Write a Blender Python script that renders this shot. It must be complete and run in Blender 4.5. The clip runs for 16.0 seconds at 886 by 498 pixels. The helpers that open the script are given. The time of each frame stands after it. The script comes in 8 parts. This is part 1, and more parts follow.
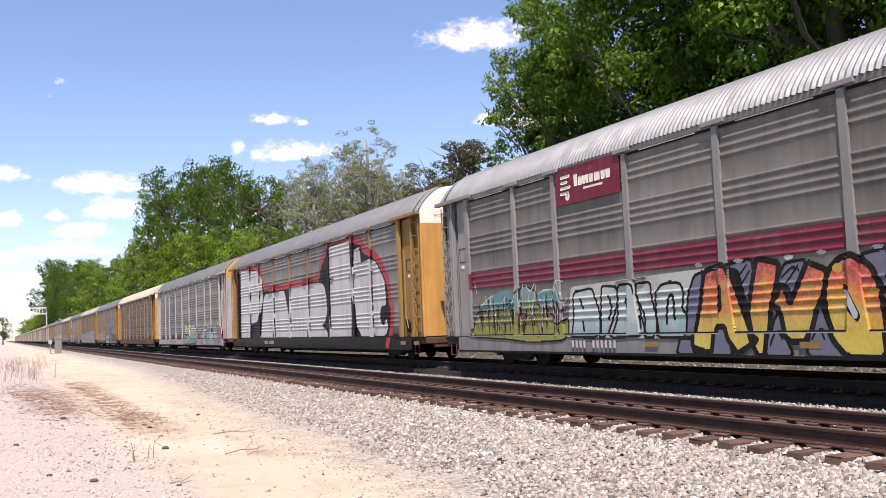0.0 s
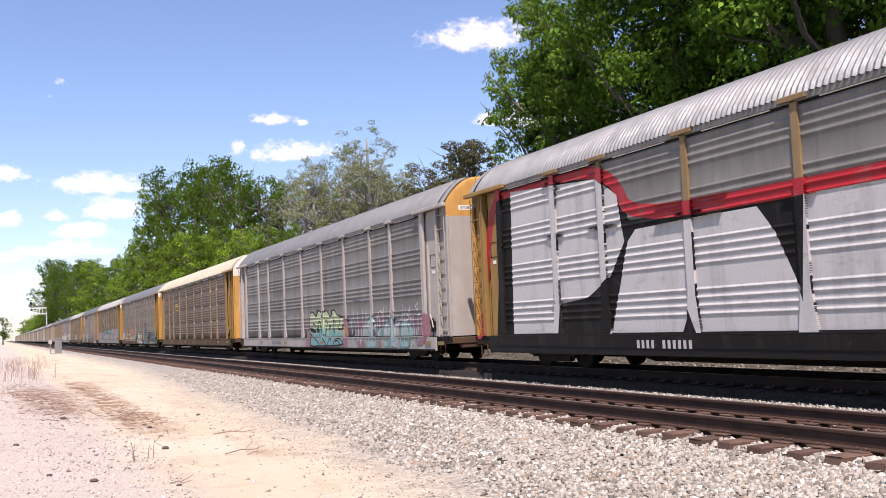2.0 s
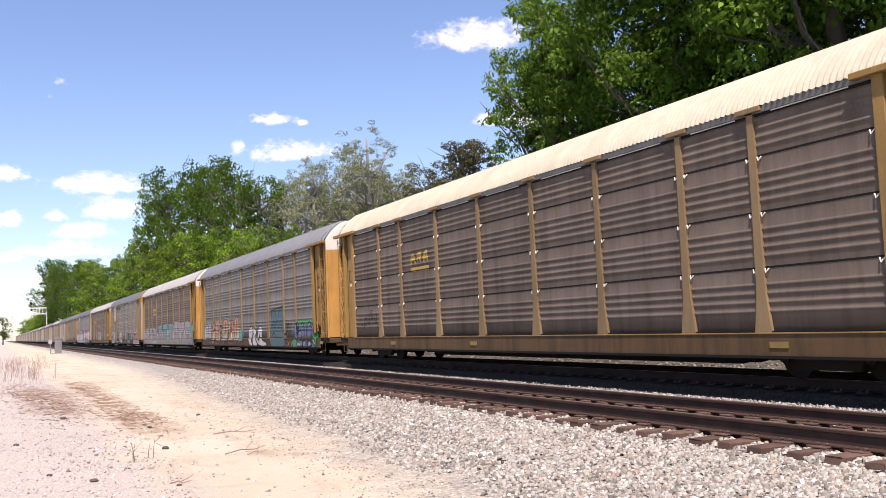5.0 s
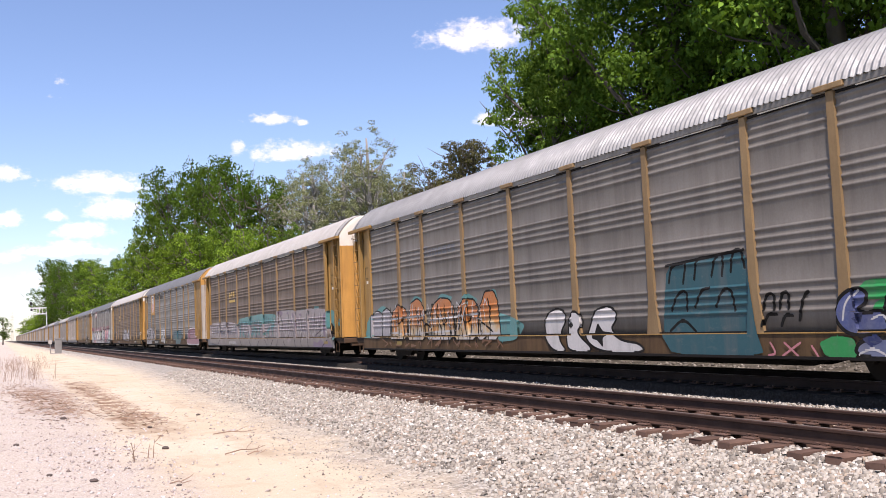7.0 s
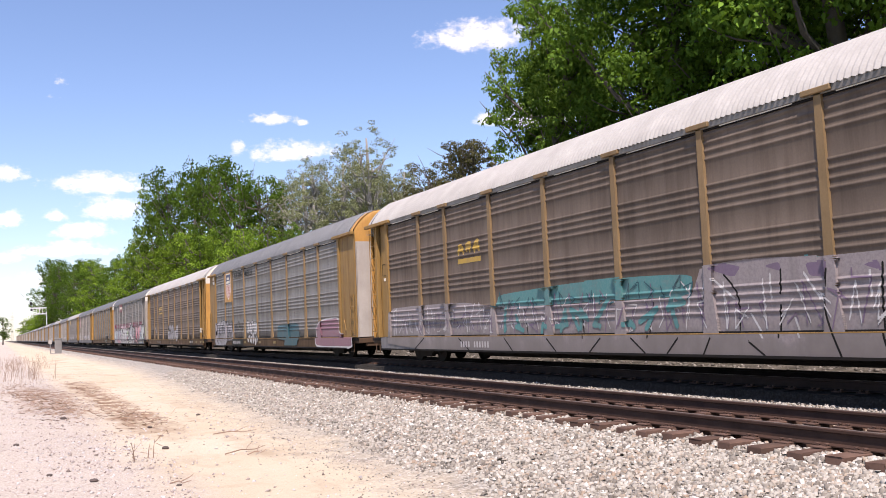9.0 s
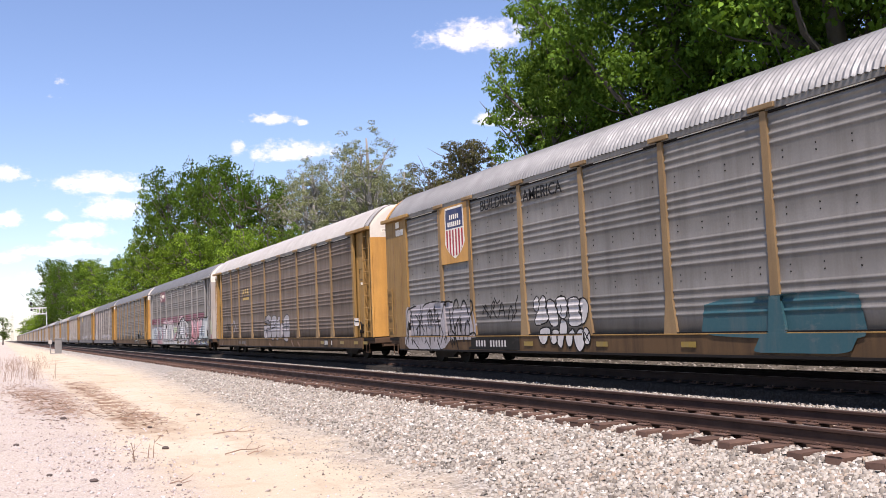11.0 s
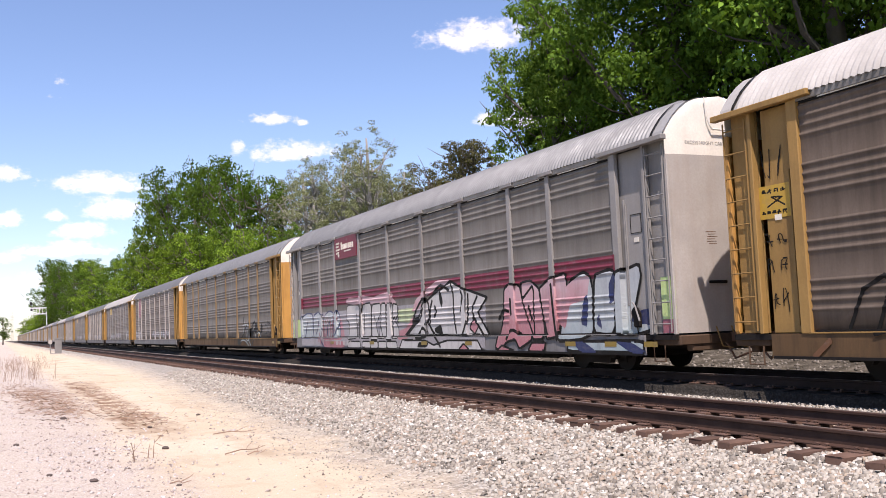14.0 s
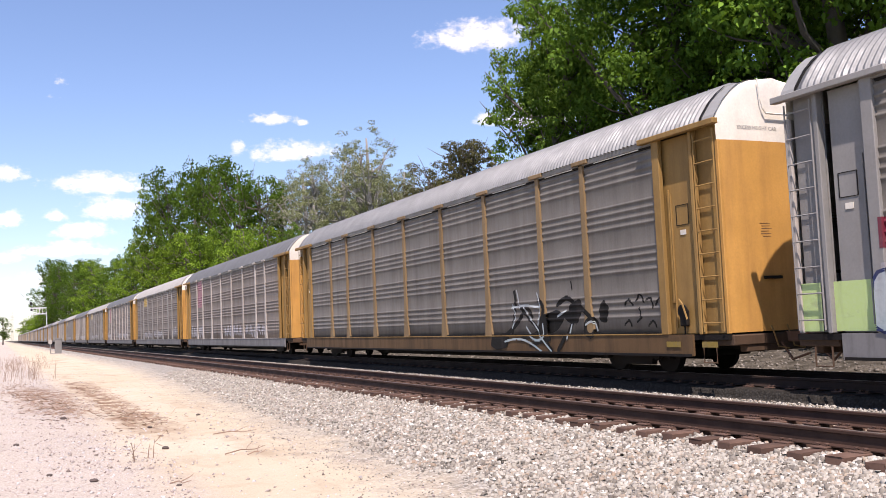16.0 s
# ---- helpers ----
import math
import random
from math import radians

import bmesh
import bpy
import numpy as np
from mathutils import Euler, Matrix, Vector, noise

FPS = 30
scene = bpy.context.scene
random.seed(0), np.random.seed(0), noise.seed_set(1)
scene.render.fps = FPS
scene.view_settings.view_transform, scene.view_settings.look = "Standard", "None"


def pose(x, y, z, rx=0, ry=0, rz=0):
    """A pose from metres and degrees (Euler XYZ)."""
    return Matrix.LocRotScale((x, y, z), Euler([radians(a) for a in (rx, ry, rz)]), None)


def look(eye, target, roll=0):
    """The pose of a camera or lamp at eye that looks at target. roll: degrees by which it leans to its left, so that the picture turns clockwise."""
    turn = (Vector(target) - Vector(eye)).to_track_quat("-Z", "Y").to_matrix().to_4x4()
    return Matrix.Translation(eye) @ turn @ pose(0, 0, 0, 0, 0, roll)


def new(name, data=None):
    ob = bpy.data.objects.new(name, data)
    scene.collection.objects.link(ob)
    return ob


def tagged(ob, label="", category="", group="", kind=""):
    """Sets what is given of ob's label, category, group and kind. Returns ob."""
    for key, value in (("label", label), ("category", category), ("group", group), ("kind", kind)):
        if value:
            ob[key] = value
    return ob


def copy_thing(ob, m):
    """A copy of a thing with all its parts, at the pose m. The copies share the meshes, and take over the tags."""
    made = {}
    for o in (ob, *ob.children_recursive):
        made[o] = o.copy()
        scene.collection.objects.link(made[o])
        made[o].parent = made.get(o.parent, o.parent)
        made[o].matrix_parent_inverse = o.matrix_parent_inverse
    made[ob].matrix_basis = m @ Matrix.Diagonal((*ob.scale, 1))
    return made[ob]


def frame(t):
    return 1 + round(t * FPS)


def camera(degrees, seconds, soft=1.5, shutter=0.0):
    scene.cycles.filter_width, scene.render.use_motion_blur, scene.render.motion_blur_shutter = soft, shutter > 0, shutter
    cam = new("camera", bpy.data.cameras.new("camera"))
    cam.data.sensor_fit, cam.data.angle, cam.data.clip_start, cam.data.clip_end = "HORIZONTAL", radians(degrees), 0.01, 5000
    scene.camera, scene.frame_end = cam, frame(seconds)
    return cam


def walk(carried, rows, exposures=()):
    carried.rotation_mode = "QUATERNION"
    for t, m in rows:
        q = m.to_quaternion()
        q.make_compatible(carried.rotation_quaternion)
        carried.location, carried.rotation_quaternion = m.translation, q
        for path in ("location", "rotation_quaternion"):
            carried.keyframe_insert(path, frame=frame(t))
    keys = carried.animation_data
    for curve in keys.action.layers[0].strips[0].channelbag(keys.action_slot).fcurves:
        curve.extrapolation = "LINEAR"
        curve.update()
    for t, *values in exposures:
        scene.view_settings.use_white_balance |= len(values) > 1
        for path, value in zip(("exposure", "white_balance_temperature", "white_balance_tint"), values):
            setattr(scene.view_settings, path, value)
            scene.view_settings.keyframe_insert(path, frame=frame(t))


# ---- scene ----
D_ = bpy.data

# ---- camera: fixed on its tripod beside the line ----
# x runs across the tracks, y along them into the distance, z = 0 at the head of the train's rails
EYE = Vector((0.0, 0.0, 1.256))
YAW, TILT, LEAN = 25.658, 4.560, -2.398
cam = camera(51.356, 16.0, soft=0.8)
aim = Vector((math.sin(radians(YAW)) * math.cos(radians(TILT)), math.cos(radians(YAW)) * math.cos(radians(TILT)), math.sin(radians(TILT))))
STAND = look(EYE, EYE + aim * 10, LEAN)
walk(cam, [(0.0, STAND), (16.0, STAND)], exposures=[(0.0, 0.62, 6750, 21), (16.0, 0.62, 6750, 21)])

# ---- light ----
SUN_TO = Vector((-0.235, -0.452, 0.86)).normalized()
SUN_EL = math.asin(SUN_TO.z)
SUN_AZ = math.atan2(SUN_TO.x, SUN_TO.y)          # clockwise from +y
sun = new("sun", D_.lights.new("sun", "SUN"))
sun.data.energy, sun.data.angle, sun.data.color = 4.8, radians(0.55), (1.0, 0.955, 0.89)
sun.matrix_world = look((0, 0, 60), Vector((0, 0, 60)) - SUN_TO)

# clouds: direction (degrees right of the line, degrees up), half width and height in degrees, strength
CLOUDS = [
    (28.40, 17.26, 2.98, 1.05, 1.00),
    (15.28, 12.75, 1.38, 0.39, 0.90),
    (17.25, 12.53, 0.38, 0.21, 0.80),
    (16.26, 10.73, 2.50, 0.70, 0.95),
    (5.15, 8.76, 2.57, 0.70, 1.00),
    (5.92, 7.38, 1.65, 0.77, 1.00),
    (4.35, 6.04, 1.64, 0.53, 1.00),
    (3.28, 5.00, 2.02, 0.53, 0.95),
    (0.25, 9.30, 1.02, 0.53, 1.00),
    (0.24, 6.70, 0.89, 0.56, 0.90),
    (0.03, 4.64, 0.95, 0.46, 0.90),
    (2.69, 6.94, 0.71, 0.39, 0.90),
    (28.70, 12.32, 0.70, 0.53, 1.00),
    (13.29, 11.09, 0.38, 0.46, 0.70),
    (3.21, 14.72, 0.46, 0.32, 0.35),
    (2.59, 13.77, 0.39, 0.21, 0.30),
    (32.25, 12.45, 2.79, 1.20, 1.00),
    (1.63, 3.25, 1.28, 0.49, 0.60),
]


def world_nodes():
    w = D_.worlds.new("sky")
    w.use_nodes = True
    scene.world = w
    nt = w.node_tree
    nt.nodes.clear()
    out = nt.nodes.new("ShaderNodeOutputWorld")
    bg = nt.nodes.new("ShaderNodeBackground")
    sky = nt.nodes.new("ShaderNodeTexSky")
    sky.sky_type, sky.sun_disc = "NISHITA", False
    sky.sun_elevation, sky.sun_rotation = SUN_EL, SUN_AZ
    sky.air_density, sky.dust_density, sky.ozone_density, sky.altitude = 1.0, 0.35, 2.6, 150
    bg.inputs["Strength"].default_value = 0.112
    nt.links.new(bg.outputs[0], out.inputs[0])

    def math_(op, a, b=None, c=None):
        n = nt.nodes.new("ShaderNodeMath")
        n.operation = op
        for i, v in enumerate((a, b, c)):
            if v is None:
                continue
            if isinstance(v, (int, float)):
                n.inputs[i].default_value = v
            else:
                nt.links.new(v, n.inputs[i])
        return n.outputs[0]

    co = nt.nodes.new("ShaderNodeTexCoord")
    sep = nt.nodes.new("ShaderNodeSeparateXYZ")
    nt.links.new(co.outputs["Generated"], sep.inputs[0])
    az = math_("MULTIPLY", math_("ARCTAN2", sep.outputs["X"], sep.outputs["Y"]), 57.2958)
    el = math_("MULTIPLY", math_("ARCSINE", sep.outputs["Z"]), 57.2958)
    comb = nt.nodes.new("ShaderNodeCombineXYZ")
    nt.links.new(az, comb.inputs[0])
    nt.links.new(math_("MULTIPLY", el, 1.5), comb.inputs[1])

    def fbm(scale, detail, rough):
        n = nt.nodes.new("ShaderNodeTexNoise")
        n.inputs["Scale"].default_value, n.inputs["Detail"].default_value, n.inputs["Roughness"].default_value = scale, detail, rough
        nt.links.new(comb.outputs[0], n.inputs["Vector"])
        return n.outputs[0]
    puff, wisp = fbm(0.75, 6, 0.62), fbm(2.6, 4, 0.6)
    total = None
    for a, e, hw, hh, s in CLOUDS:
        dx = math_("DIVIDE", math_("SUBTRACT", az, a), hw)
        de = math_("DIVIDE", math_("SUBTRACT", el, e), hh)
        # flat bottoms: the lower half falls off faster
        de = math_("MULTIPLY", de, math_("ADD", 1.0, math_("MULTIPLY", math_("LESS_THAN", de, 0.0), 0.7)))
        r = math_("SQRT", math_("ADD", math_("MULTIPLY", dx, dx), math_("MULTIPLY", de, de)))
        m = math_("MULTIPLY", math_("SUBTRACT", 1.45, r), s)
        total = m if total is None else math_("MAXIMUM", total, m)
    dens = math_("ADD", total, math_("MULTIPLY", math_("SUBTRACT", puff, 0.5), 2.6))
    dens = math_("ADD", dens, math_("MULTIPLY", math_("SUBTRACT", wisp, 0.5), 0.9))
    dens = math_("MULTIPLY", dens, math_("GREATER_THAN", total, 0.0))
    ramp = nt.nodes.new("ShaderNodeMapRange")
    ramp.interpolation_type = "SMOOTHSTEP"
    ramp.inputs["From Min"].default_value, ramp.inputs["From Max"].default_value = 0.1, 1.25
    nt.links.new(dens, ramp.inputs["Value"])
    mix = nt.nodes.new("ShaderNodeMix")
    mix.data_type = "RGBA"
    nt.links.new(math_("MULTIPLY", ramp.outputs[0], 0.93), mix.inputs["Factor"])
    air = nt.nodes.new("ShaderNodeMix")
    air.data_type, air.blend_type = "RGBA", "MULTIPLY"
    air.inputs["Factor"].default_value = 1.0
    air.inputs["B"].default_value = (1.0, 1.03, 1.12, 1)
    nt.links.new(sky.outputs[0], air.inputs["A"])
    nt.links.new(air.outputs["Result"], mix.inputs["A"])
    mix.inputs["B"].default_value = (8.0, 7.8, 7.9, 1)
    nt.links.new(mix.outputs["Result"], bg.inputs["Color"])


world_nodes()


# ---- materials ----
def nodes_of(name):
    m = D_.materials.new(name)
    m.use_nodes = True
    nt = m.node_tree
    return m, nt, nt.nodes["Principled BSDF"]


def noise_node(nt, scale, detail=4, rough=0.55, vec=None, kind="Object", stretch=None):
    n = nt.nodes.new("ShaderNodeTexNoise")
    n.inputs["Scale"].default_value, n.inputs["Detail"].default_value, n.inputs["Roughness"].default_value = scale, detail, rough
    if vec is None:
        c = nt.nodes.new("ShaderNodeTexCoord")
        vec = c.outputs[kind]
    if stretch:
        mp = nt.nodes.new("ShaderNodeMapping")
        mp.inputs["Scale"].default_value = stretch
        nt.links.new(vec, mp.inputs["Vector"])
        vec = mp.outputs[0]
    nt.links.new(vec, n.inputs["Vector"])
    return n.outputs[0]


def ramp_node(nt, fac, stops):
    if len(stops) == 1:
        stops = [(0.0, stops[0][1]), (1.0, stops[0][1])]
    r = nt.nodes.new("ShaderNodeValToRGB")
    while len(r.color_ramp.elements) < len(stops):
        r.color_ramp.elements.new(0.5)
    for e, (p, c) in zip(r.color_ramp.elements, stops):
        e.position, e.color = p, (*c, 1)
    nt.links.new(fac, r.inputs[0])
    return r.outputs[0]


def mix_node(nt, fac, a, b, blend="MIX"):
    n = nt.nodes.new("ShaderNodeMix")
    n.data_type, n.blend_type = "RGBA", blend
    for key, v in (("Factor", fac), ("A", a), ("B", b)):
        if isinstance(v, (int, float)):
            n.inputs[key].default_value = v
        elif isinstance(v, tuple):
            n.inputs[key].default_value = (*v, 1)
        else:
            nt.links.new(v, n.inputs[key])
    return n.outputs["Result"]


def range_node(nt, v, a, b, lo=0.0, hi=1.0):
    n = nt.nodes.new("ShaderNodeMapRange")
    for key, x in (("From Min", a), ("From Max", b), ("To Min", lo), ("To Max", hi)):
        n.inputs[key].default_value = x
    nt.links.new(v, n.inputs["Value"])
    return n.outputs[0]


def bump(nt, bsdf, height, strength=0.3, dist=0.02):
    b = nt.nodes.new("ShaderNodeBump")
    b.inputs["Strength"].default_value, b.inputs["Distance"].default_value = strength, dist
    nt.links.new(height, b.inputs["Height"])
    nt.links.new(b.outputs[0], bsdf.inputs["Normal"])


def scaled(c, k):
    return tuple(min(1.0, x * k) for x in c)


def worn(name, color, dirt=(0.12, 0.1, 0.085), amount=0.45, rough=0.5, metal=0.0, streak=True, scale=1.3, rnd=0.10, gloss=0.28):
    """Painted or bare metal: cloudy fading, fine grain, rain streaks and grime."""
    m, nt, b = nodes_of(name)
    info = nt.nodes.new("ShaderNodeObjectInfo")
    cloud = noise_node(nt, scale, 5)
    fine = noise_node(nt, 22, 3)
    col = mix_node(nt, range_node(nt, cloud, 0.3, 0.7), scaled(color, 0.86), scaled(color, 1.08))
    col = mix_node(nt, range_node(nt, fine, 0.35, 0.75, 0, 0.35), col, scaled(color, 0.7))
    g = noise_node(nt, 3.0, 6, 0.65, stretch=(1, 1, 0.13) if streak else (1, 1, 1))
    col = mix_node(nt, range_node(nt, g, 0.45, 0.78, 0, amount), col, dirt)
    val = range_node(nt, info.outputs["Random"], 0, 1, 1 - rnd, 1 + rnd)
    hsv = nt.nodes.new("ShaderNodeHueSaturation")
    nt.links.new(val, hsv.inputs["Value"])
    nt.links.new(col, hsv.inputs["Color"])
    nt.links.new(hsv.outputs[0], b.inputs["Base Color"])
    nt.links.new(range_node(nt, g, 0.2, 0.8, rough - 0.1, min(1, rough + 0.25)), b.inputs["Roughness"])
    b.inputs["Metallic"].default_value = metal
    b.inputs["Specular IOR Level"].default_value = gloss
    bump(nt, b, fine, 0.12, 0.01)
    return m


M = {}
M["galv"] = worn("galvanised_panel", (0.203, 0.190, 0.170), dirt=(0.085, 0.077, 0.065), amount=0.5, rough=0.5, metal=0.25)
M["galv_mid"] = worn("dusty_galvanised_panel", (0.178, 0.160, 0.138), dirt=(0.078, 0.067, 0.056), amount=0.5, rough=0.55, metal=0.2)
M["galv_brown"] = worn("grimy_panel", (0.148, 0.112, 0.085), dirt=(0.05, 0.037, 0.028), amount=0.6, rough=0.6, metal=0.15)
M["galv_pale"] = worn("faded_panel", (0.20, 0.168, 0.143), dirt=(0.115, 0.087, 0.07), amount=0.5, rough=0.6, metal=0.1)
M["roof_galv"] = worn("roof_sheet", (0.19, 0.192, 0.194), dirt=(0.14, 0.138, 0.135), amount=0.25, rough=0.5, metal=0.45, streak=False)
M["hood_grey"] = worn("dull_grey_hood", (0.25, 0.247, 0.24), dirt=(0.17, 0.165, 0.155), amount=0.35, rough=0.6, streak=False)
M["roof_cream"] = worn("cream_roof_sheet", (0.45, 0.405, 0.30), dirt=(0.36, 0.30, 0.21), amount=0.25, rough=0.6, streak=False)
M["roof_pale"] = worn("pale_roof_sheet", (0.33, 0.315, 0.295), dirt=(0.24, 0.225, 0.205), amount=0.25, rough=0.6, streak=False)
M["yellow"] = worn("yellow_paint", (0.285, 0.168, 0.052), dirt=(0.13, 0.07, 0.03), amount=0.55, rough=0.55)
M["post_dull"] = worn("dull_yellow_post_paint", (0.235, 0.155, 0.075), dirt=(0.11, 0.07, 0.04), amount=0.55, rough=0.6)
M["yellow_end"] = worn("yellow_end_paint", (0.51, 0.265, 0.068), dirt=(0.22, 0.105, 0.04), amount=0.5, rough=0.5)
M["sill_yellow"] = worn("grimy_yellow_sill", (0.105, 0.06, 0.026), dirt=(0.03, 0.02, 0.014), amount=0.85, rough=0.7)
M["sill_grey"] = worn("grimy_grey_sill", (0.19, 0.18, 0.175), dirt=(0.065, 0.065, 0.055), amount=0.75, rough=0.7)
M["grey_paint"] = worn("grey_paint", (0.235, 0.224, 0.21), dirt=(0.17, 0.145, 0.125), amount=0.35, rough=0.55)
M["pale_paint"] = worn("pale_grey_paint", (0.38, 0.345, 0.31), dirt=(0.28, 0.21, 0.16), amount=0.35, rough=0.55)
M["white_paint"] = worn("white_paint", (0.72, 0.67, 0.58), dirt=(0.5, 0.42, 0.33), amount=0.25, rough=0.5)
M["black_paint"] = worn("black_sill_paint", (0.014, 0.013, 0.013), dirt=(0.045, 0.036, 0.03), amount=0.4, rough=0.5, gloss=0.12)
M["steel_dark"] = worn("dark_running_gear", (0.010, 0.0085, 0.0075), dirt=(0.022, 0.015, 0.011), amount=0.6, rough=0.75)
M["steel_dark"].node_tree.nodes["Principled BSDF"].inputs["Specular IOR Level"].default_value = 0.2
M["rust"] = worn("rust", (0.16, 0.085, 0.05), dirt=(0.07, 0.04, 0.03), amount=0.6, rough=0.8, streak=False)
M["end_beam"] = worn("grimy_end_beam", (0.085, 0.05, 0.03), dirt=(0.03, 0.022, 0.017), amount=0.7, rough=0.8)


# ---- mesh helpers ----
def mesh_ob(name, verts, faces, mat, parent=None, label="", smooth=False):
    me = D_.meshes.new(name)
    me.from_pydata(verts, [], faces)
    me.materials.append(mat)
    if smooth:
        me.polygons.foreach_set("use_smooth", [True] * len(me.polygons))
    ob = new(name, me)
    ob.parent = parent
    if label:
        ob["label"] = label
    return ob


def part(name, bm, mat, parent=None, label="", smooth=False):
    me = D_.meshes.new(name)
    bm.to_mesh(me)
    bm.free()
    me.materials.append(mat)
    if smooth:
        me.polygons.foreach_set("use_smooth", [True] * len(me.polygons))
    ob = new(name, me)
    ob.parent = parent
    if label:
        ob["label"] = label
    return ob


def add_box(bm, c, s, bevel=0.0, turn=None):
    """A box of size s about c; bevelled by bevel."""
    r = bmesh.ops.create_cube(bm, size=1.0)
    vs = r["verts"]
    for v in vs:
        v.co = Vector((v.co.x * s[0], v.co.y * s[1], v.co.z * s[2]))
    if bevel:
        es = list({e for v in vs for e in v.link_edges})
        bv = bmesh.ops.bevel(bm, geom=es, offset=bevel, segments=1, affect="EDGES")
        vs = list({v for f in bv["faces"] for v in f.verts} | {v for v in vs if v.is_valid})
    for v in vs:
        if turn:
            v.co = turn @ v.co
        v.co = v.co + Vector(c)
    return vs


def add_tube(bm, pts, r, n=6, r2=None):
    """A round bar along points, tapering from r to r2."""
    rings = []
    pts = [Vector(p) for p in pts]
    for i, p in enumerate(pts):
        d = (pts[min(i + 1, len(pts) - 1)] - pts[max(i - 1, 0)]).normalized()
        q = d.to_track_quat("Z", "Y")
        k = r if r2 is None else r + (r2 - r) * i / (len(pts) - 1)
        rings.append([bm.verts.new(p + q @ Vector((k * math.cos(6.28319 * j / n), k * math.sin(6.28319 * j / n), 0))) for j in range(n)])
    for a, b in zip(rings, rings[1:]):
        for j in range(n):
            bm.faces.new((a[j], a[(j + 1) % n], b[(j + 1) % n], b[j]))
    bm.faces.new(rings[0][::-1])
    bm.faces.new(rings[-1])


def add_disc(bm, c, r, half, axis="X", n=20):
    """A wheel-like drum of half thickness along an axis."""
    ret = bmesh.ops.create_cone(bm, cap_ends=True, segments=n, radius1=r, radius2=r, depth=2 * half)
    t = Matrix.Rotation(math.pi / 2, 3, "Y") if axis == "X" else Matrix.Rotation(math.pi / 2, 3, "X") if axis == "Y" else Matrix.Identity(3)
    for v in ret["verts"]:
        v.co = t @ v.co + Vector(c)


def extrude_profile(bm, prof, y0, y1):
    """A closed profile of (x, z) swept from y0 to y1."""
    a = [bm.verts.new((x, y0, z)) for x, z in prof]
    b = [bm.verts.new((x, y1, z)) for x, z in prof]
    n = len(prof)
    for i in range(n):
        bm.faces.new((a[i], a[(i + 1) % n], b[(i + 1) % n], b[i]))
    bm.faces.new(a[::-1])
    bm.faces.new(b)


# ---- ground ----
RAIL_X, RAIL_Z, TIE_GAP = 8.123, -0.067, 0.515     # near track: near rail, its head, tie spacing
NEAR_MID, FAR_MID = 8.878, 13.672                  # the two track centres


def smooth(a, b, x):
    t = min(1.0, max(0.0, (x - a) / (b - a)))
    return t * t * (3 - 2 * t)


def ground_z(x, y):
    toe = min(4.1 + 0.045 * max(0, y), 6.4)
    z = -0.56
    z += 0.20 * smooth(toe - 0.6, 7.4, x)                        # ballast shoulder
    z += 0.03 * smooth(7.5, 7.9, x)
    z -= 0.07 * smooth(9.9, 10.9, x) * (1 - smooth(12.33, 12.45, x)) # ditch between the tracks
    z += 0.12 * smooth(12.33, 12.45, x)
    z -= 0.10 * smooth(15.1, 16.2, x)                            # bank beyond the train
    z += 0.55 * smooth(16.5, 22.0, x)
    z += 0.24 * smooth(3.2, 0.0, x) * smooth(8, 30, y) * (1 - smooth(45, 80, y))  # low gravel rise
    if x < 7 or x > 16:
        z += 0.05 * noise.noise((x * 0.5, y * 0.35, 0)) + 0.018 * noise.noise((x * 2.1, y * 2.1, 3))
    return z


def axis(parts):
    out = []
    for a, b, n in parts:
        out += [a + (b - a) * i / n for i in range(n)]
    return out + [parts[-1][1]]


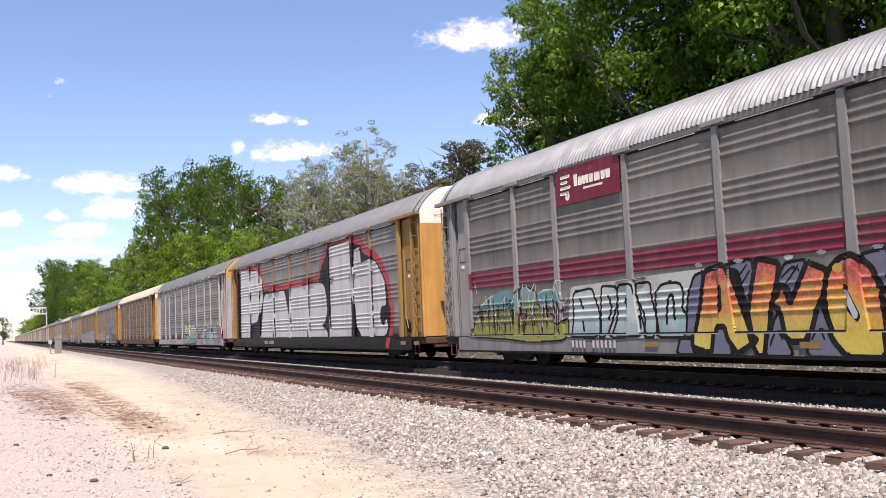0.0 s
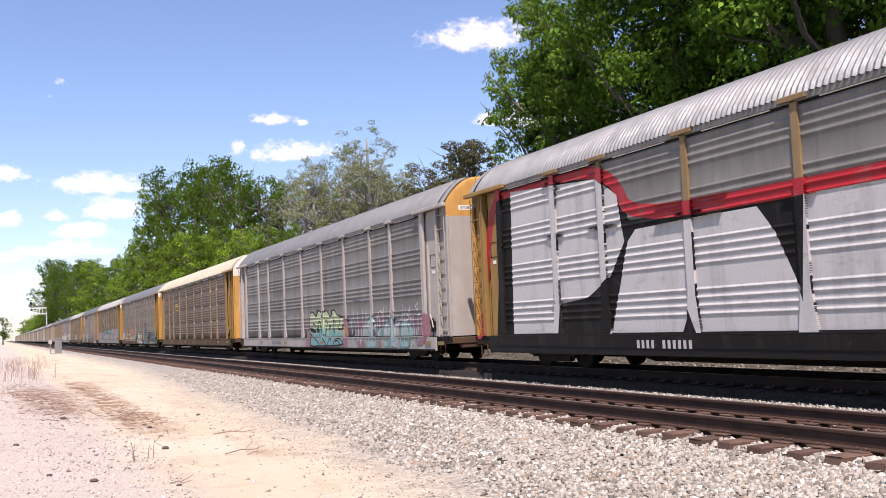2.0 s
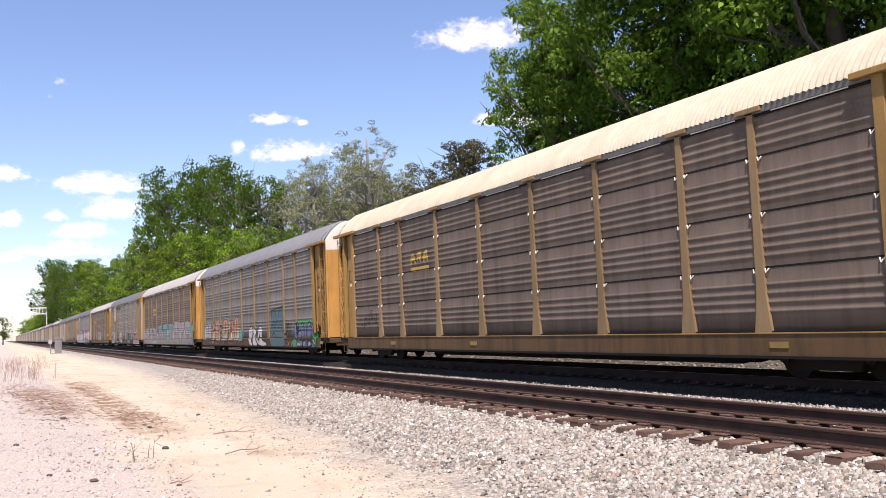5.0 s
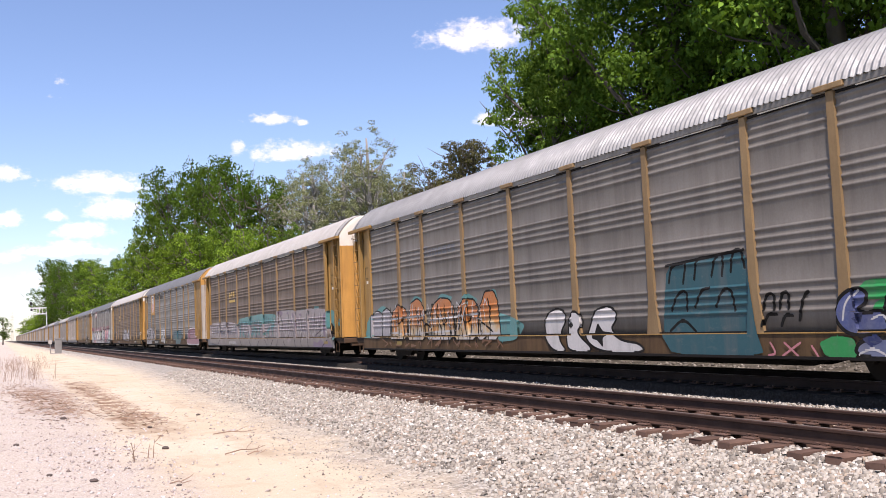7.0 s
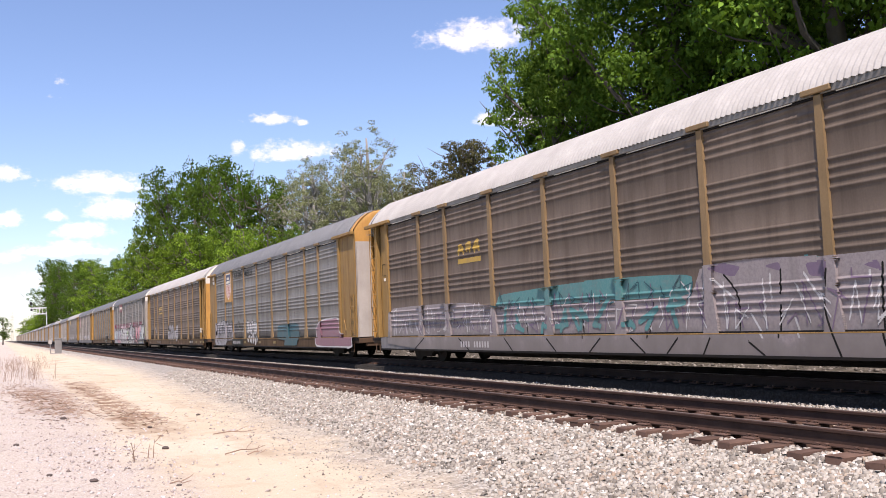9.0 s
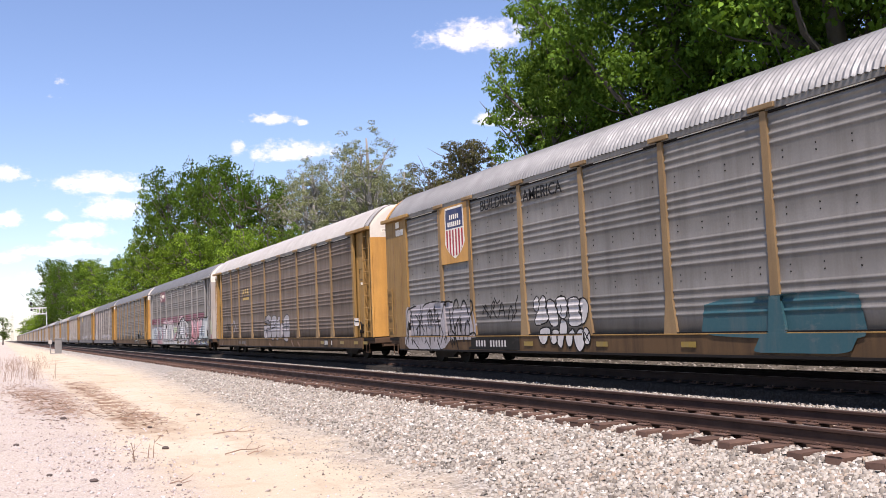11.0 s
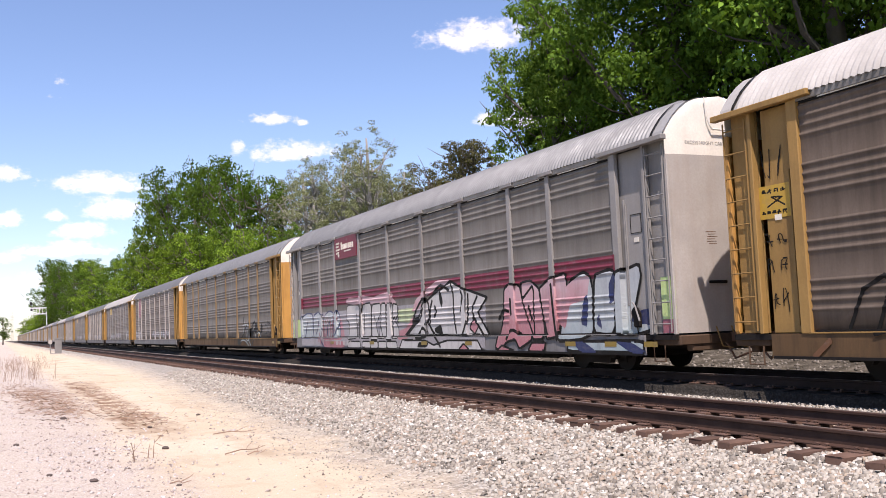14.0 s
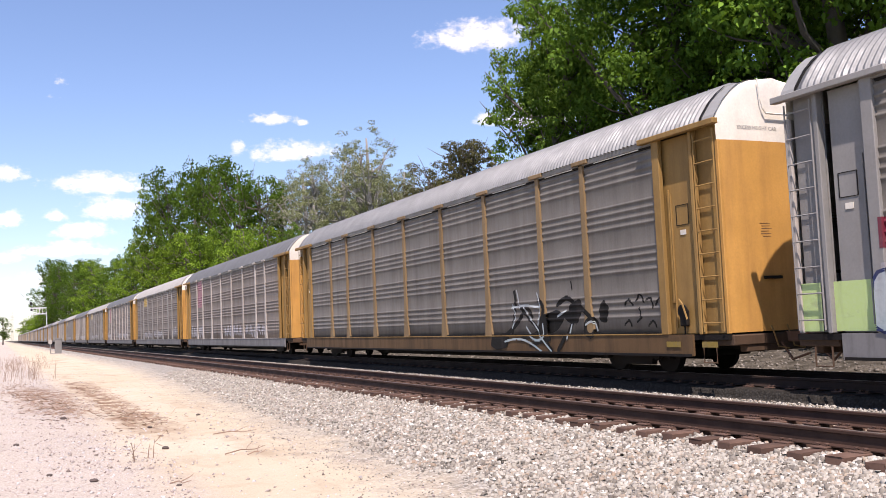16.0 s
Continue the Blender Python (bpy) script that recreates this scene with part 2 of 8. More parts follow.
def ground_material():
    m, nt, b = nodes_of("ground")
    co = nt.nodes.new("ShaderNodeTexCoord")
    sep = nt.nodes.new("ShaderNodeSeparateXYZ")
    nt.links.new(co.outputs["Object"], sep.inputs[0])

    def mth(op, a, c):
        n = nt.nodes.new("ShaderNodeMath")
        n.operation = op
        for i, v in enumerate((a, c)):
            if isinstance(v, (int, float)):
                n.inputs[i].default_value = v
            else:
                nt.links.new(v, n.inputs[i])
        return n.outputs[0]
    big = noise_node(nt, 0.35, 5)
    mid = noise_node(nt, 2.2, 5)
    fine = noise_node(nt, 30, 4, 0.7)
    sand = mix_node(nt, range_node(nt, big, 0.35, 0.65), (0.51, 0.42, 0.30), (0.56, 0.48, 0.365))
    sand = mix_node(nt, range_node(nt, mid, 0.55, 0.75, 0, 0.5), sand, (0.40, 0.31, 0.21))
    sand = mix_node(nt, range_node(nt, fine, 0.45, 0.75, 0, 0.45), sand, (0.30, 0.235, 0.175))
    crust = noise_node(nt, 0.9, 6, 0.65, stretch=(1, 0.35, 1))
    chips = noise_node(nt, 95, 2, 0.8)
    sand = mix_node(nt, range_node(nt, chips, 0.55, 0.75, 0, 0.35), sand, (0.22, 0.18, 0.15))
    sand = mix_node(nt, range_node(nt, crust, 0.52, 0.68, 0, 0.55), sand, (0.304, 0.220, 0.144))
    # brown earth and dead roots along the edge of the dirt track
    wob = mth("ADD", sep.outputs["X"], mth("MULTIPLY", mth("SUBTRACT", mid, 0.5), 1.1))
    def within(v, a, b, soft):
        return mth("MULTIPLY", range_node(nt, v, a, a + soft), range_node(nt, v, b - soft, b, 1, 0))
    earth = mth("MULTIPLY", within(wob, 1.95, 3.3, 0.4), within(sep.outputs["Y"], 16.5, 42.0, 3.5))
    roots = mth("MULTIPLY", within(wob, 0.2, 2.1, 0.5), within(sep.outputs["Y"], 20.0, 36.0, 4.0))
    brown = mth("MULTIPLY", mth("MAXIMUM", earth, mth("MULTIPLY", roots, 0.75)), range_node(nt, noise_node(nt, 1.6, 6, 0.7), 0.42, 0.56))
    # crushed stone, each chip its own grey
    vor = nt.nodes.new("ShaderNodeTexVoronoi")
    vor.inputs["Scale"].default_value = 21
    nt.links.new(co.outputs["Object"], vor.inputs["Vector"])
    sepc = nt.nodes.new("ShaderNodeSeparateColor")
    nt.links.new(vor.outputs["Color"], sepc.inputs[0])
    stone = ramp_node(nt, sepc.outputs[0], [(0.0, (0.16, 0.142, 0.118)), (0.35, (0.31, 0.283, 0.242)), (0.7, (0.39, 0.36, 0.315)), (1.0, (0.5, 0.47, 0.42))])
    # shade in the gaps between chips, painted into the colour
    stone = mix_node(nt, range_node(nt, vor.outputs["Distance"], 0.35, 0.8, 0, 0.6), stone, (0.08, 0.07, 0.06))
    pink = mix_node(nt, range_node(nt, fine, 0.4, 0.62), (0.52, 0.45, 0.385), (0.36, 0.305, 0.255))
    pink = mix_node(nt, range_node(nt, chips, 0.55, 0.72, 0, 0.6), pink, (0.21, 0.165, 0.14))
    pink = mix_node(nt, range_node(nt, mid, 0.5, 0.8, 0, 0.45), pink, (0.502, 0.441, 0.410))
    # left of the dirt track: pale pinkish crushed rock
    edge = mth("ADD", sep.outputs["X"], mth("MULTIPLY", mth("SUBTRACT", mid, 0.5), 1.6))
    edge = mth("ADD", edge, mth("MULTIPLY", mth("SUBTRACT", big, 0.5), 1.2))
    left = range_node(nt, mth("SUBTRACT", edge, mth("MULTIPLY", sep.outputs["Y"], 0.0)), 1.3, 2.3, 1, 0)
    col = mix_node(nt, left, sand, pink)
    col = mix_node(nt, brown, col, mix_node(nt, range_node(nt, fine, 0.35, 0.65), (0.17, 0.098, 0.06), (0.30, 0.19, 0.125)))
    toe = mth("MINIMUM", mth("ADD", 4.25, mth("MULTIPLY", sep.outputs["Y"], 0.045)), 6.6)
    shoulder = range_node(nt, mth("SUBTRACT", edge, toe), -1.0, 0.4)
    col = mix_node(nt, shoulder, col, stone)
    # fouled brown stone inside the near track; the far band paints the train's shade
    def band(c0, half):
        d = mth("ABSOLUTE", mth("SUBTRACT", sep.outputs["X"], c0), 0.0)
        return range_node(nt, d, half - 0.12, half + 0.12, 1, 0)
    col = mix_node(nt, mth("MULTIPLY", band(NEAR_MID, 0.95), 0.85), col, mix_node(nt, range_node(nt, fine, 0.3, 0.7), (0.068, 0.046, 0.034), (0.129, 0.091, 0.068)))
    # near-black: the shade under the train, put into the bed's colour
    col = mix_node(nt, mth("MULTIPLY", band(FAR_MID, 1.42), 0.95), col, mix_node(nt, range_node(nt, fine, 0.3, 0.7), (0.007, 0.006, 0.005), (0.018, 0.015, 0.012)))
    beyond = range_node(nt, edge, 14.8, 15.6)
    bank = mix_node(nt, range_node(nt, mid, 0.35, 0.65), (0.045, 0.039, 0.03), (0.15, 0.13, 0.108))
    # the bank's gaps get the same painted shade
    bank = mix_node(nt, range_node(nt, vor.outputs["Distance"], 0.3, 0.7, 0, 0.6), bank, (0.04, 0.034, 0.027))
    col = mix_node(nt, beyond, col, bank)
    wood = range_node(nt, edge, 26.0, 29.0)
    litter = mix_node(nt, range_node(nt, mid, 0.35, 0.65), (0.068, 0.065, 0.030), (0.122, 0.091, 0.053))
    col = mix_node(nt, wood, col, litter)
    far_left = range_node(nt, edge, -16, -9, 1, 0)
    col = mix_node(nt, far_left, col, mix_node(nt, range_node(nt, mid, 0.4, 0.6), (0.076, 0.106, 0.030), (0.152, 0.144, 0.061)))
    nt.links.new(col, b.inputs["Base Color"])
    b.inputs["Roughness"].default_value = 0.95
    b.inputs["Specular IOR Level"].default_value = 0.15
    h = mix_node(nt, shoulder, fine, mth("SUBTRACT", 1.0, vor.outputs["Distance"]))
    bump(nt, b, h, 0.7, 0.03)
    return m


def build_ground():
    xs = axis([(-2500, -300, 6), (-300, -40, 8), (-40, -4, 24), (-4, 9.5, 48), (9.5, 12.2, 14), (12.2, 12.6, 10), (12.6, 13.5, 5), (13.5, 18, 16), (18, 40, 20), (40, 300, 8), (300, 2500, 6)])
    ys = axis([(-400, -20, 8), (-20, 4, 16), (4, 45, 110), (45, 120, 60), (120, 400, 40), (400, 1200, 16), (1200, 4000, 8)])
    verts = [(x, y, ground_z(x, y)) for y in ys for x in xs]
    n = len(xs)
    faces = [(j * n + i, j * n + i + 1, (j + 1) * n + i + 1, (j + 1) * n + i) for j in range(len(ys) - 1) for i in range(n - 1)]
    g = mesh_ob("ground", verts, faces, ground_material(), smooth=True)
    tagged(g, "pale sandy dirt track beside a grey crushed-stone railway bed", "ground", kind="structure")


build_ground()


# ---- tracks ----
RAIL_PROF = [(-0.076, 0), (0.076, 0), (0.076, 0.012), (0.012, 0.03), (0.009, 0.138), (0.036, 0.15), (0.037, 0.178), (0.030, 0.186),
             (-0.030, 0.186), (-0.037, 0.178), (-0.036, 0.15), (-0.009, 0.138), (-0.012, 0.03), (-0.076, 0.012)]
M["rail"] = worn("rusty_rail", (0.055, 0.028, 0.019), dirt=(0.02, 0.012, 0.009), amount=0.6, rough=0.7, streak=False)
M["rail_head"] = worn("rolled_rail_head", (0.17, 0.135, 0.115), dirt=(0.1, 0.07, 0.055), amount=0.4, rough=0.45, metal=0.4, streak=False)
M["tie"] = worn("weathered_tie", (0.115, 0.067, 0.048), dirt=(0.045, 0.026, 0.02), amount=0.7, rough=0.9, streak=False, scale=4, rnd=0.25)
# darker tie and rail for the far track, the train's shade in their colour
M["tie_shaded"] = worn("oily_tie", (0.03, 0.022, 0.017), dirt=(0.012, 0.01, 0.009), amount=0.6, rough=0.9, streak=False, scale=4)
M["rail_shaded"] = worn("dark_rail", (0.028, 0.016, 0.012), dirt=(0.012, 0.009, 0.008), amount=0.6, rough=0.8, streak=False)
M["plate"] = worn("rusty_tie_plate", (0.12, 0.07, 0.05), dirt=(0.05, 0.03, 0.025), amount=0.6, rough=0.8, streak=False)


def build_track(name, mid, head_z, y_tie0, n_ties, label, tie_len=2.6, shaded=False):
    wood, iron = (M["tie_shaded"], M["rail_shaded"]) if shaded else (M["tie"], M["rail"])
    top = tagged(new(name), label, "railway track", kind="structure")
    top.location = (mid, 0, head_z)
    for side in (-1, 1):
        bm = bmesh.new()
        extrude_profile(bm, [(x + side * 0.755, z - 0.186) for x, z in RAIL_PROF], -40, 1100)
        r = part("rail", bm, iron, top)
        bm = bmesh.new()
        add_box(bm, (side * 0.755, 530, 0.001), (0.05, 1140, 0.004))
        part("running_surface", bm, M["rail_head"], r, "worn running surface of the rail head")
    rng = random.Random(5)
    bms = []
    for k in range(4):
        bm = bmesh.new()
        add_box(bm, (0, 0, -0.285), (tie_len, 0.23, 0.17), 0.012)
        for v in bm.verts:
            v.co += Vector((rng.uniform(-.012, .012), rng.uniform(-.008, .008), rng.uniform(-.006, .006)))
        me = D_.meshes.new("tie")
        bm.to_mesh(me), bm.free()
        me.materials.append(wood)
        bms.append(me)
    bm = bmesh.new()
    add_box(bm, (0, 0, -0.191), (0.36, 0.2, 0.018), 0.004)
    for sx in (-0.105, 0.105):
        for sy in (-0.06, 0.06):
            add_box(bm, (sx, sy, -0.172), (0.026, 0.026, 0.03))
            add_box(bm, (sx * 0.9, sy, -0.156), (0.05, 0.036, 0.012))
    plate = D_.meshes.new("tie_plate")
    bm.to_mesh(plate), bm.free()
    plate.materials.append(M["plate"])
    for i in range(n_ties):
        t = new("tie", bms[rng.randrange(4)])
        t.parent = top
        t.location = (rng.uniform(-.05, .05), y_tie0 + i * TIE_GAP + rng.uniform(-.03, .03), rng.uniform(-.012, .006))
        t.rotation_euler = (0, 0, rng.uniform(-.012, .012))
        if i < 110:
            for side in (-1, 1):
                p = new("tie_plate", plate)
                p.parent = t
                p.location = (side * 0.755 - t.location.x, 0, -t.location.z)
    # the rest of the ties, far off, in one piece
    bm = bmesh.new()
    y = y_tie0 + n_ties * TIE_GAP
    while y < 420:
        add_box(bm, (rng.uniform(-.05, .05), y, -0.285), (tie_len, 0.23, 0.17))
        y += TIE_GAP
    tagged(part("distant_ties", bm, wood, top), kind="stuff")
    return top


# ---- auto rack wagons ----
# wagon space: origin on the rail heads at mid length, y along the train, the side that faces the road at x = -1.55
HALF, PERIOD = 13.65, 28.853
DECK, SILL, EAVE = 0.82, 0.40, 4.84
POSTS = (-9.15, -7.18, -4.30, -1.46, 1.46, 4.30, 7.18, 9.15)
PANEL_END = 11.80
ROOF = [(-1.55, 4.84), (-1.50, 4.97), (-1.40, 5.11), (-1.27, 5.28), (-1.07, 5.47), (-0.86, 5.62), (-0.60, 5.71), (-0.30, 5.745), (0, 5.75)]
RIDGES = [g - 0.158 * i for g in (4.63, 3.65, 2.67, 1.69) for i in range(4)]
FACE = -1.50       # panels' flat face


def panel_profile():
    """(x, z) from the bottom of a side panel to its top, with its groups of four ridges."""
    pr = [(FACE, DECK + 0.03)]
    for z in sorted(RIDGES):
        for dz in (-0.055, -0.036, -0.018, 0.0, 0.016, 0.032, 0.046):      # rounded corrugation
            pr.append((FACE - 0.0115 * (1 + math.cos(math.pi * dz / (0.055 if dz < 0 else 0.046))), z + dz))
    return pr + [(FACE, EAVE - 0.02)]


PROFILE = panel_profile()


def skin_x(z):
    """How far out the side panel's surface lies at a height."""
    for (xa, za), (xb, zb) in zip(PROFILE, PROFILE[1:]):
        if za <= z <= zb:
            return xa + (xb - xa) * (z - za) / max(1e-6, zb - za)
    return FACE


def make_panel(y0, y1):
    verts, faces = [], []
    for y in (y0, y1):
        verts += [(x, y, z) for x, z in PROFILE]
    n = len(PROFILE)
    faces = [(i, i + n, i + n + 1, i + 1) for i in range(n - 1)]
    verts += [(FACE + 0.03, y0, PROFILE[0][1]), (FACE + 0.03, y1, PROFILE[0][1]), (FACE + 0.03, y0, PROFILE[-1][1]), (FACE + 0.03, y1, PROFILE[-1][1])]
    faces += [(0, 2 * n, 2 * n + 1, n), (n - 1, 2 * n - 1, 2 * n + 3, 2 * n + 2), (2 * n, 2 * n + 2, 2 * n + 3, 2 * n + 1)]
    return verts, faces


def roof_mesh(y0, y1, ribbed=True, fine=True):
    prof = (ROOF if fine else ROOF[::2]) + [(0.86, 5.62), (1.40, 5.11), (1.55, 4.84)]
    ys = [y0]
    lift = [0]
    pitch = 0.14                 # rounded ribs across the roof
    if ribbed:
        y = y0 + 0.06
        steps = 8 if fine else 4
        while y < y1 - pitch:
            for q in range(steps):
                ys.append(y + pitch * q / steps)
                lift.append(0.5 - 0.5 * math.cos(2 * math.pi * q / steps))
            y += pitch
    ys.append(y1), lift.append(0)
    verts = []
    for y, l in zip(ys, lift):
        for x, z in prof:
            nx, nz = x / 1.56, max(0.15, (z - 4.6))
            k = math.hypot(nx, nz)
            verts.append((x + l * 0.06 * nx / k, y, z + l * 0.06 * nz / k))
    n = len(prof)
    faces = [(j * n + i, j * n + i + 1, (j + 1) * n + i + 1, (j + 1) * n + i) for j in range(len(ys) - 1) for i in range(n - 1)]
    return verts, [f[::-1] for f in faces]


def box_part(name, parent, mat, c, s, bevel=0.008, label=""):
    bm = bmesh.new()
    add_box(bm, c, s, bevel)
    return part(name, bm, mat, parent, label)


def make_truck(parent, y, gear=True):
    bm = bmesh.new()
    add_box(bm, (0, y, .52), (2.1, .35, .2), .02)
    for k in (-1, 1):
        add_box(bm, (0, y + k * .34, .36), (1.5, .16, .2), .02)          # brake beams
        add_box(bm, (0, y + k * 1.42, .42), (1.9, .12, .22), .02)
    add_box(bm, (0, y, .30), (1.9, .5, .16), .03)
    add_box(bm, (0, y, .66), (2.3, 2.6, .16), .02)
    t = part("truck", bm, M["steel_dark"], parent, "dark cast steel bogie under the wagon")
    for sx in (-1, 1):
        bm = bmesh.new()
        x = sx * 1.0
        prof = [(-1.25, .30), (-1.25, .52), (-1.05, .60), (-.55, .66), (.55, .66), (1.05, .60), (1.25, .52), (1.25, .34), (1.0, .34), (.75, .42), (.62, .17), (-.62, .17), (-.75, .42), (-1.0, .34)]
        a = [bm.verts.new((x - .07, y + p, z)) for p, z in prof]
        b = [bm.verts.new((x + .07, y + p, z)) for p, z in prof]
        for i in range(len(prof)):
            j = (i + 1) % len(prof)
            bm.faces.new((a[i], a[j], b[j], b[i]))
        bm.faces.new(a[::-1]), bm.faces.new(b)
        for k in (-.15, 0, .15):
            add_disc(bm, (x - sx * 0.0, y + k, .38), .055, .11, "Z", 8)
        for k in (-.9, .9):
            add_disc(bm, (x + sx * .1, y + k, .40), .12, .06, "X", 10)
        part("side_frame", bm, M["steel_dark"], t)
    for k in (-.9, .9):
        bm = bmesh.new()
        for sx in (-1, 1):
            add_disc(bm, (sx * .765, 0, 0), .38, .05, "X", 24)
            add_disc(bm, (sx * .70, 0, 0), .405, .013, "X", 24)
            add_box(bm, (sx * .822, 0.12, 0), (.012, .2, .06))
            add_box(bm, (sx * .822, -0.12, 0), (.012, .2, .06))
        add_disc(bm, (0, 0, 0), .075, .78, "X", 10)
        w = part("wheelset", bm, M["steel_dark"], t)
        w.location = (0, y + k, .38)
        if gear:
            WHEELS.append(w)
    return t


WHEELS = []


def recessed_door(c, W, Fr, s, yp, ye, detail):
    """A set-back side door between two posts, and the ladder on the corner beside it."""
    bm = bmesh.new()
    add_box(bm, (-1.39, yp + s * .40, (DECK + EAVE) / 2 - .02), (.05, 1.0, EAVE - DECK - .06), .01)
    d = part("side_door", bm, Fr, W)
    bm = bmesh.new()
    add_box(bm, (-1.43, yp + s * .24, 2.6), (.035, .05, 2.3), .006)
    add_box(bm, (-1.43, yp + s * .30, 2.3), (.035, .03, 2.7), .006)
    part("lock_rod", bm, Fr, d)
    if detail == 2:
        bm = bmesh.new()
        for (cy, cz, sy, sz) in ((0, .2, .36, .012), (0, -.2, .36, .012), (.18, 0, .012, .4), (-.18, 0, .012, .4)):
            add_box(bm, (-1.42, yp + s * .62 + cy, 3.2 + cz), (.012, sy, sz))
        part("stencil_frame", bm, M["steel_dark"], d, "dark stencilled frame on the door")
        box_part("placard", d, M["white_paint"], (-1.422, yp + s * .62, 2.85), (.012, .16, .1), .0, "small white placard")
    box_part("corner_post", W, Fr, (-1.47, yp + s * 1.08, (DECK + EAVE) / 2), (.14, .09, EAVE - DECK), .012)
    # ladder on the corner
    bm = bmesh.new()
    ya, yb = yp + s * 1.18, ye - s * .12
    add_tube(bm, [(-1.53, ya, DECK + .05), (-1.53, ya, EAVE - .12)], .016)
    add_tube(bm, [(-1.53, yb, DECK + .05), (-1.53, yb, EAVE - .12)], .016)
    for k in range(9):
        z = DECK + .22 + k * .44
        add_tube(bm, [(-1.53, ya, z), (-1.53, yb, z)], .014)
    part("ladder", bm, Fr, W)
    box_part("corner_wall", W, Fr, (-1.36, yp + s * 1.36, (DECK + EAVE) / 2), (.04, .62, EAVE - DECK - .02), .006)


def warning_text(W, ye, plate):
    """Small stencilled words across the upper end wall, on a white strip on some wagons."""
    cu = D_.curves.new("warning", "FONT")
    cu.body, cu.size, cu.align_x = "EXCESS HEIGHT CAR", 0.105, "LEFT"
    ob = new("tmp_text", cu)
    me = D_.meshes.new_from_object(ob.evaluated_get(bpy.context.evaluated_depsgraph_get()))
    D_.objects.remove(ob)
    back = lambda x: ye + .02 + .05 * (x / 1.46) ** 2 - .006     # the wall is bowed
    me.transform(Matrix(((1, 0, 0, -.98), (0, 0, -1, 0), (0, 1, 0, 4.72), (0, 0, 0, 1))))
    for v in me.vertices:
        v.co.y = back(v.co.x)
    me.materials.append(M["steel_dark"] if plate else M["grey_paint"])
    if plate:
        xs = [-1.05 + .13 * k for k in range(13)]
        mesh_ob("warning_plate", [(x, back(x) + .003, z) for x in xs for z in (4.68, 4.83)], [(2 * k, 2 * k + 2, 2 * k + 3, 2 * k + 1) for k in range(12)], M["white_paint"], W, "white strip with small dark lettering")
    o = new("warning_lettering", me)
    o.parent = W


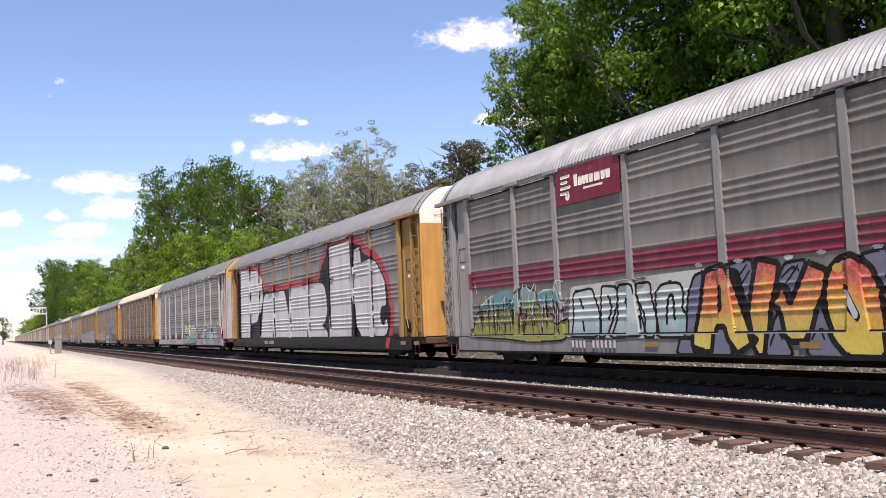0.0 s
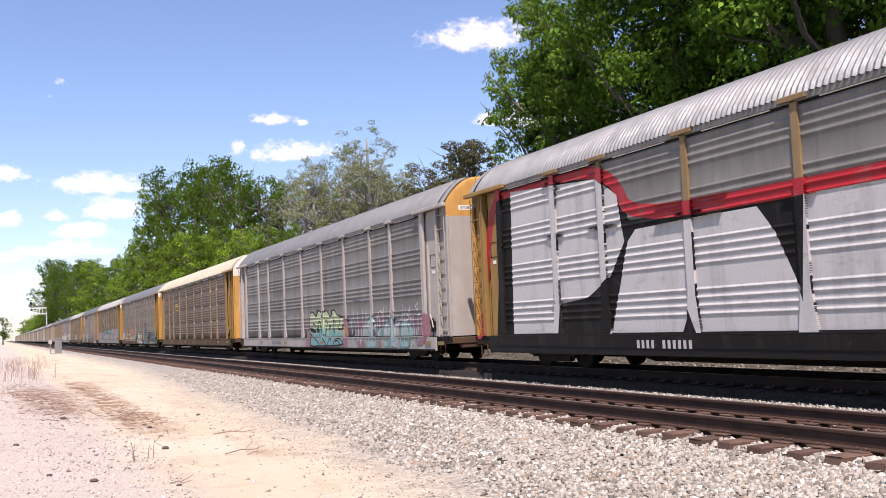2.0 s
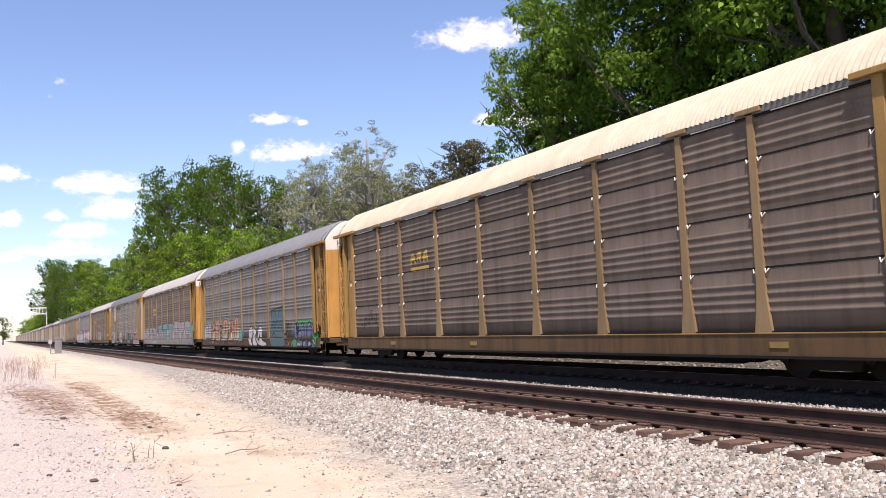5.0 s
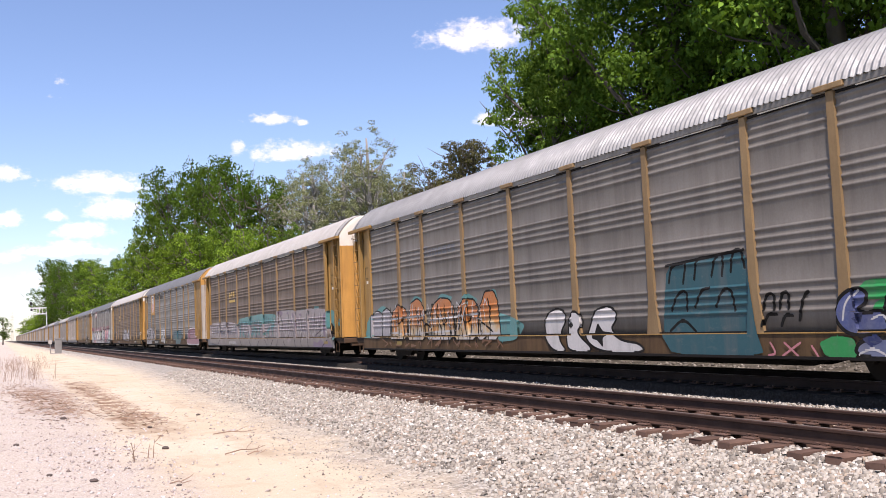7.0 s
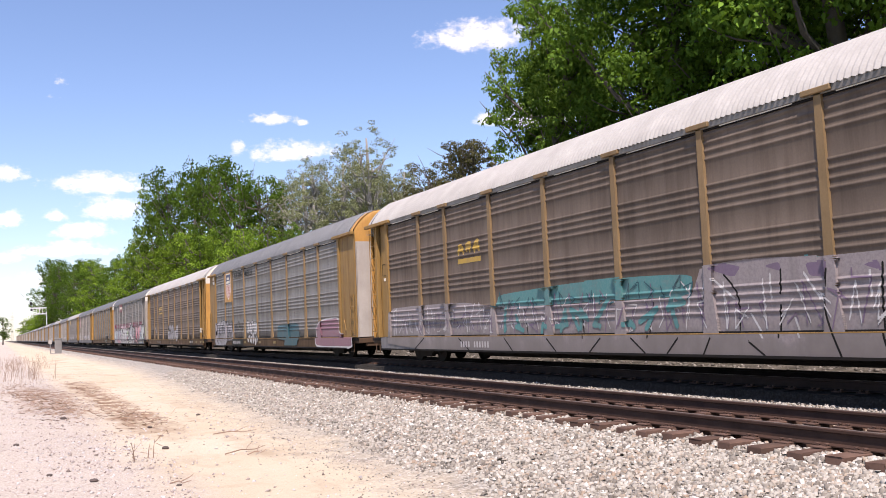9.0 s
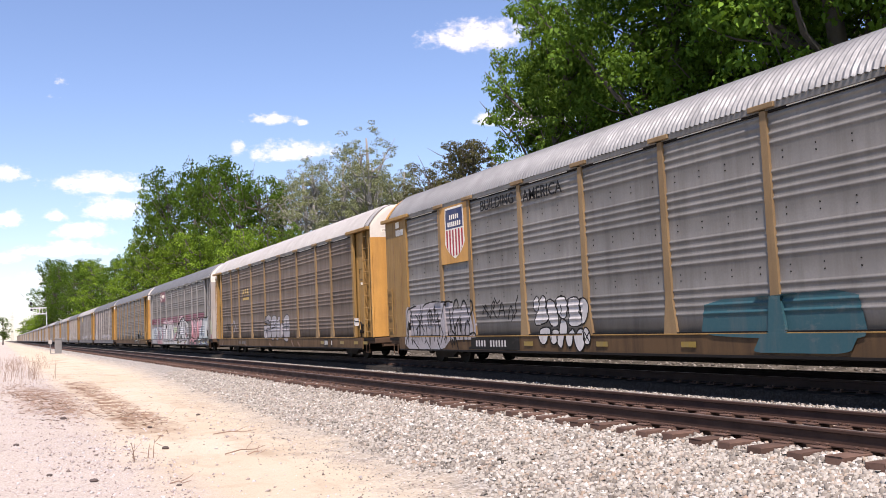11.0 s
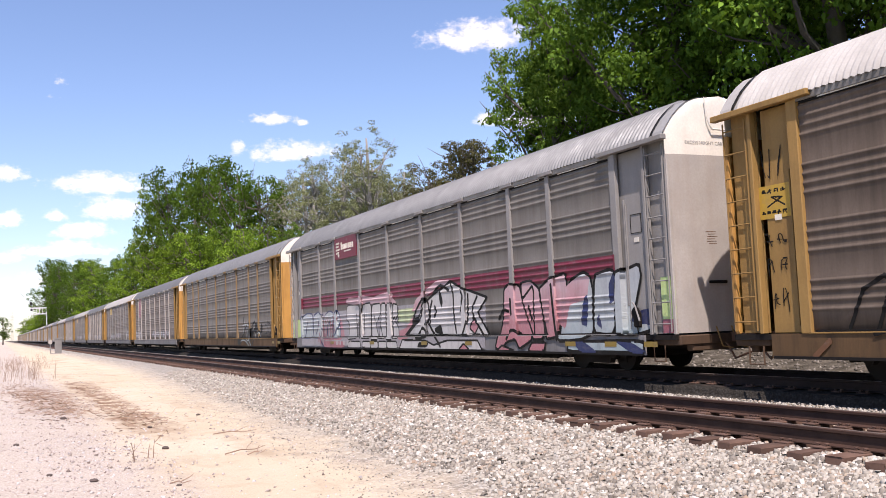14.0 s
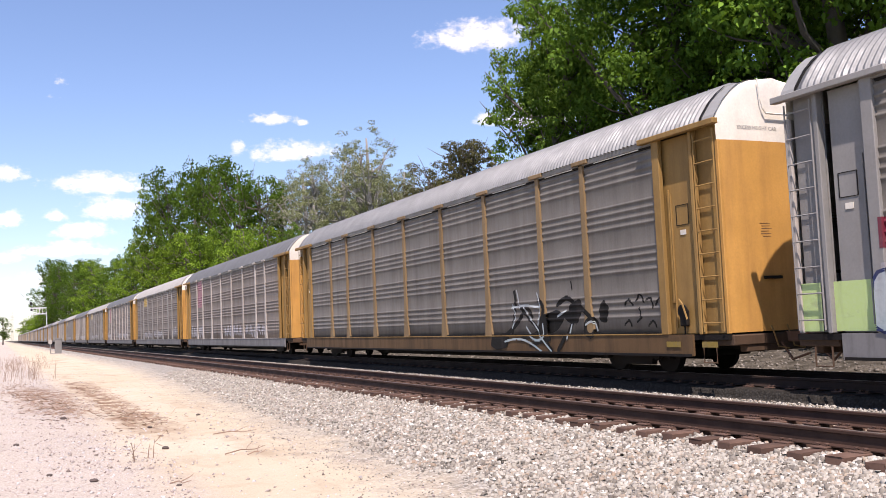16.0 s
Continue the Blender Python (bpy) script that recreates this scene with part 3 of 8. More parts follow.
def make_wagon(c, detail=2):
    """c: a dict of materials and of the kind of roof, sill and ends. detail 2: all parts; 1: no small gear."""
    W = new("auto_rack_wagon")
    tagged(W, c["label"], "rail wagon", "wagons of the train")
    fr, pan, roof, sill = c["frame"], c["panel"], c["roof"], c["sill"]
    # body
    bm = bmesh.new()
    extrude_profile(bm, [(-1.50, SILL), (-1.55, SILL), (-1.55, DECK), (-1.50, DECK)], -HALF + 1.0, HALF - 1.0)
    part("side_sill", bm, sill, W, c.get("sill_label", ""))
    bm = bmesh.new()
    extrude_profile(bm, [(1.50, DECK), (1.55, DECK), (1.55, SILL), (1.50, SILL)], -HALF + 1.0, HALF - 1.0)
    part("side_sill", bm, sill, W)
    bm = bmesh.new()
    add_box(bm, (0, 0, DECK - .06), (3.0, 2 * HALF - .1, .1))
    add_box(bm, (0, 0, .62), (.5, 2 * HALF - 1.2, .3))
    belly = [(-8.6, .5), (-7.2, .18), (7.2, .18), (8.6, .5)]
    for sx in (-.25, .2):
        a = [bm.verts.new((sx, y, z)) for y, z in belly]
        b = [bm.verts.new((sx + .05, y, z)) for y, z in belly]
        for i in range(4):
            bm.faces.new((a[i], a[(i + 1) % 4], b[(i + 1) % 4], b[i]))
        bm.faces.new(a[::-1]), bm.faces.new(b)
    add_box(bm, (-.75, 1.2, .46), (.4, 1.1, .3), .06)
    add_box(bm, (-.7, -3.6, .5), (.3, .7, .26), .04)
    add_tube(bm, [(-1.0, -9, .45), (-.9, 0, .36), (-1.0, 9, .45)], .03)
    for k in range(-4, 5):
        add_box(bm, (0, k * 2.6, .66), (2.9, .12, .22))
    part("underframe", bm, M["steel_dark"], W)
    box_part("sill_flange", W, M["steel_dark"], (-1.545, 0, SILL + .015), (.07, 2 * HALF - 2.1, .05), 0)
    box_part("deck_edge", W, c.get("deck", fr), (-1.535, 0, DECK + .010), (.07, 2 * PANEL_END, .024), .004)
    # roof
    v, f = roof_mesh(-HALF + .42, HALF - .42, True, detail == 2)
    mesh_ob("roof", v, f, roof, W, c.get("roof_label", ""), smooth=True)
    for s in (-1, 1):
        v, f = roof_mesh(min(s * (HALF - .40), s * (HALF - .06)), max(s * (HALF - .40), s * (HALF - .06)), False)
        mesh_ob("roof_hood", [(x, y, z + .008) for x, y, z in v], f, c.get("hood", M["hood_grey"] if roof is M["roof_galv"] else roof), W)
        v, f = roof_mesh(s * (HALF - .41) - .03, s * (HALF - .41) + .03, False)
        mesh_ob("roof_seam", [(x * 1.012, y, z + .03) for x, y, z in v], f, M["steel_dark"], W, "dark rubber seam across the roof")
    bm = bmesh.new()
    add_box(bm, (-1.535, 0, EAVE - .045), (.05, 2 * HALF - 3.4, .13), .006)
    part("eave_rail", bm, c.get("eave", M["galv"]), W)
    # far side
    bm = bmesh.new()
    add_box(bm, (1.5, 0, (DECK + EAVE) / 2), (.08, 2 * HALF - .4, EAVE - DECK))
    part("far_side_wall", bm, pan, W)
    # panels and posts
    ends = (-PANEL_END,) + POSTS + (PANEL_END,)
    for a, b in zip(ends, ends[1:]):
        v, f = make_panel(a + .06, b - .06)
        sp = mesh_ob("side_panel", v, f, pan, W, smooth=True)
        if detail == 2:
            if c.get("rows"):            # four separate sheets with open joints and tie loops
                for z in (3.98, 2.98, 1.99):
                    box_part("sheet_joint", sp, M["steel_dark"], (-1.500, (a + b) / 2, z), (.012, b - a - .1, .035), 0, "dark open joint between two sheets")
                    bm = bmesh.new()
                    for s in (a + .14, b - .14):
                        add_tube(bm, [(-1.51, s - .05, z - .02), (-1.55, s, z - .09), (-1.51, s + .05, z - .02)], .014, 5)
                    part("tie_loop", bm, M["white_paint"], sp, "pale wire loop")
            if c.get("bolts"):
                bm = bmesh.new()
                for z in (3.98, 3.86, 2.99, 2.87, 2.0, 1.88):
                    for k in range(max(2, round((b - a) / .8))):
                        add_disc(bm, (-1.503, a + .35 + (b - a - .7) * k / max(1, round((b - a) / .8) - 1), z), .015, .006, "X", 6)
                tagged(part("bolt_row", bm, M["steel_dark"], sp), kind="stuff")
            bm = bmesh.new()
            add_box(bm, (-1.532, (a + b) / 2, DECK + .038), (.05, b - a - .3, .03))
            part("deck_slot", bm, M["steel_dark"], W, "dark slot above the deck edge")
        if detail == 2:
            box_part("eave_slot", W, M["steel_dark"], (-1.512, (a + b) / 2, EAVE - .13), (.03, b - a - .2, .05), 0)
            # white bar stands in for bright sky showing through the eave slot
            box_part("slot_strip", W, M["white_paint"], (-1.535, (a + b) / 2, EAVE - .122), (.012, (b - a) * .62, .02), 0)
    for y in POSTS:
        bm = bmesh.new()
        prof = [(-.075, EAVE - .06), (.075, EAVE - .06), (.085, 2.9), (.105, 1.55), (.20, DECK + .02), (-.20, DECK + .02), (-.105, 1.55), (-.085, 2.9)]
        a = [bm.verts.new((-1.56, y + p, z)) for p, z in prof]
        b = [bm.verts.new((-1.47, y + p, z)) for p, z in prof]
        bm.faces.new(a)
        for i in range(len(prof)):
            j = (i + 1) % len(prof)
            bm.faces.new((a[j], a[i], b[i], b[j]))
        p = part("post", bm, c.get("post", fr), W)
        bm = bmesh.new()
        add_box(bm, (-1.585, y, EAVE - .035), (.06, .62, .10), .012)
        part("post_cap", bm, c.get("post", fr), p)
    # ends
    for s in (-1, 1):
        yp, ye = s * PANEL_END, s * HALF
        E = c["end"] if s < 0 else c.get("end_far", c["end"])
        Fr = c.get("end_frame", fr)
        box_part("door_post", W, Fr, (-1.52, yp + s * .05, (DECK + EAVE) / 2), (.10, .22, EAVE - DECK), .012)
        box_part("door_header", W, Fr, (-1.60, s * 12.56, EAVE - .01), (.14, 2.3, .11), .012)
        if c.get("flush"):
            d = box_part("side_door", W, Fr, (-1.49, yp + s * .98, (DECK + EAVE) / 2 - .02), (.05, 1.72, EAVE - DECK - .06), .01)
            for k in (.55, 1.15):
                box_part("door_seam", d, M["rust"], (-1.517, yp + s * k, (DECK + EAVE) / 2), (.006, .014, EAVE - DECK - .2), 0)
            bm = bmesh.new()
            for q in (1.32, 1.72):
                add_tube(bm, [(-1.56, yp + s * q, DECK + .1), (-1.56, yp + s * q, 2.5)], .018)
            for k in range(4):
                add_tube(bm, [(-1.56, yp + s * 1.32, DECK + .3 + k * .44), (-1.56, yp + s * 1.72, DECK + .3 + k * .44)], .016)
            part("grab_ladder", bm, Fr, W)
            if s > 0:
                for q, z, wd in ((.75, 4.62, .3), (.72, 4.35, .36), (.35, 4.35, .3)):
                    box_part("placard", d, M["white_paint"], (-1.519, yp + s * q, z), (.008, wd, .2), 0, "white placard on the door")
        # recessed side door, folded in two leaves
        else:
            recessed_door(c, W, Fr, s, yp, ye, detail)
        # end doors: bowed, with rounded corners; the cap above follows the roof
        def outline(z):
            if z <= EAVE:
                return 1.46
            for (xa, za), (xb, zb) in zip(ROOF, ROOF[1:]):
                if za <= z <= zb:
                    return min(1.46, abs(xa + (xb - xa) * (z - za) / (zb - za)))
            return 0.05
        def bowed(zs, mat, name, label=""):
            verts, faces, n = [], [], 15
            for z in zs:
                w = outline(z)
                for i in range(n):
                    u = -1 + 2 * i / (n - 1)
                    back = .05 * u * u + 1.6 * max(0, abs(u) - .86) ** 2
                    verts.append((w * u, ye - s * (.02 + back), z))
            for j in range(len(zs) - 1):
                for i in range(n - 1):
                    q = (j * n + i, j * n + i + 1, (j + 1) * n + i + 1, (j + 1) * n + i)
                    faces.append(q if s < 0 else q[::-1])
            return mesh_ob(name, verts, faces, mat, W, label, smooth=True)
        bowed([DECK + .02, 2.0, 3.35, 4.5], E, "end_door", c.get("end_label", ""))
        bowed([4.5, 4.7, 4.84, 4.97, 5.11, 5.28, 5.47, 5.62, 5.70, 5.775], c.get("cap", M["white_paint"]), "end_cap", "white painted upper end of the wagon")
        if detail == 2:
            bm = bmesh.new()
            add_box(bm, (-.35, ye - s * .0, 1.86), (.46, .05, .06), .01)
            part("door_handle", bm, M["steel_dark"], W, "dark slot handle of the end door")
            bm = bmesh.new()
            for k in range(6):
                add_box(bm, (-.45 + .02 * (k % 3), ye - s * .024, 2.90 - k * .05), (.26 - .05 * (k % 2), .006, .010))
            tagged(part("stencil_block", bm, M["rust"], W, "block of small dark stencilling"), kind="stuff")
            bm = bmesh.new()
            add_tube(bm, [(-.45, ye + s * .03, 5.72), (-.42, ye + s * .04, 5.3), (-.36, ye + s * .03, 5.14)], .012)
            add_tube(bm, [(-.36, ye + s * .04, 5.14), (-.3, ye + s * .05, 5.04), (.35, ye + s * .05, 5.04)], .02)
            part("roof_latch", bm, c.get("cap", M["white_paint"]), W)
            box_part("vent_stack", W, M["steel_dark"], (.62, ye + s * .05, 5.5), (.06, .06, .7), .01, "dark upright stack on the wagon's end")
            if s < 0:
                warning_text(W, ye, c.get("plate"))
        box_part("corner_edge", W, E, (-1.435, ye - s * .10, (DECK + 4.5) / 2), (.07, .09, 4.5 - DECK), .012)
        # end platform, sill step and coupler
        bm = bmesh.new()
        add_box(bm, (0, s * (HALF - .42), .70), (2.86, .86, .2), .02)
        add_box(bm, (0, s * (HALF - .12), .62), (2.2, .2, .3), .02)
        part("end_sill", bm, M["end_beam"], W, "grimy rust-brown end beam")
        bm = bmesh.new()
        add_tube(bm, [(-1.5, s * (HALF - .75), .6), (-1.5, s * (HALF - .75), .28), (-1.5, s * (HALF - .4), .28), (-1.5, s * (HALF - .4), .6)], .018)
        part("stirrup_step", bm, M["end_beam"], W)
        bm = bmesh.new()
        add_box(bm, (0, s * (HALF + .22), .72), (.2, .62, .2), .02)
        add_box(bm, (.04, s * (HALF + .54), .72), (.3, .24, .28), .05)
        add_tube(bm, [(-.25, s * (HALF + .0), .62), (-.3, s * (HALF + .3), .3), (-.15, s * (HALF + .6), .42)], .025)
        part("coupler", bm, M["rust"], W, "rusty knuckle coupler with a brake hose")
        if detail == 2:
            bm = bmesh.new()
            for q in ((-.5, .62), (-.1, .62)):
                add_tube(bm, [(q[0], s * (HALF + .02), .95), (q[0] + .05, s * (HALF + .12), .55), (q[0] + .3, s * (HALF + .14), .5)], .016)
            part("uncoupling_lever", bm, M["yellow"], W)
        make_truck(W, s * 10.1, detail == 2)
    if detail == 2:
        # hand brake on the end toward the camera
        bm = bmesh.new()
        add_disc(bm, (-1.50, -PANEL_END - .55, 1.28), .14, .012, "X", 16)
        add_box(bm, (-1.46, -PANEL_END - .55, 1.15), (.1, .22, .34), .03)
        add_tube(bm, [(-1.47, -PANEL_END - .55, 1.0), (-1.5, -PANEL_END - .6, .5)], .014)
        hb = part("hand_brake", bm, M["steel_dark"], W, "dark hand brake beside the door")
        bm = bmesh.new()
        add_tube(bm, [(-1.54, -PANEL_END - .5, 1.52), (-1.56, -PANEL_END - .62, 1.42), (-1.56, -PANEL_END - .74, 1.12)], .02)
        part("brake_lever", bm, c.get("end_frame", fr), hb, "pale bent brake lever")
    return W


# ---- trees ----
def leaf_material(name, dark, light, back):
    m, nt, b = nodes_of(name)
    geo = nt.nodes.new("ShaderNodeNewGeometry")
    info = nt.nodes.new("ShaderNodeObjectInfo")
    clump = noise_node(nt, 0.55, 3)
    col = ramp_node(nt, geo.outputs["Random Per Island"], [(0.0, dark), (0.55, tuple((a + b2) / 2 for a, b2 in zip(dark, light))), (1.0, light)])
    col = mix_node(nt, range_node(nt, clump, 0.35, 0.65, 0.0, 0.5), col, light)
    hsv = nt.nodes.new("ShaderNodeHueSaturation")
    nt.links.new(range_node(nt, info.outputs["Random"], 0, 1, 0.68, 1.18), hsv.inputs["Value"])
    nt.links.new(col, hsv.inputs["Color"])
    nt.links.new(hsv.outputs[0], b.inputs["Base Color"])
    b.inputs["Roughness"].default_value = 0.75
    b.inputs["Specular IOR Level"].default_value = 0.12
    tr = nt.nodes.new("ShaderNodeBsdfTranslucent")
    tr.inputs["Color"].default_value = (*back, 1)
    mix = nt.nodes.new("ShaderNodeMixShader")
    mix.inputs[0].default_value = 0.2
    nt.links.new(b.outputs[0], mix.inputs[1])
    nt.links.new(tr.outputs[0], mix.inputs[2])
    nt.links.new(mix.outputs[0], nt.nodes["Material Output"].inputs["Surface"])
    return m


M["leaf_deep"] = leaf_material("deep_green_leaves", (0.018, 0.041, 0.005), (0.088, 0.152, 0.016), (0.15, 0.25, 0.016))
M["leaf_sunny"] = leaf_material("sunlit_green_leaves", (0.026, 0.058, 0.007), (0.155, 0.275, 0.034), (0.23, 0.42, 0.03))
M["leaf_fresh"] = leaf_material("fresh_green_leaves", (0.05, 0.10, 0.008), (0.20, 0.305, 0.03), (0.29, 0.43, 0.028))
M["leaf_mid"] = leaf_material("mid_green_leaves", (0.034, 0.072, 0.010), (0.16, 0.265, 0.040), (0.24, 0.38, 0.036))
M["leaf_thin"] = leaf_material("young_pale_leaves", (0.135, 0.158, 0.075), (0.26, 0.275, 0.135), (0.28, 0.30, 0.13))
M["leaf_olive"] = leaf_material("olive_bronze_leaves", (0.049, 0.049, 0.021), (0.123, 0.115, 0.045), (0.131, 0.123, 0.041))
M["bark"] = worn("bark", (0.13, 0.11, 0.09), dirt=(0.05, 0.042, 0.035), amount=0.7, rough=0.95, streak=True, scale=3)
M["bark_pale"] = worn("pale_bark", (0.30, 0.28, 0.25), dirt=(0.12, 0.11, 0.1), amount=0.5, rough=0.95, streak=True, scale=3)


def leaf_cloud(rng, centres, radii, n, size, droop=0.25):
    """Vertices and faces of n small folded leaves scattered over clumps."""
    k = rng.choice(len(centres), n, p=radii ** 2 / np.sum(radii ** 2))
    d = rng.normal(size=(n, 3))
    d /= np.linalg.norm(d, axis=1)[:, None]
    r = radii[k] * rng.uniform(0.3, 1.1, n) ** 0.5
    pos = centres[k] + d * r[:, None] * np.array([1.0, 1.0, 0.5])
    nrm = d * 0.8 + rng.normal(size=(n, 3)) * 0.42 + np.array([0, 0, 0.7])
    nrm /= np.linalg.norm(nrm, axis=1)[:, None]
    a = np.cross(nrm, rng.normal(size=(n, 3)))
    a /= np.linalg.norm(a, axis=1)[:, None]
    b = np.cross(nrm, a)
    s = size * rng.uniform(0.6, 1.35, n)[:, None]
    # a folded blade: base, two shoulders, tip
    v = np.empty((n, 4, 3))
    v[:, 0] = pos - a * s * 0.5
    v[:, 1] = pos + b * s * 0.36 + nrm * s * 0.08
    v[:, 2] = pos + a * s * 0.6 - np.array([0, 0, droop]) * s
    v[:, 3] = pos - b * s * 0.36 + nrm * s * 0.08
    return v.reshape(-1, 3)


def quads_mesh(name, v, mat):
    me = D_.meshes.new(name)
    n = len(v) // 4
    me.vertices.add(4 * n), me.loops.add(4 * n), me.polygons.add(n)
    me.vertices.foreach_set("co", v.astype(np.float32).ravel())
    me.loops.foreach_set("vertex_index", np.arange(4 * n, dtype=np.int32))
    me.polygons.foreach_set("loop_start", np.arange(0, 4 * n, 4, dtype=np.int32))
    me.update(calc_edges=True)
    me.materials.append(mat)
    return me


def make_tree(name, seed, h, crown_r, base, leaves, size, leaf, bark, clumps, clump_r, thin=0.0, label="", top=0.0):
    """A trunk with limbs and twigs, and a crown of leaf clumps; base: height of the lowest limbs as a part of h."""
    rng = np.random.default_rng(seed)
    T = tagged(new(name), label, "tree")
    bm = bmesh.new()
    lean = rng.normal(size=2) * 0.03 * h
    trunk = [Vector((lean[0] * (z ** 1.5) + 0.1 * math.sin(5 * z + seed), lean[1] * (z ** 1.5), z * h * 0.9)) for z in (0, .15, .3, .45, .6, .75, .9, 1.0)]
    add_tube(bm, trunk, 0.022 * h, 8, 0.004 * h)
    cen, rad = [], []
    while len(cen) < clumps:
        u = rng.normal(size=3)
        u /= np.linalg.norm(u)
        q = rng.uniform(0.12, 1.0) ** 0.45
        zz = u[2] * q
        w = crown_r * ((1.0 - 0.25 * max(0, zz)) if not top else 0.85 + top * zz) * (0.75 + 0.5 * noise.noise((u[0] * 1.6 + seed, u[1] * 1.6, u[2] * 1.6)))
        p = np.array([u[0] * q * w, u[1] * q * w, h * (base + 1) / 2 + zz * h * (1 - base) / 2 * 0.95])
        if p[2] < h * base * 0.8:
            continue
        p[:2] += lean * (p[2] / h) ** 1.5
        cen.append(p), rad.append(clump_r * rng.uniform(0.6, 1.35))
    cen, rad = np.array(cen), np.array(rad)
    limbs = 26 if thin < 0.5 else 44
    for i in range(min(limbs, clumps)):
        c = Vector(cen[i])
        z0 = max(0.16 * h, min(0.85 * h, (c.z - 0.35 * math.hypot(c.x, c.y)) * 0.85))
        k = min(6, int(z0 / (0.9 * h) * 7))
        s = trunk[k].lerp(trunk[k + 1], 0.5)
        m = s.lerp(c, 0.5) + Vector((rng.normal() * .25, rng.normal() * .25, -0.04 * h + rng.normal() * .2))
        add_tube(bm, [s, s.lerp(m, .5) + Vector((0, 0, -.1)), m, m.lerp(c, .55) + Vector((rng.normal() * .15, rng.normal() * .15, .1)), c], 0.0075 * h, 5, 0.0014 * h)
        for j in range(3):
            e = c + Vector(rng.normal(size=3)) * clump_r * 0.8
            add_tube(bm, [m.lerp(c, .3 + .2 * j), m.lerp(e, .7), e], 0.0022 * h, 4, 0.0008 * h)
    part("trunk", bm, bark, T, smooth=True)
    # each clump is a handful of flat sprays, with gaps between
    k = 4 if thin else 9
    u = rng.normal(size=(len(cen), k, 3))
    u /= np.linalg.norm(u, axis=2)[..., None]
    sub = (cen[:, None] + u * (rad[:, None] * rng.uniform(0.45, 1.0, (len(cen), k)))[..., None] * np.array([1.0, 1.0, 0.8])).reshape(-1, 3)
    sub_r = np.repeat(rad, k) * rng.uniform(0.28, 0.52, len(sub)) * (1.25 if thin else 1.0)
    v = leaf_cloud(rng, sub, sub_r, leaves, size)
    crown = new("crown", quads_mesh("crown", v, leaf))
    crown.parent = T
    return T


TREES = {
    "oak": make_tree("tree", 3, 17.0, 6.0, 0.18, 52000, 0.15, M["leaf_sunny"], M["bark"], 150, 1.15, top=0.3, label="tall deciduous tree in full dark green leaf"),
    "oak2": make_tree("tree", 11, 17.5, 6.2, 0.15, 52000, 0.15, M["leaf_sunny"], M["bark"], 145, 1.2, top=0.3, label="broad leafy tree with deep shade inside"),
    "maple": make_tree("tree", 21, 16.0, 5.0, 0.2, 46000, 0.14, M["leaf_mid"], M["bark"], 120, 0.95, label="deciduous tree with fresh green foliage"),
    "far_oak": make_tree("tree", 5, 17.0, 6.0, 0.12, 9500, 0.25, M["leaf_deep"], M["bark"], 54, 1.45, label="tall green tree in the wood beside the line"),
    "far_oak2": make_tree("tree", 13, 17.5, 6.2, 0.12, 9500, 0.25, M["leaf_deep"], M["bark"], 50, 1.5, label="broad green tree in the wood beside the line"),
    "far_maple": make_tree("tree", 23, 16.0, 5.2, 0.1, 8500, 0.24, M["leaf_fresh"], M["bark"], 46, 1.3, label="fresh green tree at the edge of the wood"),
    "maple2": make_tree("tree", 27, 15.0, 5.6, 0.06, 9500, 0.25, M["leaf_fresh"], M["bark"], 52, 1.55, label="rounded bright green tree by the railway"),
    "thin": make_tree("tree", 31, 15.0, 3.2, 0.2, 17000, 0.10, M["leaf_thin"], M["bark_pale"], 110, 0.62, thin=1, label="slender half-bare tree with pale young leaves"),
    "thin2": make_tree("tree", 37, 14.5, 2.9, 0.25, 16000, 0.10, M["leaf_thin"], M["bark_pale"], 100, 0.6, thin=1, label="slender half-bare tree with thin spring foliage"),
    "olive": make_tree("tree", 41, 11.5, 3.4, 0.25, 11000, 0.125, M["leaf_olive"], M["bark"], 60, 0.7, thin=1, label="open tree with olive-brown leaves"),
    "bush": make_tree("bush", 51, 6.0, 3.4, 0.03, 6000, 0.28, M["leaf_fresh"], M["bark"], 42, 1.15, label="bright green shrub at the foot of the trees"),
}
for k in TREES:
    tagged(TREES[k], category="shrub" if k == "bush" else "tree")
USED = set()


def plant(kind_, x, y, h, turn=0.0, wide=1.0):
    src = TREES[kind_]
    base_h = {"far_oak": 17.0, "far_oak2": 17.5, "far_maple": 16.0, "oak": 17.0, "oak2": 17.5, "maple": 16.0, "maple2": 15.0, "thin": 15.0, "thin2": 14.5, "olive": 11.5, "bush": 6.0}[kind_]
    s = h / base_h
    m = pose(x, y, ground_z(x, y) - 0.1, 0, 0, turn)
    if kind_ in USED:
        t = copy_thing(src, m)
    else:
        USED.add(kind_)
        t = src
        t.matrix_basis = m
    t.scale = (s * wide, s * wide, s)
    tagged(t, group="trees beside the railway")
    return t


# the wood behind the train, from near to far
WOOD_NEAR = [
    ("maple", 21.2, 32.2, 15.8, 40, 0.8), ("maple", 25.6, 36.4, 16.0, 190, 0.7), ("oak2", 22.5, 26.0, 23.0, 110, 0.8), ("oak", 22.5, 18.5, 24.0, 200, 0.8), ("oak2", 21.5, 11.5, 22.0, 300, 0.85),
    ("far_oak", 31.0, 31.0, 22.0, 70, 0.9), ("far_oak", 29.0, 27.0, 22.0, 250, 1.1), ("far_oak", 29.5, 17.0, 24.0, 10, 1.1), ("far_oak", 28.0, 7.0, 22.0, 150, 1.1), ("far_oak", 29.0, 22.0, 22.0, 300, 1.1),
]
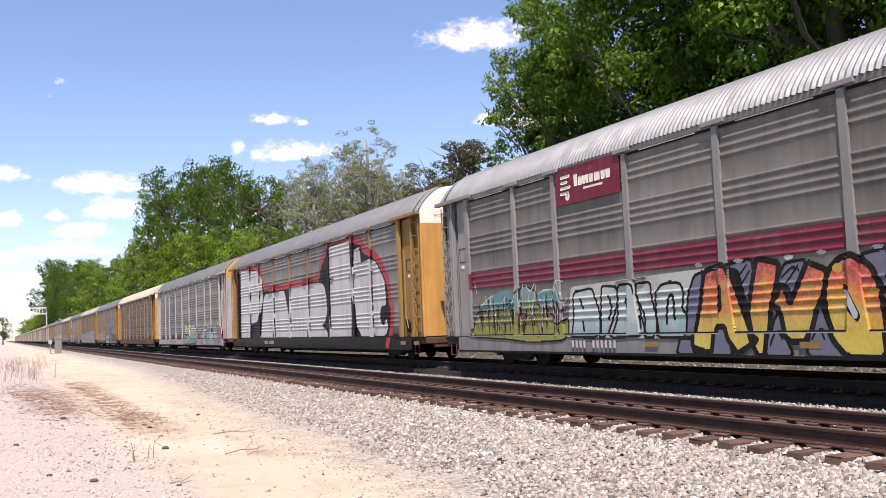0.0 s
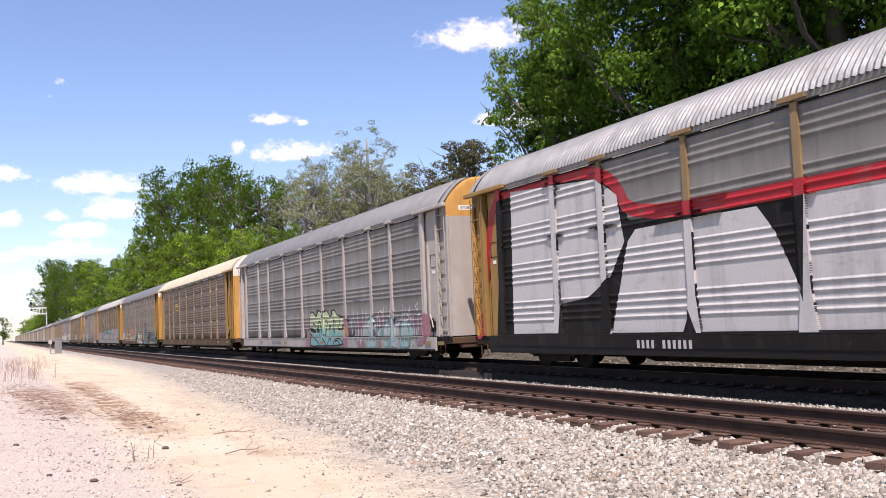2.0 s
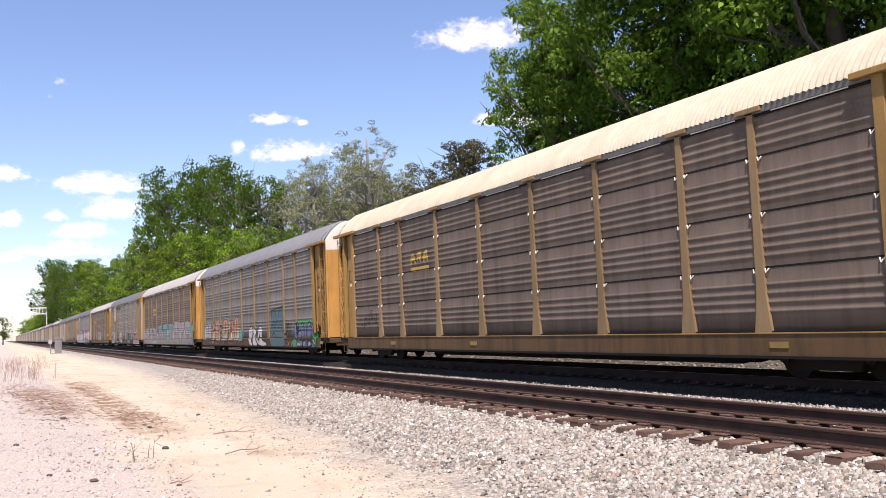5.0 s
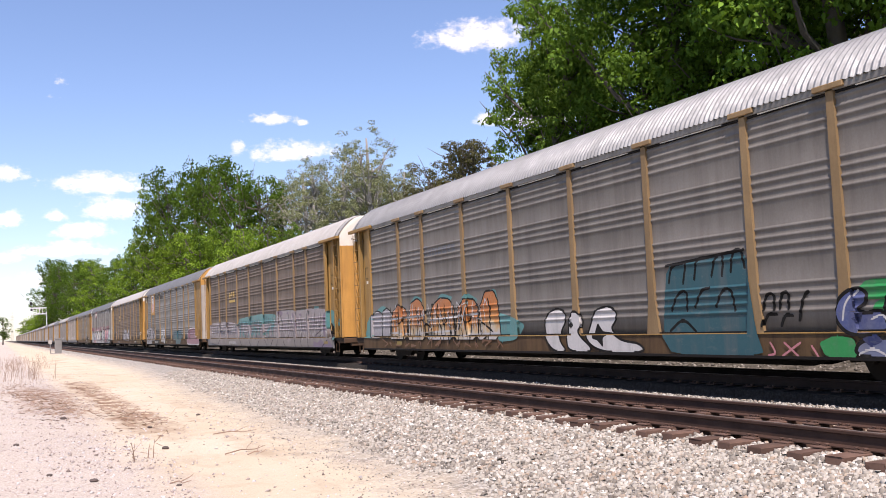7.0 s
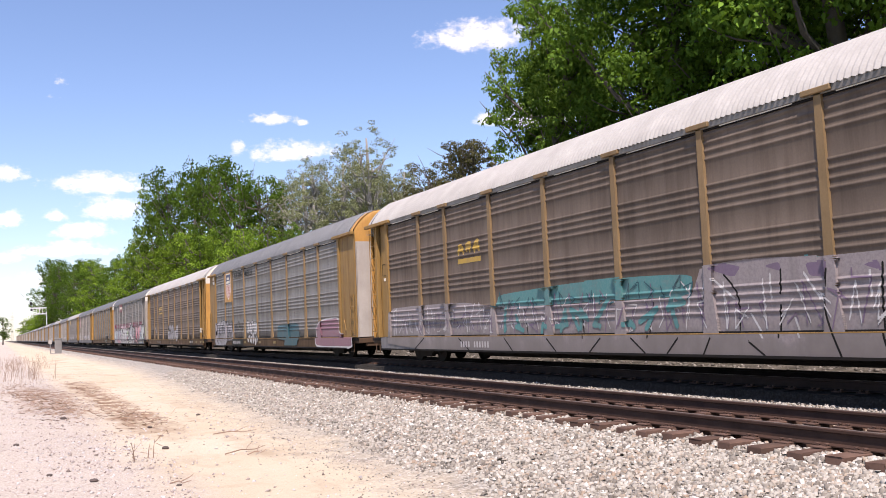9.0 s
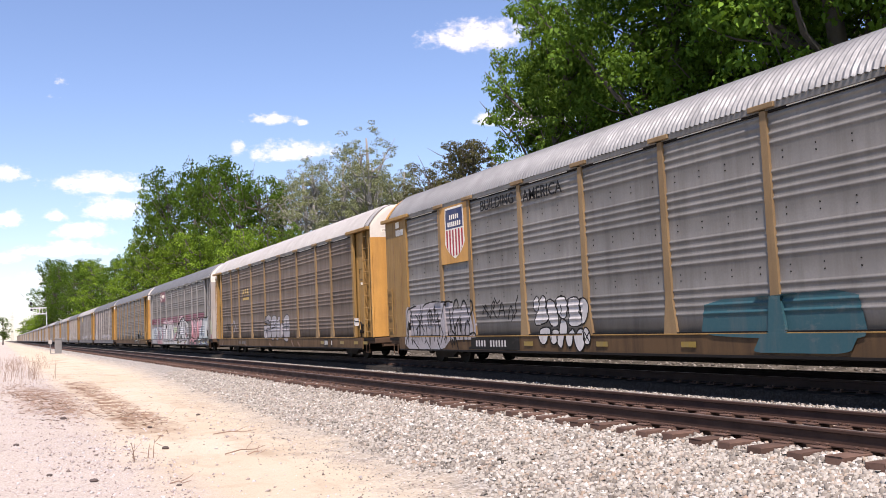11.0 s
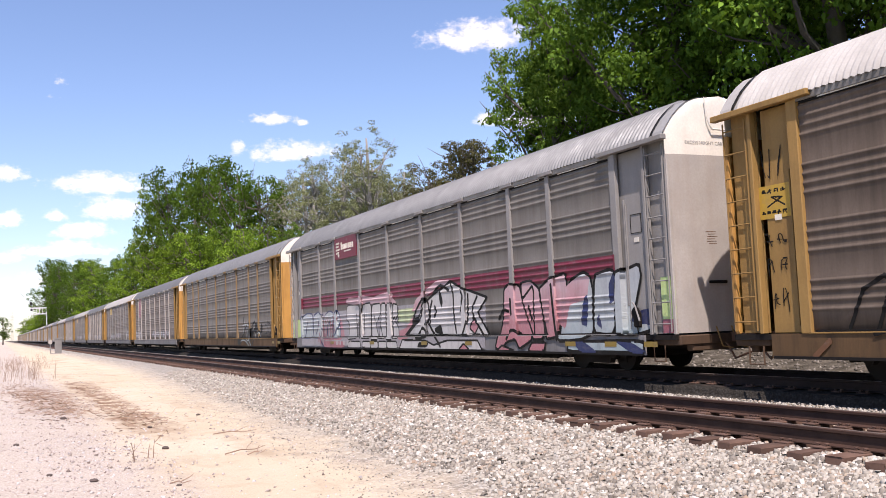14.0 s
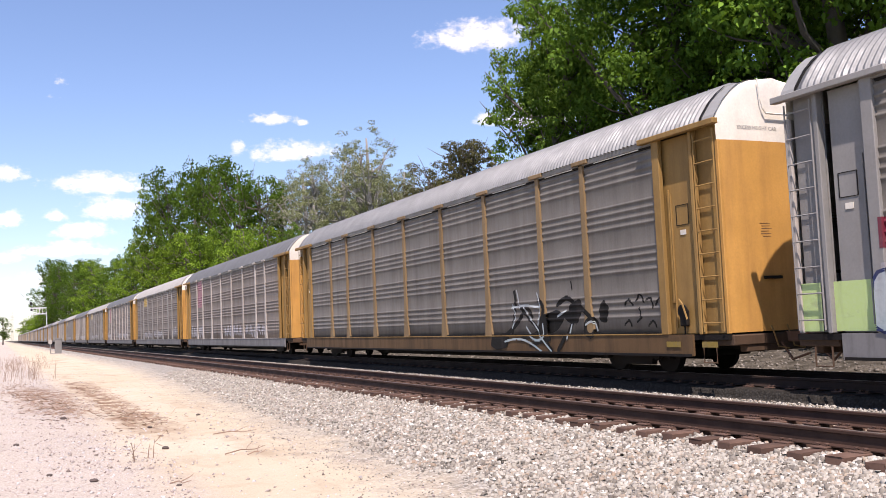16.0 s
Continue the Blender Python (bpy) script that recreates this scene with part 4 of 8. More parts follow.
WOOD_THIN = [
    ("olive", 23.0, 43.0, 11.6, 0, 1.0), ("olive", 24.5, 48.0, 12.6, 70, 1.0), ("olive", 25.0, 54.5, 12.0, 190, 1.0),
    ("thin2", 25.0, 58.5, 13.0, 0, 1.0), ("thin", 24.0, 61.5, 16.2, 50, 1.0), ("thin2", 26.0, 66.0, 15.0, 120, 1.0), ("thin", 25.0, 71.0, 16.2, 210, 1.0),
    ("thin2", 24.0, 75.5, 16.6, 300, 1.0), ("thin", 25.0, 80.0, 16.8, 10, 1.1), ("thin2", 24.0, 85.0, 17.0, 90, 1.0), ("thin", 27.0, 63.0, 13.0, 170, 1.0),
]
WOOD_LOW = [
    ("thin", 28.0, 74.0, 15.0, 80, 1.2), ("thin2", 28.0, 83.0, 15.5, 200, 1.2), ("thin2", 27.0, 52.0, 10.5, 200, 1.2),
    ("maple2", 20.6, 62.0, 8.6, 20, 0.8), ("maple", 20.3, 69.0, 9.5, 150, 0.8), ("maple2", 18.4, 70.0, 10.0, 260, 0.8), ("maple2", 18.6, 77.0, 11.0, 80, 0.8),
    ("far_oak", 21.5, 84.0, 16.5, 30, 0.75), ("far_oak2", 22.0, 92.0, 19.0, 160, 0.72), ("far_oak", 22.0, 101.0, 20.8, 240, 0.72), ("far_oak2", 22.5, 110.0, 22.6, 310, 0.72),
]
WOOD_EDGE = [
    ("far_oak", 22.0, 120.0, 24.2, 70, 0.7), ("far_oak2", 22.0, 131.0, 25.0, 200, 0.7), ("far_maple", 21.5, 145.0, 26.2, 20, 0.62),
    ("far_maple", 18.8, 86.0, 11.5, 60, 0.9), ("maple2", 18.6, 96.0, 12.5, 190, 0.9), ("far_maple", 18.6, 106.0, 13.5, 280, 0.9), ("maple2", 18.8, 118.0, 14.5, 330, 0.9),
    ("maple2", 19.0, 131.0, 15.0, 100, 0.9), ("far_oak", 19.5, 146.0, 15.5, 220, 0.8), ("far_maple", 19.5, 160.0, 16.5, 300, 0.9), ("far_oak2", 20.0, 176.0, 18.5, 40, 0.8),
]
WOOD_FAR = [
    ("far_oak", 20.0, 196.0, 18.5, 140, 0.9), ("maple2", 20.0, 216.0, 19.0, 200, 1.0), ("far_oak2", 20.5, 240.0, 21.0, 280, 0.9), ("far_oak", 21.0, 268.0, 23.5, 20, 0.9),
    ("far_oak2", 21.0, 300.0, 26.0, 90, 0.9), ("far_oak", 21.5, 335.0, 28.5, 170, 0.9), ("far_oak2", 22.0, 375.0, 31.0, 250, 0.9), ("far_oak", 19.8, 420.0, 37.0, 320, 0.8), ("far_oak2", 21.6, 480.0, 41.0, 60, 0.85),
    ("far_maple", 22.0, 600.0, 22.0, 30, 1.4), ("maple2", 22.0, 660.0, 20.0, 100, 1.6), ("far_maple", 23.0, 730.0, 18.0, 170, 1.8), ("maple2", 23.0, 820.0, 18.0, 250, 2.0), ("far_oak", 24.0, 930.0, 20.0, 300, 2.0),
    ("far_oak", 0.3, 480.0, 14.0, 10, 1.0), ("far_oak2", -8.0, 470.0, 17.0, 100, 1.0), ("far_maple", -25.0, 500.0, 18.0, 200, 1.2), ("maple2", -9.0, 560.0, 15.0, 300, 1.2),
]
SHRUBS = [
    ("bush", 21.6, 50.0, 4.5, 0, 1.0), ("bush", 21.6, 44.0, 5.0, 80, 1.0), ("bush", 21.6, 38.0, 5.5, 160, 1.0), ("bush", 21.6, 30.0, 5.5, 220, 1.1), ("bush", 21.6, 23.0, 5.0, 300, 1.1), ("bush", 21.6, 16.0, 5.0, 60, 1.1),
    ("bush", 23.3, 55.0, 6.5, 120, 1.2), ("bush", 23.8, 61.0, 7.0, 200, 1.2), ("bush", 23.8, 67.0, 7.5, 270, 1.2), ("bush", 23.8, 74.0, 8.0, 330, 1.2), ("bush", 24.3, 48.0, 6.0, 20, 1.2),
]
for row in WOOD_NEAR + WOOD_THIN + WOOD_LOW + WOOD_EDGE + WOOD_FAR + SHRUBS:
    plant(*row)


# ---- wayside equipment ----
M["bright_steel"] = worn("bright_galvanised_steel", (0.78, 0.77, 0.75), dirt=(0.6, 0.58, 0.55), amount=0.2, rough=0.45, streak=False)


def build_wayside():
    m = M["bright_steel"]
    S = tagged(new("signal_gantry"), "pale steel cantilever signal gantry over the tracks", "railway signal")
    S.location = (16.4, 412, ground_z(16.4, 412))
    bm = bmesh.new()
    add_tube(bm, [(0, 0, 0), (0, 0, 13.6)], 0.22, 8, 0.16)
    part("mast", bm, m, S)
    bm = bmesh.new()
    for z in (12.0, 14.4):
        for yy in (-.6, .6):
            add_box(bm, (-3.3, yy, z), (6.8, .2, .42))
    for k in range(6):
        add_box(bm, (-.2 - k * 1.24, 0, 13.2), (.2, 1.3, 2.4))
    part("truss", bm, m, S)
    for k, z in ((-5.6, 13.9), (-5.9, 16.2)):
        bm = bmesh.new()
        add_box(bm, (k, 0, z), (.9, .3, 1.5), .1)
        part("signal_head", bm, M["black_paint"], S, "black signal head with hoods")
    C = tagged(new("relay_cabinet"), "grey metal relay cabinet on a concrete pad by the track", "equipment cabinet")
    C.location = (6.0, 119.5, ground_z(6.0, 119.5))
    bm = bmesh.new()
    add_box(bm, (0, 0, .95), (.75, .7, 1.7), .03)
    add_box(bm, (0, 0, 1.84), (.9, .85, .1), .02)
    part("cabinet_body", bm, M["grey_paint"], C)
    box_part("concrete_pad", C, M["pale_paint"], (0, 0, .05), (1.5, 1.4, .2), .02)
    box_part("cabinet_door", C, M["grey_paint"], (0, -.365, .95), (.62, .03, 1.5), .01)
    P = tagged(new("marker_post"), "thin grey marker post with a small sign", "marker post")
    P.location = (5.1, 119, ground_z(5.1, 119))
    bm = bmesh.new()
    add_tube(bm, [(0, 0, 0), (0, 0, 1.7)], .05, 6)
    part("pole", bm, M["grey_paint"], P)
    box_part("plate", P, M["pale_paint"], (0, -.06, 1.45), (.4, .03, .5), .01)
    for x, y, h in ((6.0, 640, 20), (6.2, 800, 22)):
        U = tagged(new("utility_pole"), "distant grey utility pole with crossarms", "utility pole", "distant poles")
        U.location = (x, y, ground_z(x, y))
        bm = bmesh.new()
        add_tube(bm, [(0, 0, 0), (0, 0, h)], .2, 6, .14)
        part("pole", bm, M["pale_paint"], U)
        for z in (h - 1.0, h - 3.5):
            box_part("crossarm", U, M["pale_paint"], (0, 0, z), (4.5, .2, .22), 0)


build_wayside()


# ---- paint on the wagons: graffiti, stripes and signs, laid on the ribbed skin ----
def spray(name, stops, rough=0.45, fade=0.25, mottled=(0.5, 0.5, 0.5), dust=0.35):
    """Spray paint whose colour runs with height (stops of (height, colour)), blotchy and worn."""
    m, nt, b = nodes_of(name)
    co = nt.nodes.new("ShaderNodeTexCoord")
    sep = nt.nodes.new("ShaderNodeSeparateXYZ")
    nt.links.new(co.outputs["Object"], sep.inputs[0])
    blot = noise_node(nt, 1.7, 4)
    fine = noise_node(nt, 14, 4, 0.7)
    add = nt.nodes.new("ShaderNodeMath")
    add.operation = "MULTIPLY_ADD"
    nt.links.new(range_node(nt, blot, 0.3, 0.7, -0.3, 0.3), add.inputs[0])
    add.inputs[1].default_value = 1.0 if len(stops) > 1 else 0.0
    nt.links.new(sep.outputs["Z"], add.inputs[2])
    lo, hi = stops[0][0], stops[-1][0] + 1e-3
    col = ramp_node(nt, range_node(nt, add.outputs[0], lo, hi), [((z - lo) / (hi - lo), c) for z, c in stops])
    col = mix_node(nt, range_node(nt, fine, 0.42, 0.8, 0, min(0.9, fade * 1.7)), col, mottled)
    worn_off = noise_node(nt, 5.0, 6, 0.72, stretch=(1, 0.45, 1))
    col = mix_node(nt, range_node(nt, worn_off, 0.56, 0.72, 0, min(0.6, dust * 1.2)), col, (0.17, 0.155, 0.14))
    grime = noise_node(nt, 2.5, 5, 0.65, stretch=(1, 1, 0.15))
    col = mix_node(nt, range_node(nt, grime, 0.5, 0.8, 0, min(0.8, dust * 1.5)), col, (0.13, 0.11, 0.1))
    nt.links.new(col, b.inputs["Base Color"])
    b.inputs["Roughness"].default_value = rough
    b.inputs["Specular IOR Level"].default_value = 0.25 if dust > 0.2 else 0.05
    return m


BLACK, WHITE = (0.013, 0.012, 0.011), (0.74, 0.73, 0.74)
G = {
    "black": spray("black_spray", [(0, BLACK)], fade=0.12, mottled=(0.035, 0.034, 0.034), dust=0.12),
    "white": spray("white_spray", [(0, (0.47, 0.45, 0.43))], fade=0.3, mottled=(0.36, 0.34, 0.33)),
    "chalk": spray("thin_white_spray", [(0, (0.31, 0.29, 0.295))], fade=0.6, mottled=(0.18, 0.165, 0.17)),
    "red": spray("red_spray", [(0, (0.34, 0.016, 0.022))], mottled=(0.26, 0.03, 0.03)),
    "stripe": spray("dark_red_stripe", [(0, (0.150, 0.018, 0.035))], mottled=(0.120, 0.035, 0.045)),
    "fire": spray("red_to_yellow_spray", [(0.6, (0.496, 0.384, 0.032)), (1.0, (0.496, 0.320, 0.024)), (1.45, (0.528, 0.128, 0.016)), (2.0, (0.400, 0.032, 0.020)), (2.3, (0.440, 0.112, 0.080))]),
    "violet": spray("slate_violet_spray", [(0, (0.115, 0.115, 0.155))], mottled=(0.19, 0.2, 0.25)),
    "moss": spray("green_teal_spray", [(0.7, (0.240, 0.264, 0.040)), (1.2, (0.192, 0.192, 0.040)), (1.6, (0.160, 0.240, 0.080)), (2.0, (0.128, 0.256, 0.256))], mottled=(0.280, 0.160, 0.048)),
    "mint": spray("silver_mint_spray", [(0.8, (0.224, 0.336, 0.320)), (1.3, (0.416, 0.464, 0.440)), (2.0, (0.360, 0.384, 0.336))], mottled=(0.240, 0.320, 0.304)),
    "cream": spray("cream_band_paint", [(0, (0.400, 0.400, 0.352))], mottled=(0.320, 0.320, 0.288)),
    "lagoon": spray("cream_to_teal_spray", [(0.5, (0.128, 0.272, 0.320)), (1.0, (0.096, 0.304, 0.304)), (1.25, (0.360, 0.416, 0.240)), (1.9, (0.416, 0.448, 0.272))], mottled=(0.240, 0.336, 0.160)),
    "pink": spray("rose_spray", [(0, (0.272, 0.088, 0.112))], mottled=(0.320, 0.192, 0.200)),
    "rose": spray("rose_to_white_spray", [(0.6, (0.368, 0.128, 0.144)), (1.3, (0.400, 0.176, 0.192)), (2.1, (0.480, 0.320, 0.336))], mottled=(0.496, 0.360, 0.360)),
    "teal": spray("teal_spray", [(0, (0.064, 0.200, 0.192))], mottled=(0.160, 0.240, 0.232), fade=0.4),
    "deep_teal": spray("deep_teal_spray", [(0, (0.022, 0.075, 0.088))], mottled=(0.05, 0.095, 0.105)),
    "orange": spray("orange_spray", [(0.75, (0.44, 0.42, 0.40)), (0.95, (0.46, 0.36, 0.22)), (1.15, (0.44, 0.20, 0.048)), (1.5, (0.400, 0.128, 0.024)), (2.1, (0.336, 0.104, 0.024))], mottled=(0.480, 0.320, 0.200)),
    "blue": spray("blue_spray", [(0.5, (0.13, 0.145, 0.21)), (1.1, (0.05, 0.065, 0.16)), (1.9, (0.10, 0.12, 0.24))], mottled=(0.17, 0.185, 0.27)),
    "navy": spray("navy_spray", [(0, (0.018, 0.026, 0.085))], mottled=(0.04, 0.05, 0.11)),
    "green": spray("green_spray", [(0, (0.016, 0.200, 0.056))], mottled=(0.040, 0.240, 0.080)),
    "lilac": spray("lilac_grey_spray", [(0.4, (0.16, 0.137, 0.122)), (0.8, (0.19, 0.164, 0.150)), (1.0, (0.25, 0.214, 0.206)), (1.9, (0.265, 0.228, 0.222))], mottled=(0.16, 0.135, 0.135), fade=0.5),
    "purple": spray("purple_spray", [(0, (0.15, 0.105, 0.15))], mottled=(0.200, 0.160, 0.2)),
    "plum": spray("plum_spray", [(0, (0.215, 0.095, 0.12))], mottled=(0.25, 0.17, 0.18), fade=0.6),
    "lime": spray("lime_spray", [(0, (0.416, 0.528, 0.208))], mottled=(0.440, 0.528, 0.320)),
    "sky": spray("pale_blue_spray", [(0.5, (0.26, 0.33, 0.34)), (1.2, (0.36, 0.39, 0.385)), (2.2, (0.34, 0.36, 0.37))], mottled=(0.480, 0.496, 0.512)),
    "faded": spray("faded_dark_lettering", [(0, (0.090, 0.090, 0.095))], mottled=(0.200, 0.200, 0.200), fade=0.5),
    "gold": spray("golden_yellow_lettering", [(0, (0.440, 0.272, 0.040))], mottled=(0.320, 0.200, 0.048), fade=0.4),
    "signred": spray("sign_red", [(0, (0.150, 0.006, 0.018))], mottled=(0.120, 0.020, 0.030)),
    "reflector": spray("yellow_reflector", [(0, (0.22, 0.15, 0.03))], mottled=(0.14, 0.10, 0.04), dust=0.8),
    "rust": spray("rust_brown_stain", [(0, (0.13, 0.06, 0.03))], mottled=(0.2, 0.11, 0.05)),
    "stencil": spray("white_stencil", [(0, (0.440, 0.416, 0.400))], mottled=(0.280, 0.264, 0.256)),
}


def cap(a, b, r):
    return ("cap", a[0], a[1], b[0], b[1], r)


def path(points, r):
    return [cap(a, b, r) for a, b in zip(points, points[1:])]


def poly(*points):
    return [("poly", points)]


def rect(y0, y1, z0, z1):
    return poly((y0, z0), (y1, z0), (y1, z1), (y0, z1))


def oval(y, z, ry, rz):
    return [("oval", y, z, ry, rz)]


def spans(shape, z):
    """Where a level line crosses a union of shapes."""
    out = []
    for s in shape:
        if s[0] == "cap":
            _, ya, za, yb, zb, r = s
            lo, hi = [], []
            for y, zz in ((ya, za), (yb, zb)):
                if abs(z - zz) < r:
                    w = math.sqrt(r * r - (z - zz) ** 2)
                    lo.append(y - w), hi.append(y + w)
            dy, dz = yb - ya, zb - za
            n = math.hypot(dy, dz)
            if n > 1e-6 and abs(dz) > 1e-6:
                oy, oz = -dz / n * r, dy / n * r
                for k in (-1, 1):
                    t = (z - za - k * oz) / dz
                    if 0 <= t <= 1:
                        v = ya + t * dy + k * oy
                        lo.append(v), hi.append(v)
            if lo:
                out.append((min(lo), max(hi)))
        elif s[0] == "oval":
            _, y, zz, ry, rz = s
            if abs(z - zz) < rz:
                w = ry * math.sqrt(1 - ((z - zz) / rz) ** 2)
                out.append((y - w, y + w))
        else:
            pts, xs = s[1], []
            for (ya, za), (yb, zb) in zip(pts, pts[1:] + pts[:1]):
                if (za <= z) != (zb <= z):
                    xs.append(ya + (yb - ya) * (z - za) / (zb - za))
            xs.sort()
            out += list(zip(xs[::2], xs[1::2]))
    out.sort()
    res = []
    for a, b in out:
        if res and a <= res[-1][1]:
            res[-1] = (res[-1][0], max(b, res[-1][1]))
        else:
            res.append((a, b))
    return res


LEVELS = sorted({round(z, 4) for _, z in PROFILE} | {SILL + 0.005, DECK - 0.003, DECK + 0.027} | {round(SILL + 0.005 + 0.028 * i, 4) for i in range(157)})
BREAKS = [s * (PANEL_END + d) for s in (-1, 1) for d in (-0.065, 0.165)]


def post_half(z):
    """Half the width of a post at a height, with its flared foot."""
    return 0.11 if z > 1.55 else 0.117 + (1.55 - z) / 0.71 * 0.092


def out_x(y, z):
    if z < DECK + 0.026:
        return -1.563
    if abs(y) > PANEL_END + 0.17:
        return -1.418
    if abs(y) > PANEL_END - 0.06:
        return -1.572
    for p in POSTS:
        if abs(y - p) < post_half(z):
            return -1.562
    return skin_x(z)


COATS = {}


def paint(wagon, name, shape, mat, layer, label="", posts=True, step=1.0):
    """One coat of paint as a thin skin over panels, posts and sill."""
    verts, faces = [], []
    COATS[wagon.name] = COATS.get(wagon.name, 0) + step
    off = 0.003 + 0.0004 * COATS[wagon.name]      # every coat lies a little further out than the last
    known = {}

    def index(p):
        kx, ky, kz = round(p[0] * 100), round(p[1] * 100), round(p[2] * 1000)
        for dx in (0, -1, 1):
            for dy in (0, -1, 1):
                i = known.get((kx + dx, ky + dy, kz))
                if i is not None and abs(verts[i][1] - p[1]) < 0.009 and abs(verts[i][0] - p[0]) < 0.006:
                    return i
        known[(kx, ky, kz)] = len(verts)
        verts.append(p)
        return len(verts) - 1

    def put(a0, a1, b0, b1, z0, z1):
        w = post_half((z0 + z1) / 2)
        cuts = [c for c in sorted(BREAKS + [p + s * w for p in POSTS for s in (-1, 1)]) if min(a0, b0) + 0.01 < c < max(a1, b1) - 0.01]
        ks = [0.0] + [min(1, max(0, (c - (a0 + b0) / 2) / max(1e-6, (a1 + b1 - a0 - b0) / 2))) for c in cuts] + [1.0]
        last = None
        for k0, k1 in zip(ks, ks[1:]):
            if k1 - k0 < 1e-4:
                continue
            p0, p1, q0, q1 = a0 + (a1 - a0) * k0, a0 + (a1 - a0) * k1, b0 + (b1 - b0) * k0, b0 + (b1 - b0) * k1
            mid = (p0 + p1 + q0 + q1) / 4
            onpost = any(abs(mid - p) < w for p in POSTS)
            if onpost and not posts:
                last = None
                continue
            xa, xb = out_x(mid, z0 + 1e-5), out_x(mid, z1 - 1e-5)
            q = [index((xa - off, p0, z0)), index((xb - off, q0, z1)), index((xb - off, q1, z1)), index((xa - off, p1, z0))]
            if len(set(q)) > 2:
                faces.append(tuple(dict.fromkeys(q)))
            if last:                      # the step from a panel up onto a post
                r = tuple(dict.fromkeys((last[3], last[2], q[1], q[0])))
                if len(r) > 2:
                    faces.append(r)
            last = q

    for z0, z1 in zip(LEVELS, LEVELS[1:]):
        if z1 - z0 < 1e-4:
            continue
        A, B = spans(shape, z0 + 1e-5), spans(shape, z1 - 1e-5)
        if len(A) == len(B) and all(a[0] < b[1] and b[0] < a[1] for a, b in zip(A, B)):
            for a, b in zip(A, B):
                put(a[0], a[1], b[0], b[1], z0, z1)
        else:
            for a in spans(shape, (z0 + z1) / 2):
                put(a[0], a[1], a[0], a[1], z0, z1)
    return mesh_ob(name, verts, faces, mat, wagon, label)


def letters(text, y_left, y_right, z0, z1, r, seed=1, wob=0.06):
    """Hand-drawn letter shapes that nobody can read, one for each sign of the text, running toward lower y."""
    rng = random.Random(seed)
    n = len(text)
    w = (y_left - y_right) / n
    out = []
    for i in range(n):
        pts = [(rng.uniform(0, .25), rng.uniform(0, .3)), (rng.uniform(0, .4), rng.uniform(.7, 1)), (rng.uniform(.5, 1), rng.uniform(.6, 1)), (rng.uniform(.4, .8), rng.uniform(.3, .6)), (rng.uniform(.7, 1), rng.uniform(0, .3))]
        for _ in range(2):
            pts = [pts[0]] + [(a[0] * q + b[0] * (1 - q), a[1] * q + b[1] * (1 - q)) for a, b in zip(pts, pts[1:]) for q in (.75, .25)] + [pts[-1]]
        lines = [pts, [(rng.uniform(0, .3), rng.uniform(.3, .6)), (rng.uniform(.7, 1), rng.uniform(.3, .8))]]
        dz0, dz1, sk = rng.uniform(-wob, wob), rng.uniform(-wob, wob), rng.uniform(-.12, .12)
        for st in lines:
            pts = [(y_left - w * (i + .5) - w * ((u - .5) * .76 + sk * (v - .5)), z0 + r + dz0 + v * (z1 - z0 - 2 * r + dz1 - dz0)) for u, v in st]
            out += path(pts, r)
    return out


def scrawl(y0, y1, z0, z1, n, r, seed, apart=False):
    """Loose marker strokes, in one list or apart."""
    rng = random.Random(seed)
    out = []
    for i in range(n):
        y = y0 + (y1 - y0) * (i + .5) / n
        pts = [(y + rng.uniform(-.12, .12), z0 + rng.uniform(0, .25) * (z1 - z0))]
        for k in range(rng.randint(2, 4)):
            pts.append((y + rng.uniform(-.3, .3) * abs(y1 - y0) / n * 1.6, rng.uniform(z0, z1)))
        out += [path(pts, r)] if apart else path(pts, r)
    return out


def scribble(w, name, mat, *where):
    for k, line in enumerate(scrawl(*where, apart=True)):
        paint(w, name, line, G[mat], 1, step=0.1 if k else 1.0)


def red_sign(w, y0, y1, z0, z1):
    bm = bmesh.new()
    add_box(bm, (-1.555, (y0 + y1) / 2, (z0 + z1) / 2), (.018, y0 - y1, z1 - z0), .004)
    s = part("sign_plate", bm, G["signred"], w, "dark red sign plate with a white emblem")
    h = z1 - z0
    bm = bmesh.new()
    for k in range(4):
        wd = (.42, .5, .34, .46)[k]
        add_box(bm, (-1.567, y0 - .18 - .21 - (k % 2) * .05, z0 + h * (.3 + .15 * k)), (.006, wd * .8, .07), .02)
    add_disc(bm, (-1.567, y0 - .5, z0 + h * .2), .09, .003, "X", 12)
    part("emblem", bm, M["white_paint"], s, "white round emblem of broken bars")
    bm = bmesh.new()
    xx = y0 - .8
    for k, (wd, hh) in enumerate(((.16, .28), (.17, .2), (.11, .2), (.11, .2), (.18, .2), (.26, .2), (.17, .2), (.18, .2))):
        add_box(bm, (-1.567, xx - wd / 2, z0 + h * .55 + (hh - .2) / 2), (.006, wd * .78, hh), .012)
        xx -= wd + .015
    part("lettering_bar", bm, M["white_paint"], s, "row of white bars in place of lettering")
    bm = bmesh.new()
    add_box(bm, (-1.567, y0 - 1.55, z0 + h * .33), (.006, .75, .05))
    part("small_bar", bm, M["white_paint"], s)


def number_bars(w, y, z, mat, groups=((.09,) * 4, (.09,) * 6), h=0.17):
    """The wagon's marks as bars of their size."""
    for g in groups:
        for wd in g:
            paint(w, "mark_bar", rect(y, y - wd, z - h / 2, z + h / 2), G[mat], 6, step=0.05)
            y -= wd + .07
        y -= .2


def reflectors(w, ys, mat="reflector"):
    for y in ys:
        box = rect(y + .22, y - .22, .585, .68)
        paint(w, "reflector", box, G[mat], 7, "yellow reflective strip on the sill")


